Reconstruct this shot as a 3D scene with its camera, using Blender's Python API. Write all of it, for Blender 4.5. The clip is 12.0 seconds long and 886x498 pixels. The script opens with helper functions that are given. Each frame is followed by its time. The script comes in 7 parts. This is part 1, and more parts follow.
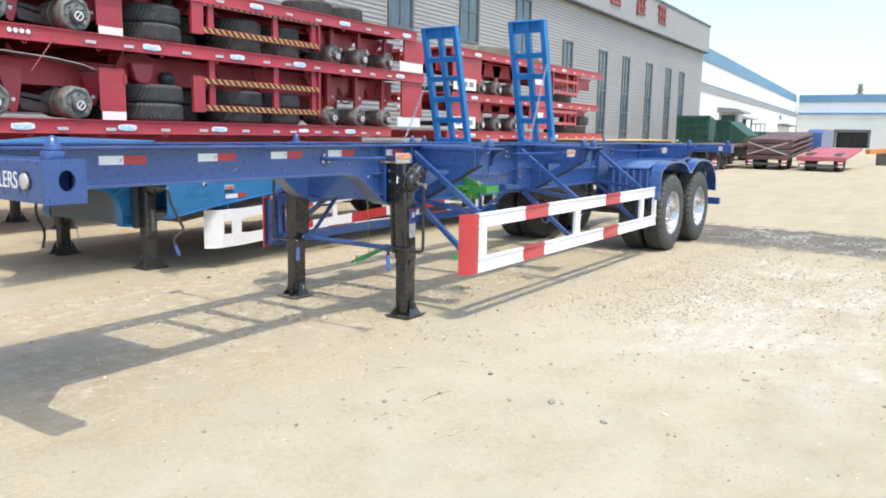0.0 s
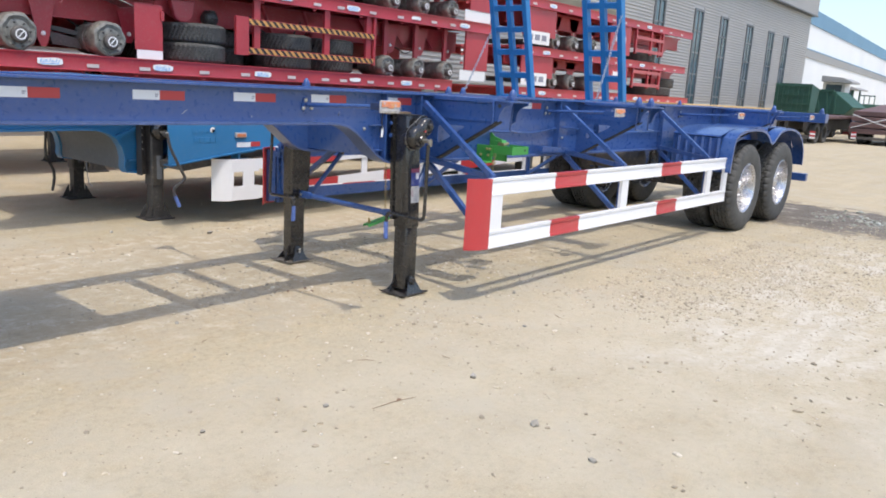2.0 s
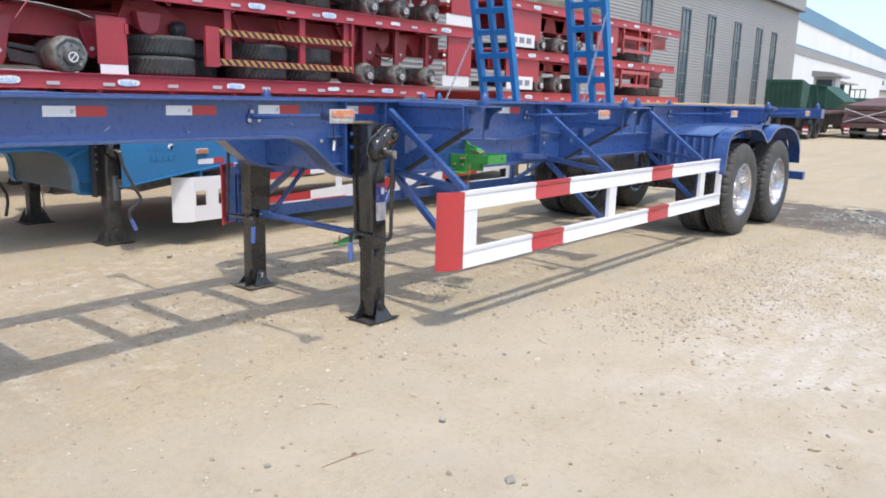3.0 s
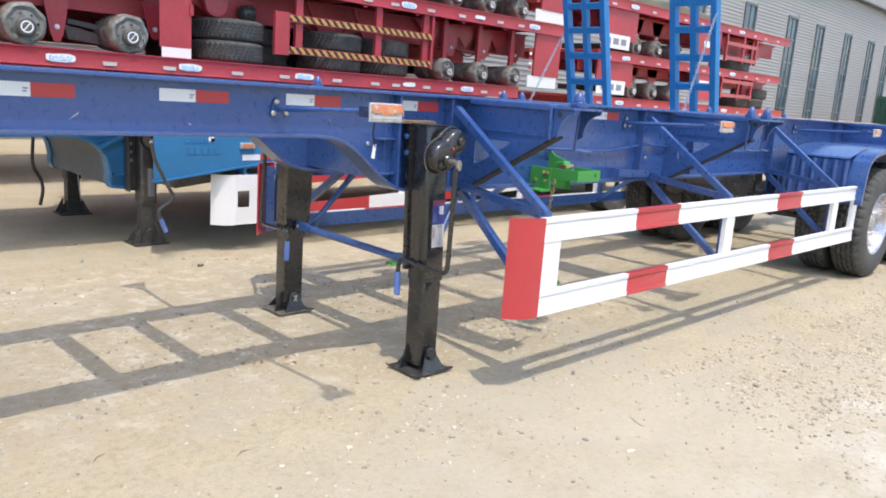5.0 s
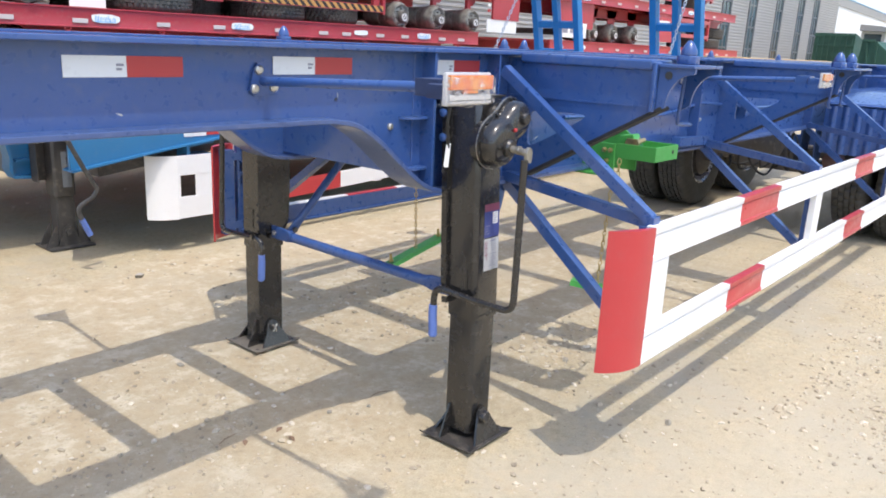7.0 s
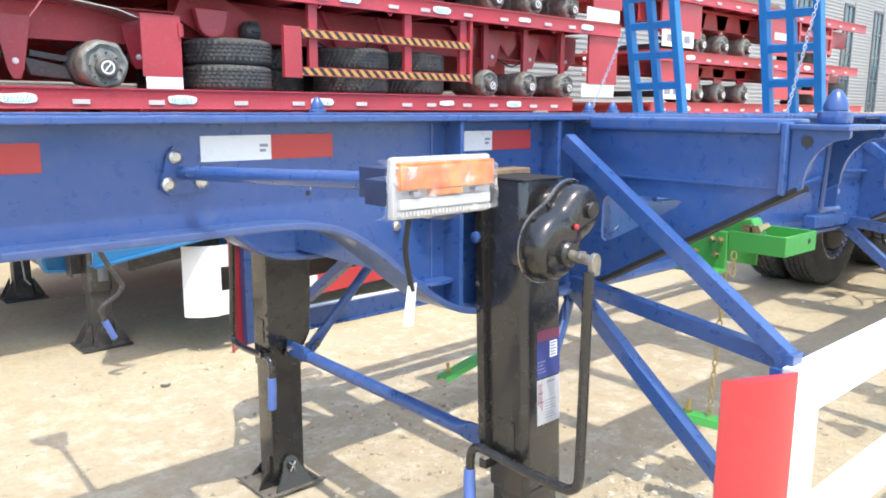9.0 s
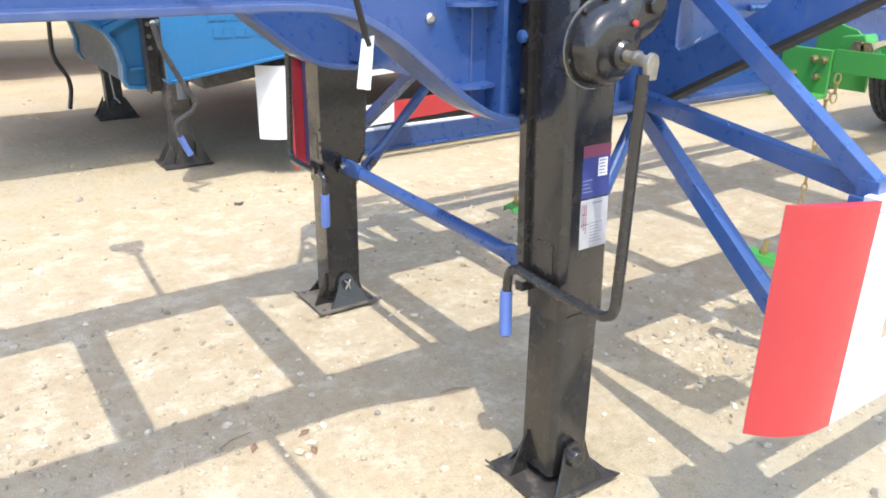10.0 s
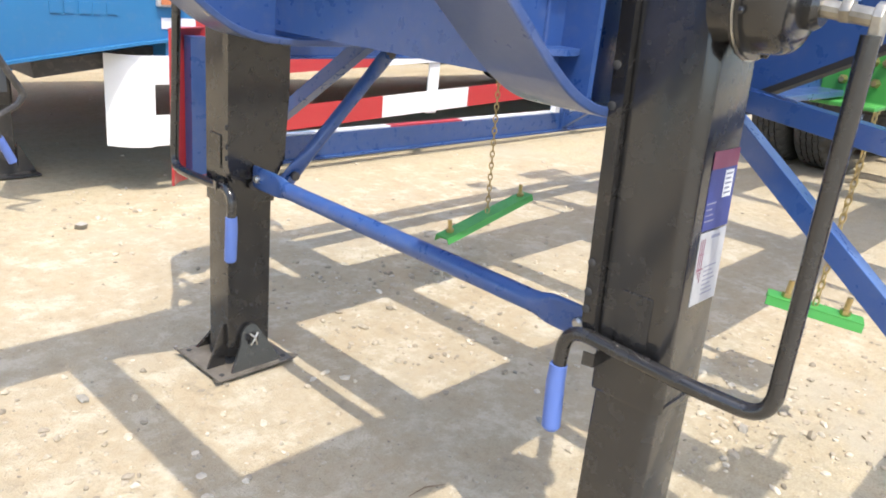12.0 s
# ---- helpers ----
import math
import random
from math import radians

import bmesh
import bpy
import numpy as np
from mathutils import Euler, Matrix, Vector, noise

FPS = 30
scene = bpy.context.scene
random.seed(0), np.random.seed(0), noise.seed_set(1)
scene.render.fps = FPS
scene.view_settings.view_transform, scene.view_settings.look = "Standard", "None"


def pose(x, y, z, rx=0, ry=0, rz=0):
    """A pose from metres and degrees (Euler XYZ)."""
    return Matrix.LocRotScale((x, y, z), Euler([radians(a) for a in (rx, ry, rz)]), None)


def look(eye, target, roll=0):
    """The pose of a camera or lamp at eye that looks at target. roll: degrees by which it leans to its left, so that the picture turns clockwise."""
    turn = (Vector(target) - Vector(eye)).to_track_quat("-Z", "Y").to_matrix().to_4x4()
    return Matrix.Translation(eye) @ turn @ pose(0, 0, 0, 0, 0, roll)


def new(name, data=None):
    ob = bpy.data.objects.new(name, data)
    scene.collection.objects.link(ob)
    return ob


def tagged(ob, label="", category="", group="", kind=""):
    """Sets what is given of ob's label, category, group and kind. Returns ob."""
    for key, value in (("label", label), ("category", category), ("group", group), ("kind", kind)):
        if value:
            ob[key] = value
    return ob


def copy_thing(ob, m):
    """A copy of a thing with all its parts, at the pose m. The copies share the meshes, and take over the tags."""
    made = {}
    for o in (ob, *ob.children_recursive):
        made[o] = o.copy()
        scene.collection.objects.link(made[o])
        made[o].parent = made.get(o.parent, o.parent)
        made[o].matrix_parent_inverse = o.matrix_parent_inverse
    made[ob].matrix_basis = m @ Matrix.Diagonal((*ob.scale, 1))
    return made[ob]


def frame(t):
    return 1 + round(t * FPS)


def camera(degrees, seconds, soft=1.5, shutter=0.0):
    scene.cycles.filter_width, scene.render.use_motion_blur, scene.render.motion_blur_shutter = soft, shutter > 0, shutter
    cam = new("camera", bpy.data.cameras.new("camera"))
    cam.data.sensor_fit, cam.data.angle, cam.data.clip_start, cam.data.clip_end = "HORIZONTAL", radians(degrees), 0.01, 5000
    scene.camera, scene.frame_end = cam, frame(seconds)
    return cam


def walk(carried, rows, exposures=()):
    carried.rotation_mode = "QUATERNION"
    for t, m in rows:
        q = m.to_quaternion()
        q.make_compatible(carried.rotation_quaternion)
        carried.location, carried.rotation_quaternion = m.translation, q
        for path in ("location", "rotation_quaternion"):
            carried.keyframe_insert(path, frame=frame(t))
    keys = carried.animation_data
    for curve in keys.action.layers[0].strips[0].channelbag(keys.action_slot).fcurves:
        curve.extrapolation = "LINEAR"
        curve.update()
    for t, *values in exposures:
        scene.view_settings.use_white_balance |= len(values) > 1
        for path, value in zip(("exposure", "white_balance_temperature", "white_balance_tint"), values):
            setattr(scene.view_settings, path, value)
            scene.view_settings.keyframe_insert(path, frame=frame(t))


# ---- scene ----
cam = camera(60.2, 12.0, soft=1.8)
PATH = [
    (0, (-5.016, -3.677, 1.559), (-3.369, -2.583, 1.258), 1.0),
    (0.5, (-4.737, -3.738, 1.547), (-3.215, -2.484, 1.212), 2.5),
    (1, (-4.507, -3.71, 1.525), (-2.939, -2.525, 1.156), 2.1),
    (1.5, (-4.235, -3.623, 1.522), (-2.62, -2.512, 1.127), 1.7),
    (2, (-3.912, -3.578, 1.503), (-2.403, -2.331, 1.09), 3.3),
    (2.5, (-3.642, -3.496, 1.488), (-2.165, -2.212, 1.075), 2.4),
    (3, (-3.416, -3.384, 1.497), (-1.899, -2.142, 1.102), 1.5),
    (3.5, (-3.121, -3.322, 1.483), (-1.758, -1.906, 1.109), 4.1),
    (5.5, (-2.495, -2.397, 1.468), (-1.076, -1.057, 1.031), 4.0),
    (6, (-2.414, -2.091, 1.472), (-0.925, -0.858, 0.96), 4.5),
    (6.5, (-2.237, -1.779, 1.472), (-0.737, -0.559, 0.962), 3.6),
    (8.5, (-1.44, -1.102, 1.48), (-0.033, 0.209, 0.931), -0.3),
    (8.8, (-1.36, -1.09, 1.474), (0.021, 0.279, 1.006), 0.2),
    (9, (-1.284, -1.124, 1.466), (0.031, 0.34, 1.106), 0.3),
    (9.2, (-1.243, -1.105, 1.452), (0.036, 0.365, 1.001), 0.4),
    (9.5, (-1.152, -1.128, 1.413), (-0.011, 0.406, 0.826), 1.3),
    (10, (-1.083, -1.122, 1.346), (-0.04, 0.411, 0.597), 0.8),
    (10.5, (-1.048, -1.117, 1.284), (-0.043, 0.395, 0.444), 1.8),
    (11, (-1.037, -0.999, 1.248), (0.077, 0.444, 0.424), 4.4),
    (11.5, (-1.028, -0.698, 1.188), (0.269, 0.62, 0.427), 4.7),
    (12, (-0.972, -0.398, 1.126), (0.417, 0.879, 0.462), 5.7),
]
EXPOSURE = [(0, 1.15, 6400, 7), (0.5, 1.08, 6400, 7), (1.5, 0.91, 6400, 9), (2.5, 0.88, 6350, 12), (3.5, 0.95, 6350, 12), (5.5, 1.13, 6370, 10), (6.5, 1.16, 6400, 11), (8.5, 1.46, 6450, 10), (9, 1.70, 6450, 8), (9.5, 1.81, 6400, 10), (10, 1.67, 6340, 9), (10.5, 1.52, 6340, 9), (11, 1.38, 6360, 9.5), (11.5, 1.44, 6450, 11), (12, 1.66, 6500, 10)]
walk(cam, [(t, look(eye, target, roll)) for t, eye, target, roll in PATH], EXPOSURE)

# ---- world and light ----
SUN_DIR = Vector((-0.17, -0.372, 1.0)).normalized()
world = bpy.data.worlds.new("sky")
scene.world = world
world.use_nodes = True
wn = world.node_tree.nodes
wl = world.node_tree.links
sky = wn.new("ShaderNodeTexSky")
sky.sky_type = "NISHITA"
sky.sun_disc = False
sky.sun_elevation = math.asin(SUN_DIR.z)
sky.sun_rotation = math.atan2(SUN_DIR.x, SUN_DIR.y)
sky.air_density = 1.0
sky.dust_density = 2.2
sky.ozone_density = 1.0
wl.new(sky.outputs[0], wn["Background"].inputs[0])
wn["Background"].inputs[1].default_value = 0.15
sun = new("sun", bpy.data.lights.new("sun", "SUN"))
sun.data.energy = 1.38
sun.data.angle = radians(0.6)
sun.data.color = (1.0, 0.935, 0.84)
sun.matrix_basis = look(SUN_DIR * 60, (0, 0, 0))


# ---- materials ----
def nodes_of(name):
    m = bpy.data.materials.new(name)
    m.use_nodes = True
    nt = m.node_tree
    return m, nt, nt.nodes["Principled BSDF"]


def noise_node(nt, scale, detail=4.0, rough=0.55, coord="Object"):
    tc = nt.nodes.new("ShaderNodeTexCoord")
    n = nt.nodes.new("ShaderNodeTexNoise")
    n.inputs["Scale"].default_value = scale
    n.inputs["Detail"].default_value = detail
    n.inputs["Roughness"].default_value = rough
    nt.links.new(tc.outputs[coord], n.inputs["Vector"])
    return n


def ramp(nt, fac, stops):
    r = nt.nodes.new("ShaderNodeValToRGB")
    while len(r.color_ramp.elements) < len(stops):
        r.color_ramp.elements.new(0.5)
    for e, (p, c) in zip(r.color_ramp.elements, stops):
        e.position = p
        e.color = (*c, 1) if len(c) == 3 else c
    nt.links.new(fac, r.inputs[0])
    return r.outputs[0]


def mixed(nt, fac, a, b, mode="MIX"):
    m = nt.nodes.new("ShaderNodeMix")
    m.data_type = "RGBA"
    m.blend_type = mode
    for sock, v in ((m.inputs[0], fac), (m.inputs[6], a), (m.inputs[7], b)):
        if isinstance(v, bpy.types.NodeSocket):
            nt.links.new(v, sock)
        elif isinstance(v, (int, float)):
            sock.default_value = v
        else:
            sock.default_value = (*v, 1)
    return m.outputs[2]


def bumped(nt, bsdf, height, strength, dist=0.01):
    b = nt.nodes.new("ShaderNodeBump")
    b.inputs["Strength"].default_value = strength
    b.inputs["Distance"].default_value = dist
    nt.links.new(height, b.inputs["Height"])
    nt.links.new(b.outputs[0], bsdf.inputs["Normal"])


def paint(name, col, rough=0.35, spread=0.12, dust=0.12, coat=0.0, metal=0.0, big=1.3, bump=0.05, dustcol=(0.32, 0.28, 0.22)):
    """Painted or bare surface: two scales of tone, dusty film, rough patches, fine orange-peel relief."""
    m, nt, b = nodes_of(name)
    lo = tuple(c * (1 - spread) for c in col)
    hi = tuple(min(1, c * (1 + spread)) for c in col)
    n1 = noise_node(nt, big, 5.0)
    n2 = noise_node(nt, 28.0, 5.0, 0.6)
    base = ramp(nt, n1.outputs[0], [(0.3, lo), (0.7, hi)])
    film = ramp(nt, n2.outputs[0], [(0.52, (0, 0, 0)), (0.8, (dust, dust, dust))])
    nt.links.new(mixed(nt, film, base, dustcol), b.inputs["Base Color"])
    r = ramp(nt, n2.outputs[0], [(0.3, (rough * 0.8,) * 3), (0.75, (min(1, rough * 1.35),) * 3)])
    nt.links.new(r, b.inputs["Roughness"])
    b.inputs["Metallic"].default_value = metal
    b.inputs["Coat Weight"].default_value = coat
    b.inputs["Coat Roughness"].default_value = 0.12
    if bump:
        n3 = noise_node(nt, 60.0, 3.0)
        bumped(nt, b, n3.outputs[0], bump, 0.004)
    return m


BLUE = paint("blue_paint", (0.032, 0.082, 0.250), 0.30, 0.12, 0.12, 0.45)
LIGHTBLUE = paint("light_blue_paint", (0.028, 0.17, 0.36), 0.38, 0.12, 0.10, 0.15)
RAMPBLUE = paint("ramp_blue_paint", (0.02, 0.19, 0.46), 0.42, 0.15, 0.12)
BLACK = paint("black_enamel", (0.019, 0.018, 0.0175), 0.24, 0.25, 0.045, 0.55, bump=0.05)
BLACKDULL = paint("dusty_black_enamel", (0.042, 0.040, 0.039), 0.42, 0.3, 0.28)
RED = paint("guard_red_paint", (0.46, 0.040, 0.044), 0.34, 0.06, 0.05, 0.25)
WHITE = paint("guard_white_paint", (0.78, 0.78, 0.78), 0.38, 0.03, 0.06)
DECKRED = paint("deck_red_paint", (0.385, 0.034, 0.046), 0.38, 0.16, 0.22, 0.15, big=0.9)
REFLECTOR = paint("pale_reflector", (0.55, 0.48, 0.46), 0.4, 0.1, 0.1)
FOOTPAINT = paint("scuffed_black_foot", (0.035, 0.032, 0.030), 0.42, 0.35, 0.40, big=9.0)
# greyer copy of BLUE, toned for the flange's sunlit sheen and shaded underside
FLANGEBLUE = paint("flange_blue_paint", (0.048, 0.085, 0.215), 0.32, 0.10, 0.14, 0.5, dustcol=(0.30, 0.32, 0.38))
# slate grey: shade on the low-bed's curved plate, and a leg label
SLATEGREY = paint("slate_grey", (0.12, 0.135, 0.155), 0.6, 0.12, 0.15)
DECKREDDARK = paint("dull_red_paint", (0.40, 0.042, 0.050), 0.5, 0.25, 0.3, big=0.8)
GREEN = paint("green_paint", (0.06, 0.31, 0.06), 0.4, 0.1, 0.06)
DARKGREEN = paint("dark_green_paint", (0.024, 0.085, 0.058), 0.6, 0.15, 0.15)
PINKRED = paint("faded_red_deck", (0.42, 0.11, 0.12), 0.6, 0.15, 0.2)
BROWNSTEEL = paint("rusty_brown_steel", (0.13, 0.075, 0.07), 0.7, 0.3, 0.2)
STEEL = paint("zinc_steel", (0.55, 0.53, 0.48), 0.3, 0.15, 0.1, metal=0.9)
WORNSTEEL = paint("dirty_zinc", (0.36, 0.33, 0.27), 0.38, 0.35, 0.35, metal=0.8, big=30.0)
BRASS = paint("yellow_zinc", (0.55, 0.42, 0.2), 0.35, 0.15, 0.1, metal=0.9)
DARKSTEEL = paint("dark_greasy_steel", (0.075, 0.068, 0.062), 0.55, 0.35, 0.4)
RIM = paint("silver_rim_paint", (0.58, 0.58, 0.60), 0.27, 0.10, 0.2, metal=0.8)
DRUM = paint("wrapped_grey_drum", (0.185, 0.180, 0.155), 0.30, 0.45, 0.45, 0.2, big=11.0, bump=0.9)
CABLE = paint("black_cable", (0.012, 0.012, 0.012), 0.5, 0.1, 0.05)
GRIP = paint("blue_plastic_grip", (0.10, 0.17, 0.46), 0.42, 0.08, 0.10)
TAPEWHITE = paint("silver_white_tape", (0.72, 0.74, 0.76), 0.3, 0.03, 0.05)
TAPERED = paint("red_reflective_tape", (0.44, 0.045, 0.045), 0.36, 0.06, 0.05)
LABELWHITE = paint("white_label", (0.78, 0.77, 0.75), 0.4, 0.03, 0.04)
LABELGREY = paint("grey_white_label", (0.42, 0.42, 0.42), 0.4, 0.1, 0.04, big=30.0)
# near-black base; on the outrigger flange it stands in for underside shade
FLANGEDARK = paint("near_black_steel", (0.018, 0.017, 0.017), 0.75, 0.3, 0.1)
LABELBLUE = paint("blue_label", (0.035, 0.05, 0.20), 0.4, 0.05, 0.04)
LABELPURPLE = paint("maroon_label", (0.20, 0.045, 0.085), 0.4, 0.05, 0.04)
INKGREY = paint("grey_print", (0.25, 0.25, 0.3), 0.5, 0.05, 0.0)
DUSTYFOOT = paint("dusty_tan_foot", (0.12, 0.105, 0.085), 0.6, 0.4, 0.6, big=12.0)
LAMPSHELL = paint("milky_lamp_shell", (0.46, 0.46, 0.47), 0.25, 0.10, 0.1, 0.4, big=25.0)
RUSTYTAN = paint("rusty_tan_plate", (0.20, 0.14, 0.08), 0.7, 0.3, 0.3, big=20.0)
# dark navy that stands in for shade on one blue lamp holder
NAVYSHADE = paint("shade_navy_paint", (0.016, 0.030, 0.085), 0.6, 0.2, 0.1)
GALVANISED = paint("pale_galvanised_chain", (0.33, 0.38, 0.46), 0.4, 0.15, 0.1, metal=0.4)
ORANGE = paint("orange_lens", (0.55, 0.20, 0.09), 0.15, 0.10, 0.05, 0.6, big=20.0)
def amber_material():
    """Amber lens with brighter facets where the reflector shows through."""
    m, nt, b = nodes_of("amber_lens")
    n = noise_node(nt, 34.0, 3.0)
    nt.links.new(ramp(nt, n.outputs[0], [(0.34, (0.56, 0.11, 0.035)), (0.47, (0.62, 0.17, 0.045)), (0.62, (0.66, 0.27, 0.08))]), b.inputs["Base Color"])
    b.inputs["Roughness"].default_value = 0.14
    b.inputs["Coat Weight"].default_value = 0.6
    return m


AMBER = amber_material()
CLEARLENS = paint("clear_lens", (0.50, 0.49, 0.48), 0.12, 0.1, 0.05, 0.6, big=20.0)


def wrap_material():
    """Thin crinkled film: mostly see-through, white where it is folded."""
    m, nt, b = nodes_of("plastic_wrap")
    b.inputs["Base Color"].default_value = (0.8, 0.79, 0.78, 1)
    b.inputs["Roughness"].default_value = 0.14
    n = noise_node(nt, 28.0, 3.0, 0.6)
    out = nt.nodes["Material Output"]
    tr = nt.nodes.new("ShaderNodeBsdfTransparent")
    mx = nt.nodes.new("ShaderNodeMixShader")
    f = ramp(nt, n.outputs[0], [(0.42, (0.06, 0.06, 0.06)), (0.58, (0.16, 0.16, 0.16)), (0.70, (0.6, 0.6, 0.6))])
    nt.links.new(f, mx.inputs[0])
    nt.links.new(tr.outputs[0], mx.inputs[1])
    nt.links.new(b.outputs[0], mx.inputs[2])
    nt.links.new(mx.outputs[0], out.inputs[0])
    bumped(nt, b, n.outputs[0], 0.6, 0.004)
    return m


WRAP = wrap_material()

STICKERBLUE = paint("blue_sticker", (0.25, 0.45, 0.72), 0.4, 0.25, 0.05, big=14.0)
YELLOW = paint("hazard_yellow", (0.75, 0.42, 0.08), 0.45, 0.1, 0.1)
WOODYELLOW = paint("yellow_deck_boards", (0.62, 0.42, 0.18), 0.6, 0.15, 0.1)
BUILDWHITE = paint("white_cladding", (0.78, 0.79, 0.78), 0.6, 0.04, 0.1, big=0.2, bump=0)
BUILDBEIGE = paint("pale_cladding", (0.64, 0.65, 0.62), 0.6, 0.05, 0.1, big=0.2, bump=0)
BUILDBLUE = paint("blue_fascia", (0.13, 0.27, 0.40), 0.5, 0.06, 0.1, big=0.3, bump=0)
BUILDGREY = paint("ribbed_grey_cladding", (0.42, 0.410, 0.395), 0.45, 0.06, 0.1, big=0.15, metal=0.2, bump=0)
FASCIAGREY = paint("grey_fascia", (0.32, 0.312, 0.30), 0.5, 0.06, 0.1, big=0.15, bump=0)
SIGNRED = paint("sign_red", (0.26, 0.07, 0.05), 0.5, 0.1, 0.05)
DOORDARK = paint("dark_doorway", (0.035, 0.035, 0.035), 0.7, 0.2, 0.1)
FRAMEGREY = paint("grey_window_frame", (0.12, 0.13, 0.14), 0.5, 0.1, 0.1)


def tyre_material():
    m, nt, b = nodes_of("tyre_rubber")
    n1, n2 = noise_node(nt, 6.0), noise_node(nt, 60.0)
    base = ramp(nt, n1.outputs[0], [(0.3, (0.047, 0.047, 0.044)), (0.7, (0.088, 0.085, 0.077))])
    nt.links.new(base, b.inputs["Base Color"])
    b.inputs["Roughness"].default_value = 0.75
    bumped(nt, b, n2.outputs[0], 0.3, 0.004)
    return m


TYRE = tyre_material()


def hazard_material():
    """Yellow and black slanting stripes."""
    m, nt, b = nodes_of("hazard_stripes")
    tc = nt.nodes.new("ShaderNodeTexCoord")
    w = nt.nodes.new("ShaderNodeTexWave")
    w.bands_direction = "DIAGONAL"
    w.inputs["Scale"].default_value = 4.6
    w.inputs["Distortion"].default_value = 0.15
    nt.links.new(tc.outputs["Object"], w.inputs["Vector"])
    base = ramp(nt, w.outputs["Fac"], [(0.48, (0.03, 0.022, 0.02)), (0.52, (0.55, 0.27, 0.07))])
    nt.links.new(base, b.inputs["Base Color"])
    b.inputs["Roughness"].default_value = 0.5
    return m


HAZARD = hazard_material()


def glass_material():
    m, nt, b = nodes_of("tinted_window_glass")
    n = noise_node(nt, 0.7, 2.0)
    nt.links.new(ramp(nt, n.outputs[0], [(0.3, (0.040, 0.075, 0.092)), (0.7, (0.075, 0.125, 0.150))]), b.inputs["Base Color"])
    b.inputs["Roughness"].default_value = 0.08
    b.inputs["Specular IOR Level"].default_value = 0.8
    return m


GLASS = glass_material()


def ground_material():
    """Dusty compacted yard: sandy film over pale concrete, stony grit, chalky wheel tracks and one wet dark strip."""
    m, nt, b = nodes_of("dusty_yard_ground")
    L = nt.links
    big = noise_node(nt, 0.35, 6.0, 0.6)
    mid = noise_node(nt, 2.6, 6.0, 0.62)
    fine = noise_node(nt, 26.0, 6.0, 0.7)
    grit = noise_node(nt, 140.0, 3.0, 0.7)
    c1 = ramp(nt, big.outputs[0], [(0.30, (0.420, 0.357, 0.240)), (0.52, (0.474, 0.406, 0.277)), (0.72, (0.530, 0.460, 0.328))])
    c2 = ramp(nt, mid.outputs[0], [(0.32, (0.412, 0.348, 0.236)), (0.55, (0.484, 0.416, 0.286)), (0.75, (0.560, 0.492, 0.355))])
    base = mixed(nt, 0.5, c1, c2)
    g = ramp(nt, fine.outputs[0], [(0.34, (0.74, 0.73, 0.71)), (0.5, (1, 1, 1)), (0.68, (1.12, 1.12, 1.11))])
    base = mixed(nt, 0.62, base, g, "MULTIPLY")
    g2 = ramp(nt, grit.outputs[0], [(0.36, (0.68, 0.66, 0.63)), (0.55, (1, 1, 1)), (0.72, (1.2, 1.2, 1.18))])
    base = mixed(nt, 0.5, base, g2, "MULTIPLY")
    # faint drag and tyre streaks running along the yard
    tcs = nt.nodes.new("ShaderNodeTexCoord")
    mp = nt.nodes.new("ShaderNodeMapping")
    mp.inputs["Rotation"].default_value = (0, 0, radians(-14))
    mp.inputs["Scale"].default_value = (0.22, 2.6, 1.0)
    L.new(tcs.outputs["Object"], mp.inputs["Vector"])
    streak = nt.nodes.new("ShaderNodeTexNoise")
    streak.inputs["Scale"].default_value = 1.0
    streak.inputs["Detail"].default_value = 5.0
    L.new(mp.outputs[0], streak.inputs["Vector"])
    base = mixed(nt, 0.8, base, ramp(nt, streak.outputs[0], [(0.35, (0.94, 0.935, 0.93)), (0.5, (1, 1, 1)), (0.64, (1.05, 1.05, 1.045))]), "MULTIPLY")
    # greyer trodden patches with ragged edges
    worn = noise_node(nt, 1.1, 8.0, 0.68)
    base = mixed(nt, ramp(nt, worn.outputs[0], [(0.50, (0, 0, 0)), (0.58, (0.55, 0.55, 0.55)), (0.70, (0.75, 0.75, 0.75))]), base, (0.435, 0.39, 0.30))

    # ochre and cream blotches a hand wide
    blot = noise_node(nt, 9.0, 5.0, 0.65)
    base = mixed(nt, 0.25, base, ramp(nt, blot.outputs[0], [(0.34, (1.10, 0.98, 0.84)), (0.5, (1, 1, 1)), (0.66, (0.95, 1.0, 1.05))]), "MULTIPLY")
    # embedded pebbles at two sizes, pale and dark ones, thickest in some patches
    def pebbles(scale, few, size):
        tcv = nt.nodes.new("ShaderNodeTexCoord")
        v = nt.nodes.new("ShaderNodeTexVoronoi")
        v.inputs["Scale"].default_value = scale
        bend = nt.nodes.new("ShaderNodeVectorMath")
        bend.operation = "MULTIPLY_ADD"
        L.new(fine.outputs["Color"], bend.inputs[0])
        bend.inputs[1].default_value = (0.02, 0.02, 0.02)
        L.new(tcv.outputs["Object"], bend.inputs[2])
        L.new(bend.outputs[0], v.inputs["Vector"])
        sp = nt.nodes.new("ShaderNodeSeparateColor")
        L.new(v.outputs["Color"], sp.inputs[0])
        reach = nt.nodes.new("ShaderNodeMath")
        reach.operation = "MULTIPLY_ADD"
        L.new(sp.outputs[2], reach.inputs[0])
        reach.inputs[1].default_value = size
        reach.inputs[2].default_value = size * 0.35
        gap = nt.nodes.new("ShaderNodeMath")
        gap.operation = "SUBTRACT"
        L.new(reach.outputs[0], gap.inputs[0])
        L.new(v.outputs["Distance"], gap.inputs[1])
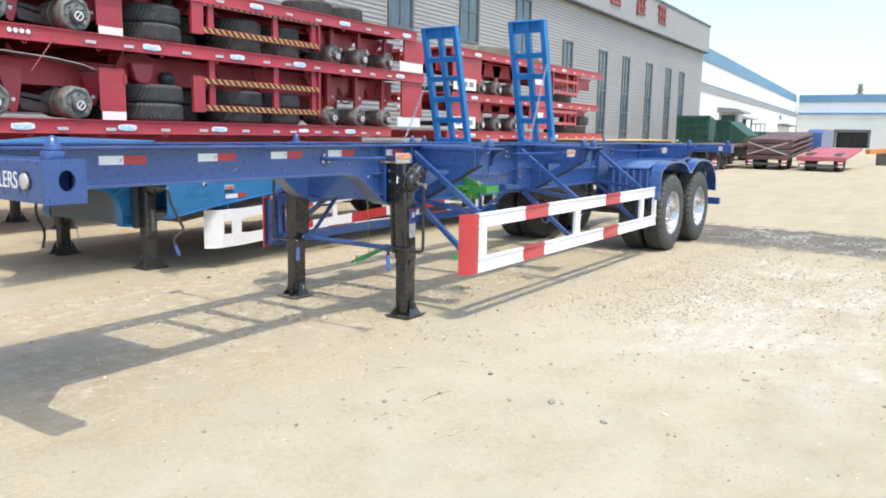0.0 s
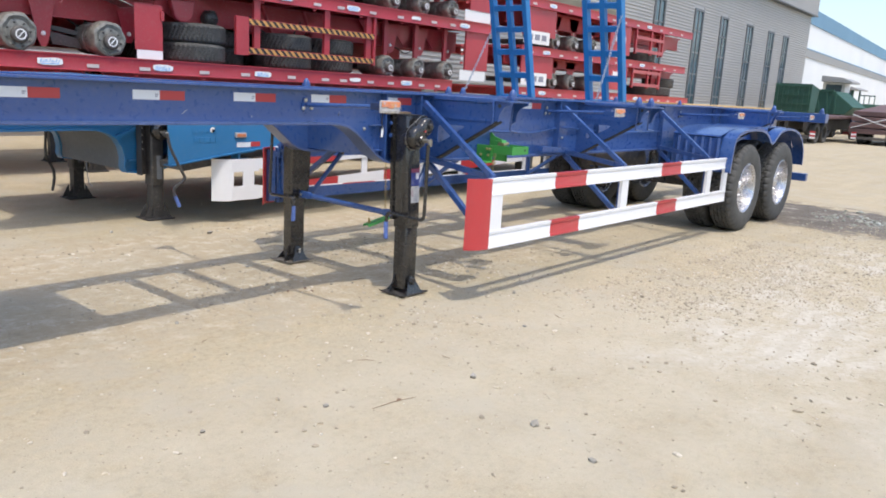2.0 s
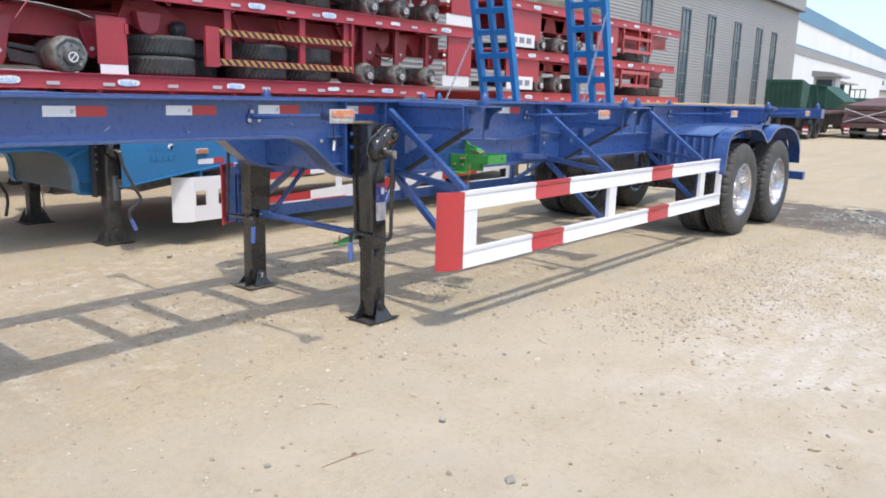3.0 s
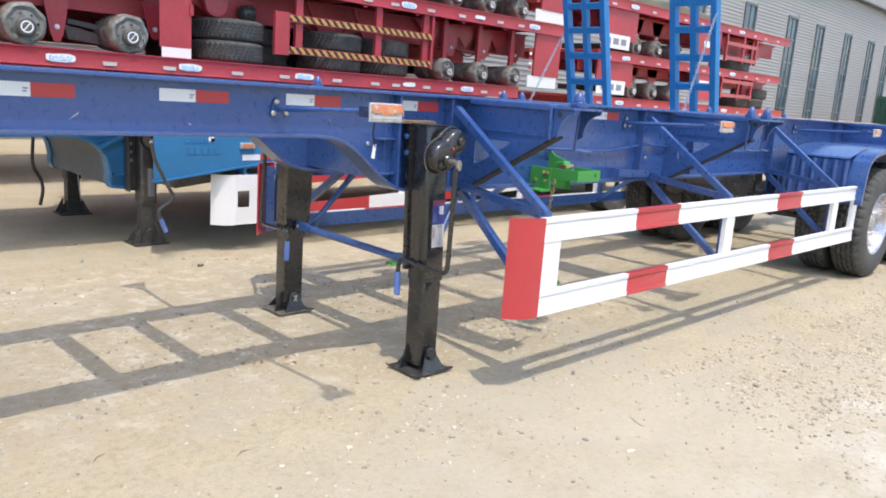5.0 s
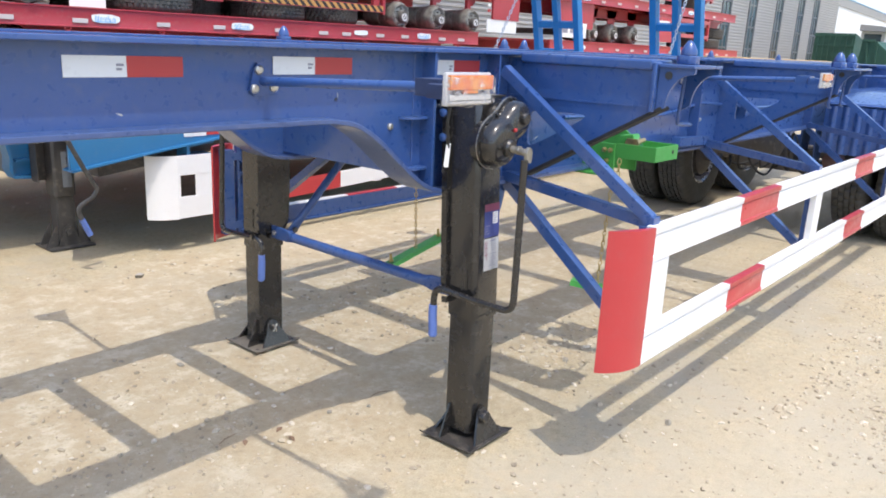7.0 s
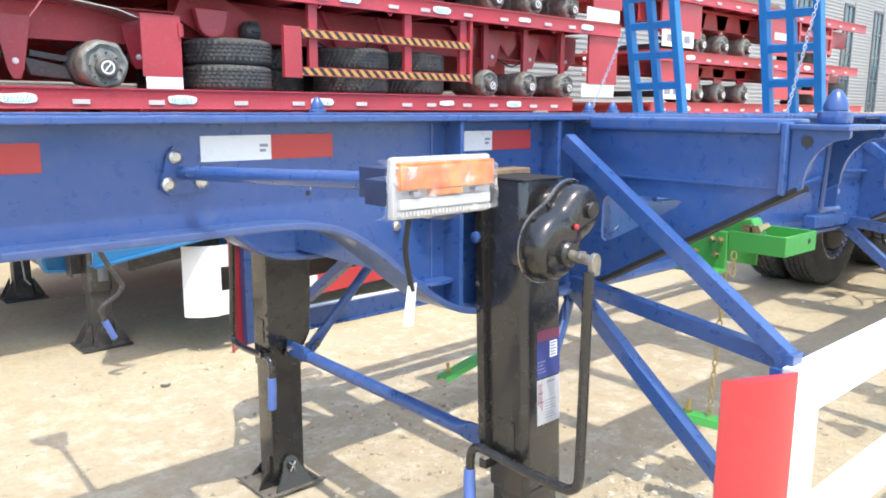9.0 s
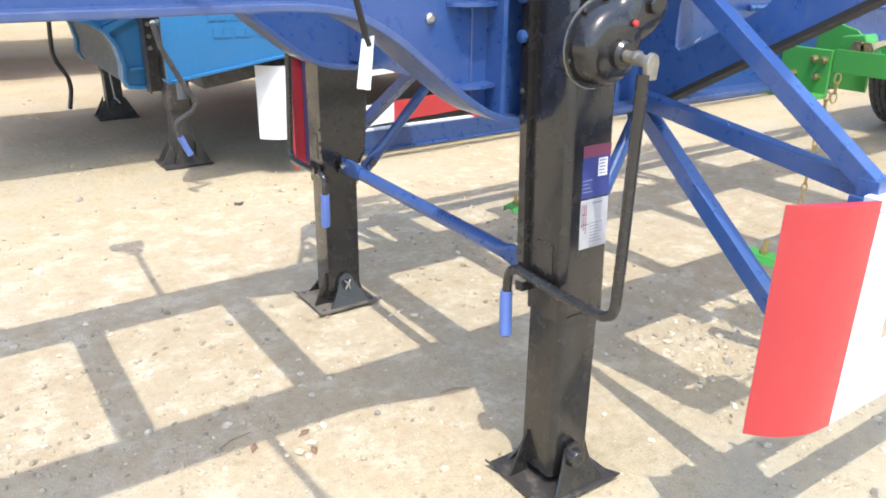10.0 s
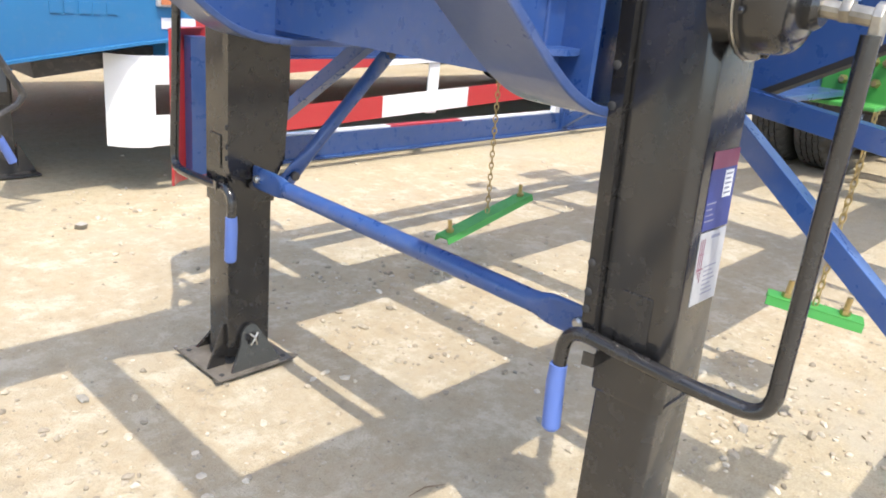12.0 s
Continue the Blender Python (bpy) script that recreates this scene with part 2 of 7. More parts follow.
        near_ = ramp(nt, gap.outputs[0], [(0.0, (0, 0, 0)), (0.08, (1, 1, 1))])
        some = ramp(nt, sp.outputs[0], [(few, (0, 0, 0)), (few + 0.01, (1, 1, 1))])
        mk = nt.nodes.new("ShaderNodeMath")
        mk.operation = "MULTIPLY"
        L.new(near_, mk.inputs[0])
        L.new(some, mk.inputs[1])
        tint = ramp(nt, sp.outputs[1], [(0.0, (0.24, 0.20, 0.15)), (0.35, (0.36, 0.31, 0.23)), (0.7, (0.46, 0.40, 0.29)), (1.0, (0.52, 0.46, 0.35))])
        return mk.outputs[0], tint

    m1, t1 = pebbles(75.0, 0.90, 0.26)
    m2, t2 = pebbles(27.0, 0.965, 0.22)
    # chalky wheel tracks beside the trailer
    tc = nt.nodes.new("ShaderNodeTexCoord")
    sep = nt.nodes.new("ShaderNodeSeparateXYZ")
    L.new(tc.outputs["Object"], sep.inputs[0])

    def math_node(op, a, c=None, clamp=False):
        n = nt.nodes.new("ShaderNodeMath")
        n.operation = op
        n.use_clamp = clamp
        for s, v in zip(n.inputs, (a, c)):
            if v is None:
                continue
            if isinstance(v, bpy.types.NodeSocket):
                L.new(v, s)
            else:
                s.default_value = v
        return n.outputs[0]

    def band(coord, lo, hi, soft):
        a = math_node("MULTIPLY", math_node("SUBTRACT", coord, lo), 1 / soft, True)
        c = math_node("MULTIPLY", math_node("SUBTRACT", hi, coord), 1 / soft, True)
        return math_node("MULTIPLY", a, c)

    wob = math_node("ADD", sep.outputs[0], math_node("MULTIPLY", math_node("SUBTRACT", mid.outputs[0], 0.5), 2.4))
    wob_y = math_node("ADD", sep.outputs[1], math_node("MULTIPLY", math_node("SUBTRACT", mid.outputs[0], 0.5), 1.6))
    m3, t3 = pebbles(44.0, 0.70, 0.34)
    # smooth pale dust swept along the open side, ochre earth under the trailer
    swept = math_node("MULTIPLY", band(wob, -6.0, 2.6, 1.6), band(wob_y, -5.0, 0.0, 0.8))
    base = mixed(nt, math_node("MULTIPLY", swept, ramp(nt, mid.outputs[0], [(0.35, (0.25, 0.25, 0.25)), (0.6, (0.6, 0.6, 0.6))])), base, (0.495, 0.445, 0.340))
    earth = math_node("MULTIPLY", band(wob, -6.0, 4.0, 1.0), band(wob_y, 0.0, 3.2, 0.5))
    crust = noise_node(nt, 6.5, 9.0, 0.72)
    earthcol = ramp(nt, crust.outputs[0], [(0.33, (0.350, 0.292, 0.205)), (0.42, (0.445, 0.355, 0.232)), (0.52, (0.465, 0.388, 0.268)), (0.58, (0.550, 0.485, 0.360)), (0.66, (0.62, 0.56, 0.44))])
    base = mixed(nt, math_node("MULTIPLY", earth, ramp(nt, worn.outputs[0], [(0.38, (0.85, 0.85, 0.85)), (0.62, (0.45, 0.45, 0.45))])), base, earthcol)
    track = math_node("MULTIPLY", band(wob, 0.9, 7.0, 1.0), band(wob_y, -4.2, -0.35, 0.6))
    stony = math_node("MULTIPLY", math_node("MULTIPLY", m3, math_node("MAXIMUM", earth, track)), ramp(nt, mid.outputs[0], [(0.40, (0.1, 0.1, 0.1)), (0.54, (0.8, 0.8, 0.8))]))
    base = mixed(nt, m1, base, t1)
    base = mixed(nt, m2, base, t2)
    base = mixed(nt, stony, base, mixed(nt, 0.45, t3, (0.56, 0.50, 0.39)))
    chalk = math_node("MULTIPLY", band(wob, -0.3, 6.0, 1.2), band(wob_y, -3.6, -1.25, 0.5))
    patch = ramp(nt, worn.outputs[0], [(0.40, (0, 0, 0)), (0.60, (1, 1, 1))])
    speck = ramp(nt, fine.outputs[0], [(0.36, (0.35, 0.35, 0.35)), (0.6, (1, 1, 1))])
    chalk = math_node("MULTIPLY", math_node("MULTIPLY", chalk, patch), speck)
    # tread prints: broken parallel lines inside the tracks
    wv = nt.nodes.new("ShaderNodeTexWave")
    wv.bands_direction = "Y"
    wv.inputs["Scale"].default_value = 1.5
    wv.inputs["Distortion"].default_value = 11.0
    wv.inputs["Detail"].default_value = 4.0
    wv.inputs["Detail Scale"].default_value = 0.9
    L.new(tc.outputs["Object"], wv.inputs["Vector"])
    chalk = math_node("MULTIPLY", chalk, ramp(nt, wv.outputs["Fac"], [(0.25, (0.5, 0.5, 0.5)), (0.62, (1, 1, 1))]))
    base = mixed(nt, math_node("MULTIPLY", chalk, 0.85), base, (0.63, 0.59, 0.50))
    # wet dark strip behind the wheels
    wet = math_node("MULTIPLY", band(wob, 6.4, 9.3, 0.35), band(wob_y, -14.0, 0.5, 0.6))
    wet = math_node("MULTIPLY", wet, ramp(nt, fine.outputs[0], [(0.30, (0.55, 0.55, 0.55)), (0.5, (1, 1, 1))]))
    wetcol = ramp(nt, mid.outputs[0], [(0.4, (0.105, 0.088, 0.070)), (0.58, (0.16, 0.135, 0.105)), (0.66, (0.36, 0.34, 0.30))])
    base = mixed(nt, math_node("MULTIPLY", wet, 0.95), base, wetcol)
    base = mixed(nt, 1.0, base, (0.99, 0.985, 0.975), "MULTIPLY")
    L.new(base, b.inputs["Base Color"])
    r = mixed(nt, wet, (0.92, 0.92, 0.92), (0.62, 0.62, 0.62))
    L.new(r, b.inputs["Roughness"])
    b.inputs["Specular IOR Level"].default_value = 0.25
    h = mixed(nt, 0.5, fine.outputs[0], grit.outputs[0])
    h = mixed(nt, 0.35, h, mid.outputs[0])
    h = mixed(nt, 0.5, h, math_node("ADD", math_node("ADD", m1, m2), stony), "ADD")
    h = mixed(nt, 0.4, h, blot.outputs[0])
    h = mixed(nt, 0.4, h, crust.outputs[0])
    bumped(nt, b, h, 0.85, 0.035)
    return m


GROUND = ground_material()


def stone_material(name, tint):
    """Dusty pebbles, each a slightly different tan or grey."""
    m, nt, b = nodes_of(name)
    g = nt.nodes.new("ShaderNodeNewGeometry")
    n = noise_node(nt, 90.0, 3.0)
    base = ramp(nt, g.outputs["Random Per Island"], [(0.0, (0.29, 0.245, 0.18)), (0.2, (0.37, 0.315, 0.23)), (0.45, (0.44, 0.375, 0.275)), (0.75, (0.52, 0.45, 0.33)), (1.0, (0.62, 0.56, 0.45))])
    base = mixed(nt, 0.6, base, ramp(nt, n.outputs[0], [(0.35, (0.75, 0.74, 0.72)), (0.65, (1.1, 1.1, 1.1))]), "MULTIPLY")
    base = mixed(nt, 1.0, base, tint, "MULTIPLY")
    nt.links.new(base, b.inputs["Base Color"])
    b.inputs["Roughness"].default_value = 0.9
    bumped(nt, b, n.outputs[0], 0.5, 0.003)
    return m


STONE = stone_material("pebble_stone", (1, 1, 1))
PALESTONE = stone_material("pale_rubble", (0.74, 0.88, 1.0))
GREYSTONE = stone_material("grey_stone", (0.62, 0.66, 0.74))
LEAF = paint("dry_leaf", (0.20, 0.12, 0.075), 0.8, 0.25, 0.2)
TWIG = paint("dry_twig", (0.24, 0.17, 0.10), 0.9, 0.25, 0.2)

# ---- shape helpers ----
MID = 0.76  # the trailer's centre line


class Shape:
    """Collects vertices and faces of one part."""

    def __init__(self, slots=None):
        self.v, self.f, self.m, self.slot = [], [], [], 0

    def add(self, verts, faces):
        k = len(self.v)
        self.v += [tuple(p) for p in verts]
        self.f += [tuple(i + k for i in f) for f in faces]
        self.m += [self.slot] * len(faces)
        return self

    def box(self, x0, x1, y0, y1, z0, z1):
        v = [(x, y, z) for x in (x0, x1) for y in (y0, y1) for z in (z0, z1)]
        return self.add(v, [(0, 1, 3, 2), (4, 6, 7, 5), (0, 4, 5, 1), (2, 3, 7, 6), (0, 2, 6, 4), (1, 5, 7, 3)])

    def prism(self, poly, axis, lo, hi):
        """A flat outline pushed along an axis: 'y' takes (x, z), 'x' takes (y, z), 'z' takes (x, y)."""
        def at(p, d):
            return {"y": (p[0], d, p[1]), "x": (d, p[0], p[1]), "z": (p[0], p[1], d)}[axis]
        n = len(poly)
        v = [at(p, lo) for p in poly] + [at(p, hi) for p in poly]
        f = [tuple(range(n)), tuple(range(2 * n - 1, n - 1, -1))]
        f += [(i, (i + 1) % n, n + (i + 1) % n, n + i) for i in range(n)]
        return self.add(v, f)

    def strip(self, line, axis, lo, hi, thick, down=True):
        """A sheet that follows a line in the plane, with thickness."""
        off = []
        for i, p in enumerate(line):
            a, c = line[max(0, i - 1)], line[min(len(line) - 1, i + 1)]
            d = Vector((c[0] - a[0], c[1] - a[1])).normalized()
            s = -thick if down else thick
            off.append((p[0] - d.y * s, p[1] + d.x * s))
        n = len(line)

        def at(q, d):
            return {"y": (q[0], d, q[1]), "x": (d, q[0], q[1]), "z": (q[0], q[1], d)}[axis]
        v = [at(q, d) for i in range(n) for q, d in ((line[i], lo), (line[i], hi), (off[i], hi), (off[i], lo))]
        f = [(0, 1, 2, 3), tuple(4 * (n - 1) + k for k in (3, 2, 1, 0))]
        for i in range(n - 1):
            f += [(4 * i + k, 4 * i + (k + 1) % 4, 4 * i + 4 + (k + 1) % 4, 4 * i + 4 + k) for k in range(4)]
        return self.add(v, f)

    def bar(self, p0, p1, w, h, up=(0, 0, 1)):
        p0, p1 = Vector(p0), Vector(p1)
        d = (p1 - p0).normalized()
        s = d.cross(Vector(up))
        s = s.normalized() if s.length > 1e-5 else Vector((1, 0, 0))
        u = s.cross(d)
        v = [p + s * a * w / 2 + u * c * h / 2 for p in (p0, p1) for a, c in ((-1, -1), (1, -1), (1, 1), (-1, 1))]
        return self.add(v, [(3, 2, 1, 0), (4, 5, 6, 7)] + [(i, (i + 1) % 4, 4 + (i + 1) % 4, 4 + i) for i in range(4)])

    def tube(self, pts, r, seg=10, loop=False):
        pts = [Vector(p) for p in pts]
        n = len(pts)
        rings, side = [], None
        for i, p in enumerate(pts):
            a = pts[i - 1] if loop or i else pts[0]
            c = pts[(i + 1) % n] if loop or i < n - 1 else pts[-1]
            d = (c - a).normalized()
            side = d.orthogonal().normalized() if side is None else (side - d * side.dot(d)).normalized()
            u = d.cross(side)
            rad = r[i] if isinstance(r, (list, tuple)) else r
            rings.append([p + (side * math.cos(t) + u * math.sin(t)) * rad for t in (2 * math.pi * k / seg for k in range(seg))])
        v = [p for ring in rings for p in ring]
        f = []
        for i in range(n if loop else n - 1):
            j = (i + 1) % n
            f += [(i * seg + k, i * seg + (k + 1) % seg, j * seg + (k + 1) % seg, j * seg + k) for k in range(seg)]
        if not loop:
            f += [tuple(range(seg - 1, -1, -1)), tuple(range((n - 1) * seg, n * seg))]
        return self.add(v, f)

    def rod(self, p0, p1, r, seg=12):
        return self.tube([p0, p1], r, seg)

    def lathe(self, prof, c, axis="y", seg=32, bite=None, caps=True):
        """prof: (radius, along). bite: a function of the ring and step that scales the radius."""
        v, f = [], []
        for i, (r, a) in enumerate(prof):
            for k in range(seg):
                t = 2 * math.pi * k / seg
                rr = r * (bite(i, k) if bite else 1)
                p, q = rr * math.cos(t), rr * math.sin(t)
                v.append({"y": (c[0] + p, c[1] + a, c[2] + q), "z": (c[0] + p, c[1] + q, c[2] + a), "x": (c[0] + a, c[1] + p, c[2] + q)}[axis])
        for i in range(len(prof) - 1):
            f += [(i * seg + k, i * seg + (k + 1) % seg, (i + 1) * seg + (k + 1) % seg, (i + 1) * seg + k) for k in range(seg)]
        return self.add(v, f if not caps else f + [tuple(range(seg)), tuple(range((len(prof) - 1) * seg, len(prof) * seg))])

    def holed(self, outer, hole, axis, lo, hi):
        """A plate with a hole: outer and hole are outlines with equally many points."""
        def at(p, d):
            return {"y": (p[0], d, p[1]), "x": (d, p[0], p[1]), "z": (p[0], p[1], d)}[axis]
        n = len(outer)
        v = [at(p, d) for d in (lo, hi) for ring in (outer, hole) for p in ring]
        f = []
        for i in range(n):
            j = (i + 1) % n
            f += [(i, j, n + j, n + i), (2 * n + i, 3 * n + i, 3 * n + j, 2 * n + j), (i, 2 * n + i, 2 * n + j, j), (n + i, n + j, 3 * n + j, 3 * n + i)]
        return self.add(v, f)


def rounded(pts, r, n=5):
    """A bent line with its corners rounded."""
    pts = [Vector(p) for p in pts]
    out = [pts[0]]
    for a, b, c in zip(pts, pts[1:], pts[2:]):
        p, q = b + (a - b).normalized() * r, b + (c - b).normalized() * r
        out += [(p * (1 - t) + b * t) * (1 - t) + (b * (1 - t) + q * t) * t for t in (k / n for k in range(n + 1))]
    return out + [pts[-1]]


def ring_of(cx, cz, r, n=24, start=0.0):
    return [(cx + r * math.cos(start + 2 * math.pi * k / n), cz + r * math.sin(start + 2 * math.pi * k / n)) for k in range(n)]


def square_of(x0, x1, z0, z1, n=24, start=0.0):
    """Points on a rectangle's rim, seen at even angles from its middle."""
    cx, cz, w, h = (x0 + x1) / 2, (z0 + z1) / 2, (x1 - x0) / 2, (z1 - z0) / 2
    out = []
    for k in range(n):
        c, s = math.cos(start + 2 * math.pi * k / n), math.sin(start + 2 * math.pi * k / n)
        t = max(abs(c), abs(s))
        out.append((cx + w * c / t, cz + h * s / t))
    return out


def part(name, shape, material, parent=None, label="", bevel=0.0, flip=False, at=None):
    """One mesh object; flip mirrors it across the trailer's centre line."""
    verts = [(x, 2 * MID - y, z) for x, y, z in shape.v] if flip else shape.v
    me = bpy.data.meshes.new(name)
    me.from_pydata(verts, [], shape.f)
    for m in material if isinstance(material, (list, tuple)) else [material]:
        me.materials.append(m)
    me.polygons.foreach_set("material_index", shape.m)
    bm = bmesh.new()
    bm.from_mesh(me)
    bmesh.ops.recalc_face_normals(bm, faces=bm.faces)
    if bevel:
        edges = [e for e in bm.edges if len(e.link_faces) == 2 and e.calc_face_angle(0) > 0.6]
        bmesh.ops.bevel(bm, geom=edges, offset=bevel, segments=2, affect="EDGES", clamp_overlap=True, profile=0.5)
    for face in bm.faces:
        face.smooth = True
    bm.to_mesh(me)
    bm.free()
    me.set_sharp_from_angle(angle=radians(21 if bevel else 32))
    ob = new(name, me)
    if parent:
        ob.parent = parent
    if at is not None:
        ob.matrix_basis = at
    if label:
        tagged(ob, label)
    return ob


def thing(name, label, category, group="", kind="", at=None):
    ob = new(name)
    ob.empty_display_size = 0.2
    if at is not None:
        ob.matrix_basis = at
    return tagged(ob, label, category, group, kind)


def lettering(name, text, size, material, parent, m, label=""):
    cu = bpy.data.curves.new(name, "FONT")
    cu.body, cu.size, cu.extrude, cu.align_x = text, size, 0.0008, "RIGHT"
    tmp = bpy.data.objects.new(name, cu)
    scene.collection.objects.link(tmp)
    bpy.context.view_layer.update()
    me = bpy.data.meshes.new_from_object(tmp.evaluated_get(bpy.context.evaluated_depsgraph_get()))
    bpy.data.objects.remove(tmp)
    bpy.data.curves.remove(cu)
    me.materials.clear()
    me.materials.append(material)
    ob = new(name, me)
    ob.parent = parent
    ob.matrix_basis = m
    if label:
        tagged(ob, label)
    return ob

# ---- ground ----
gs = Shape()
steps = [-900, -300, -120, -60, -30, -15, -8, 0, 8, 16, 30, 60, 120, 300, 900]
nst = len(steps)
gs.add([(x + 6, y, 0.0) for x in steps for y in steps], [(i * nst + j, (i + 1) * nst + j, (i + 1) * nst + j + 1, i * nst + j + 1) for i in range(nst - 1) for j in range(nst - 1)])
ground = part("ground", gs, GROUND)
tagged(ground, "dusty sand-coloured compacted yard ground with grit and stains", "ground", kind="structure")

# ---- the blue container trailer ----
trailer = thing("container_trailer", "blue skeletal container semi-trailer parked on black landing legs", "trailer")
FRONT, REAR = -3.06, 8.86
TOP = 1.452
neck_points = [(-0.52, 1.238), (-0.44, 1.233), (-0.36, 1.215), (-0.27, 1.165), (-0.18, 1.095), (-0.09, 1.025), (-0.02, 0.985), (0.05, 0.966), (0.14, 0.958)]


def smooth_line(pts, n=5):
    """A Catmull-Rom line through the points."""
    out = []
    for i in range(len(pts) - 1):
        a, b, c, d = (Vector(pts[max(0, min(len(pts) - 1, i + k))]) for k in (-1, 0, 1, 2))
        for k in range(n):
            t = k / n
            out.append(tuple(0.5 * (2 * b + (c - a) * t + (2 * a - 5 * b + 4 * c - d) * t * t + (3 * b - a - 3 * c + d) * t ** 3)))
    return out + [tuple(pts[-1])]


neck_curve = smooth_line(neck_points)


def main_beam(flip):
    web = Shape()
    web.prism([(FRONT, TOP - 0.014), (FRONT, 1.238)] + neck_curve + [(REAR, 0.955), (REAR, TOP - 0.014)], "y", 0.290, 0.302)
    beam = part("main_beam", web, BLUE, trailer, "blue steel I-beam with a deep rear web", flip=flip)
    fl = Shape().box(FRONT, REAR, 0.226, 0.366, TOP - 0.014, TOP)
    part("top_flange", fl, BLUE, beam, bevel=0.003, flip=flip)
    # sheen and underside shade are put into this flange's own blue
    lo = Shape().strip([(FRONT, 1.238)] + neck_curve + [(REAR, 0.955)], "y", 0.226, 0.366, 0.016)
    part("bottom_flange", lo, FLANGEBLUE, beam, "blue bottom flange toned for its sheen and shade", bevel=0.003, flip=flip)
    for x in (-0.005, 0.36, 2.30, 3.05, 4.55, 6.15, 7.6):
        st = Shape().box(x - 0.006, x + 0.006, 0.232, 0.290, 0.97, TOP - 0.016)
        part("web_stiffener", st, BLUE, beam, flip=flip)
    for z in (1.040, 1.215):
        st = Shape().prism([(-0.055 + 0.068 * math.cos(math.pi * k / 12), 0.289 - 0.045 * math.sin(math.pi * k / 12)) for k in range(13)], "z", z, z + 0.009)
        part("web_stiffener", st, BLUE, beam, flip=flip)
    part("weld_seam", Shape().rod((-0.055, 0.2885, 1.0), (-0.055, 0.2885, 1.43), 0.0035, 6), BLUE, beam, flip=flip)
    tapes = [(-2.522 + 0.0, 1.347), (-1.848, 1.352), (-1.228, 1.357), (-0.644, 1.363), (0.001, 1.362), (1.74, 1.362), (3.4, 1.362), (4.1, 1.362)]
    for x, z in tapes:
        tp = Shape().box(x, x + 0.152, 0.287, 0.2895, z, z + 0.05)
        tp.slot = 1
        tp.box(x + 0.152, x + 0.302, 0.287, 0.2895, z, z + 0.05)
        tp.slot = 2
        tp.box(x + 0.126, x + 0.145, 0.2862, 0.2872, z + 0.026, z + 0.032).box(x + 0.126, x + 0.140, 0.2862, 0.2872, z + 0.016, z + 0.022)
        part("reflective_tape", tp, [TAPEWHITE, TAPERED, INKGREY], beam, "white and red reflective tape", flip=flip)
    for x, z in ((-0.165, 1.192), (0.92, 1.24), (2.45, 1.1), (3.2, 1.12)):
        part("bolt", Shape().lathe([(0.012, 0.0), (0.012, -0.006), (0.007, -0.010)], (x, 0.290, z), "y", 10), STEEL, beam, "zinc plated bolt head", flip=flip)
    part("drilled_hole", Shape().lathe([(0.006, 0.0), (0.006, -0.0012)], (-0.405, 0.290, 1.287), "y", 12), DOORDARK, beam, flip=flip)
    if not flip:
        for x, z, w, a in ((-1.55, 1.29, 0.05, 35), (-0.40, 1.30, 0.018, 80), (0.72, 1.10, 0.03, 20), (-1.1, 1.27, 0.02, -30)):
            chip = Shape().prism([(-w / 2, -0.003), (0, 0.001), (w / 2, 0.002), (w * 0.3, -0.003)], "y", -0.0008, 0.0)
            part("paint_scuff", chip, LABELGREY, beam, "pale scuff in the paint", at=pose(x, 0.290, z, 0, -a, 0))
    return beam


for flip in (False, True):
    main_beam(flip)

# front bolster with the twist-lock boxes
bol = Shape()
X0, X1, Z0, Z1 = -3.245, -3.06, 1.224, 1.412
bol.box(X0, X0 + 0.012, -0.447, 1.967, Z0, Z1).box(X1 - 0.012, X1, -0.447, 1.967, Z0, Z1)
bol.box(X0 + 0.012, X1 - 0.012, -0.447, 1.967, Z1 - 0.012, Z1).box(X0 + 0.012, X1 - 0.012, -0.447, 1.967, Z0, Z0 + 0.012)
bolster = part("front_bolster", bol, BLUE, trailer, "blue box-section front crossbeam", bevel=0.004)
for y0, y1 in ((-0.461, -0.447), (1.967, 1.981)):
    pl = Shape().holed(square_of(X0 - 0.004, X1 + 0.004, Z0 - 0.004, Z1 + 0.004, 32, math.pi / 4), [((p[0] - (X0 + X1) / 2) * 0.85 + (X0 + X1) / 2 + 0.006, p[1]) for p in ring_of((X0 + X1) / 2, 1.322, 0.046, 32, math.pi / 4)], "y", y0, y1)
    part("end_plate", pl, BLUE, bolster)
    part("inner_stop", Shape().box(X0 + 0.02, X1 - 0.02, y0 + (0.1 if y0 < 0 else -0.1), y0 + (0.11 if y0 < 0 else -0.09), Z0 + 0.02, Z1 - 0.02), BLUE, bolster)
plate = Shape().box(X0 - 0.003, X0, -0.255, 1.775, 1.262, 1.378)
part("name_plate", plate, BLUE, bolster)
face = Matrix(((0, 0, -1, X0 - 0.004), (-0.76, 0, 0, -0.245), (0, 1, 0, 1.284), (0, 0, 0, 1)))
lettering("lettering", "TRAILERS", 0.106, LABELWHITE, bolster, face, "white painted lettering")
# the trade name beside it is kept as plain bars
for y in (0.185, 0.237, 0.289, 0.341, 0.393, 0.445):
    part("lettering_bar", Shape().box(X0 - 0.0045, X0 - 0.003, y, y + 0.038, 1.284, 1.360), LABELWHITE, bolster)
for y in (-0.308, 1.828):
    lamp = Shape().lathe([(0.045, 0), (0.045, -0.006), (0.038, -0.008)], (X0, y, 1.318), "x", 20)
    rim = part("front_lamp", lamp, BLACK, bolster, "round front marker lamp")
    part("lens", Shape().lathe([(0.036, -0.008), (0.034, -0.014), (0.02, -0.018)], (X0, y, 1.318), "x", 20), CLEARLENS, rim)

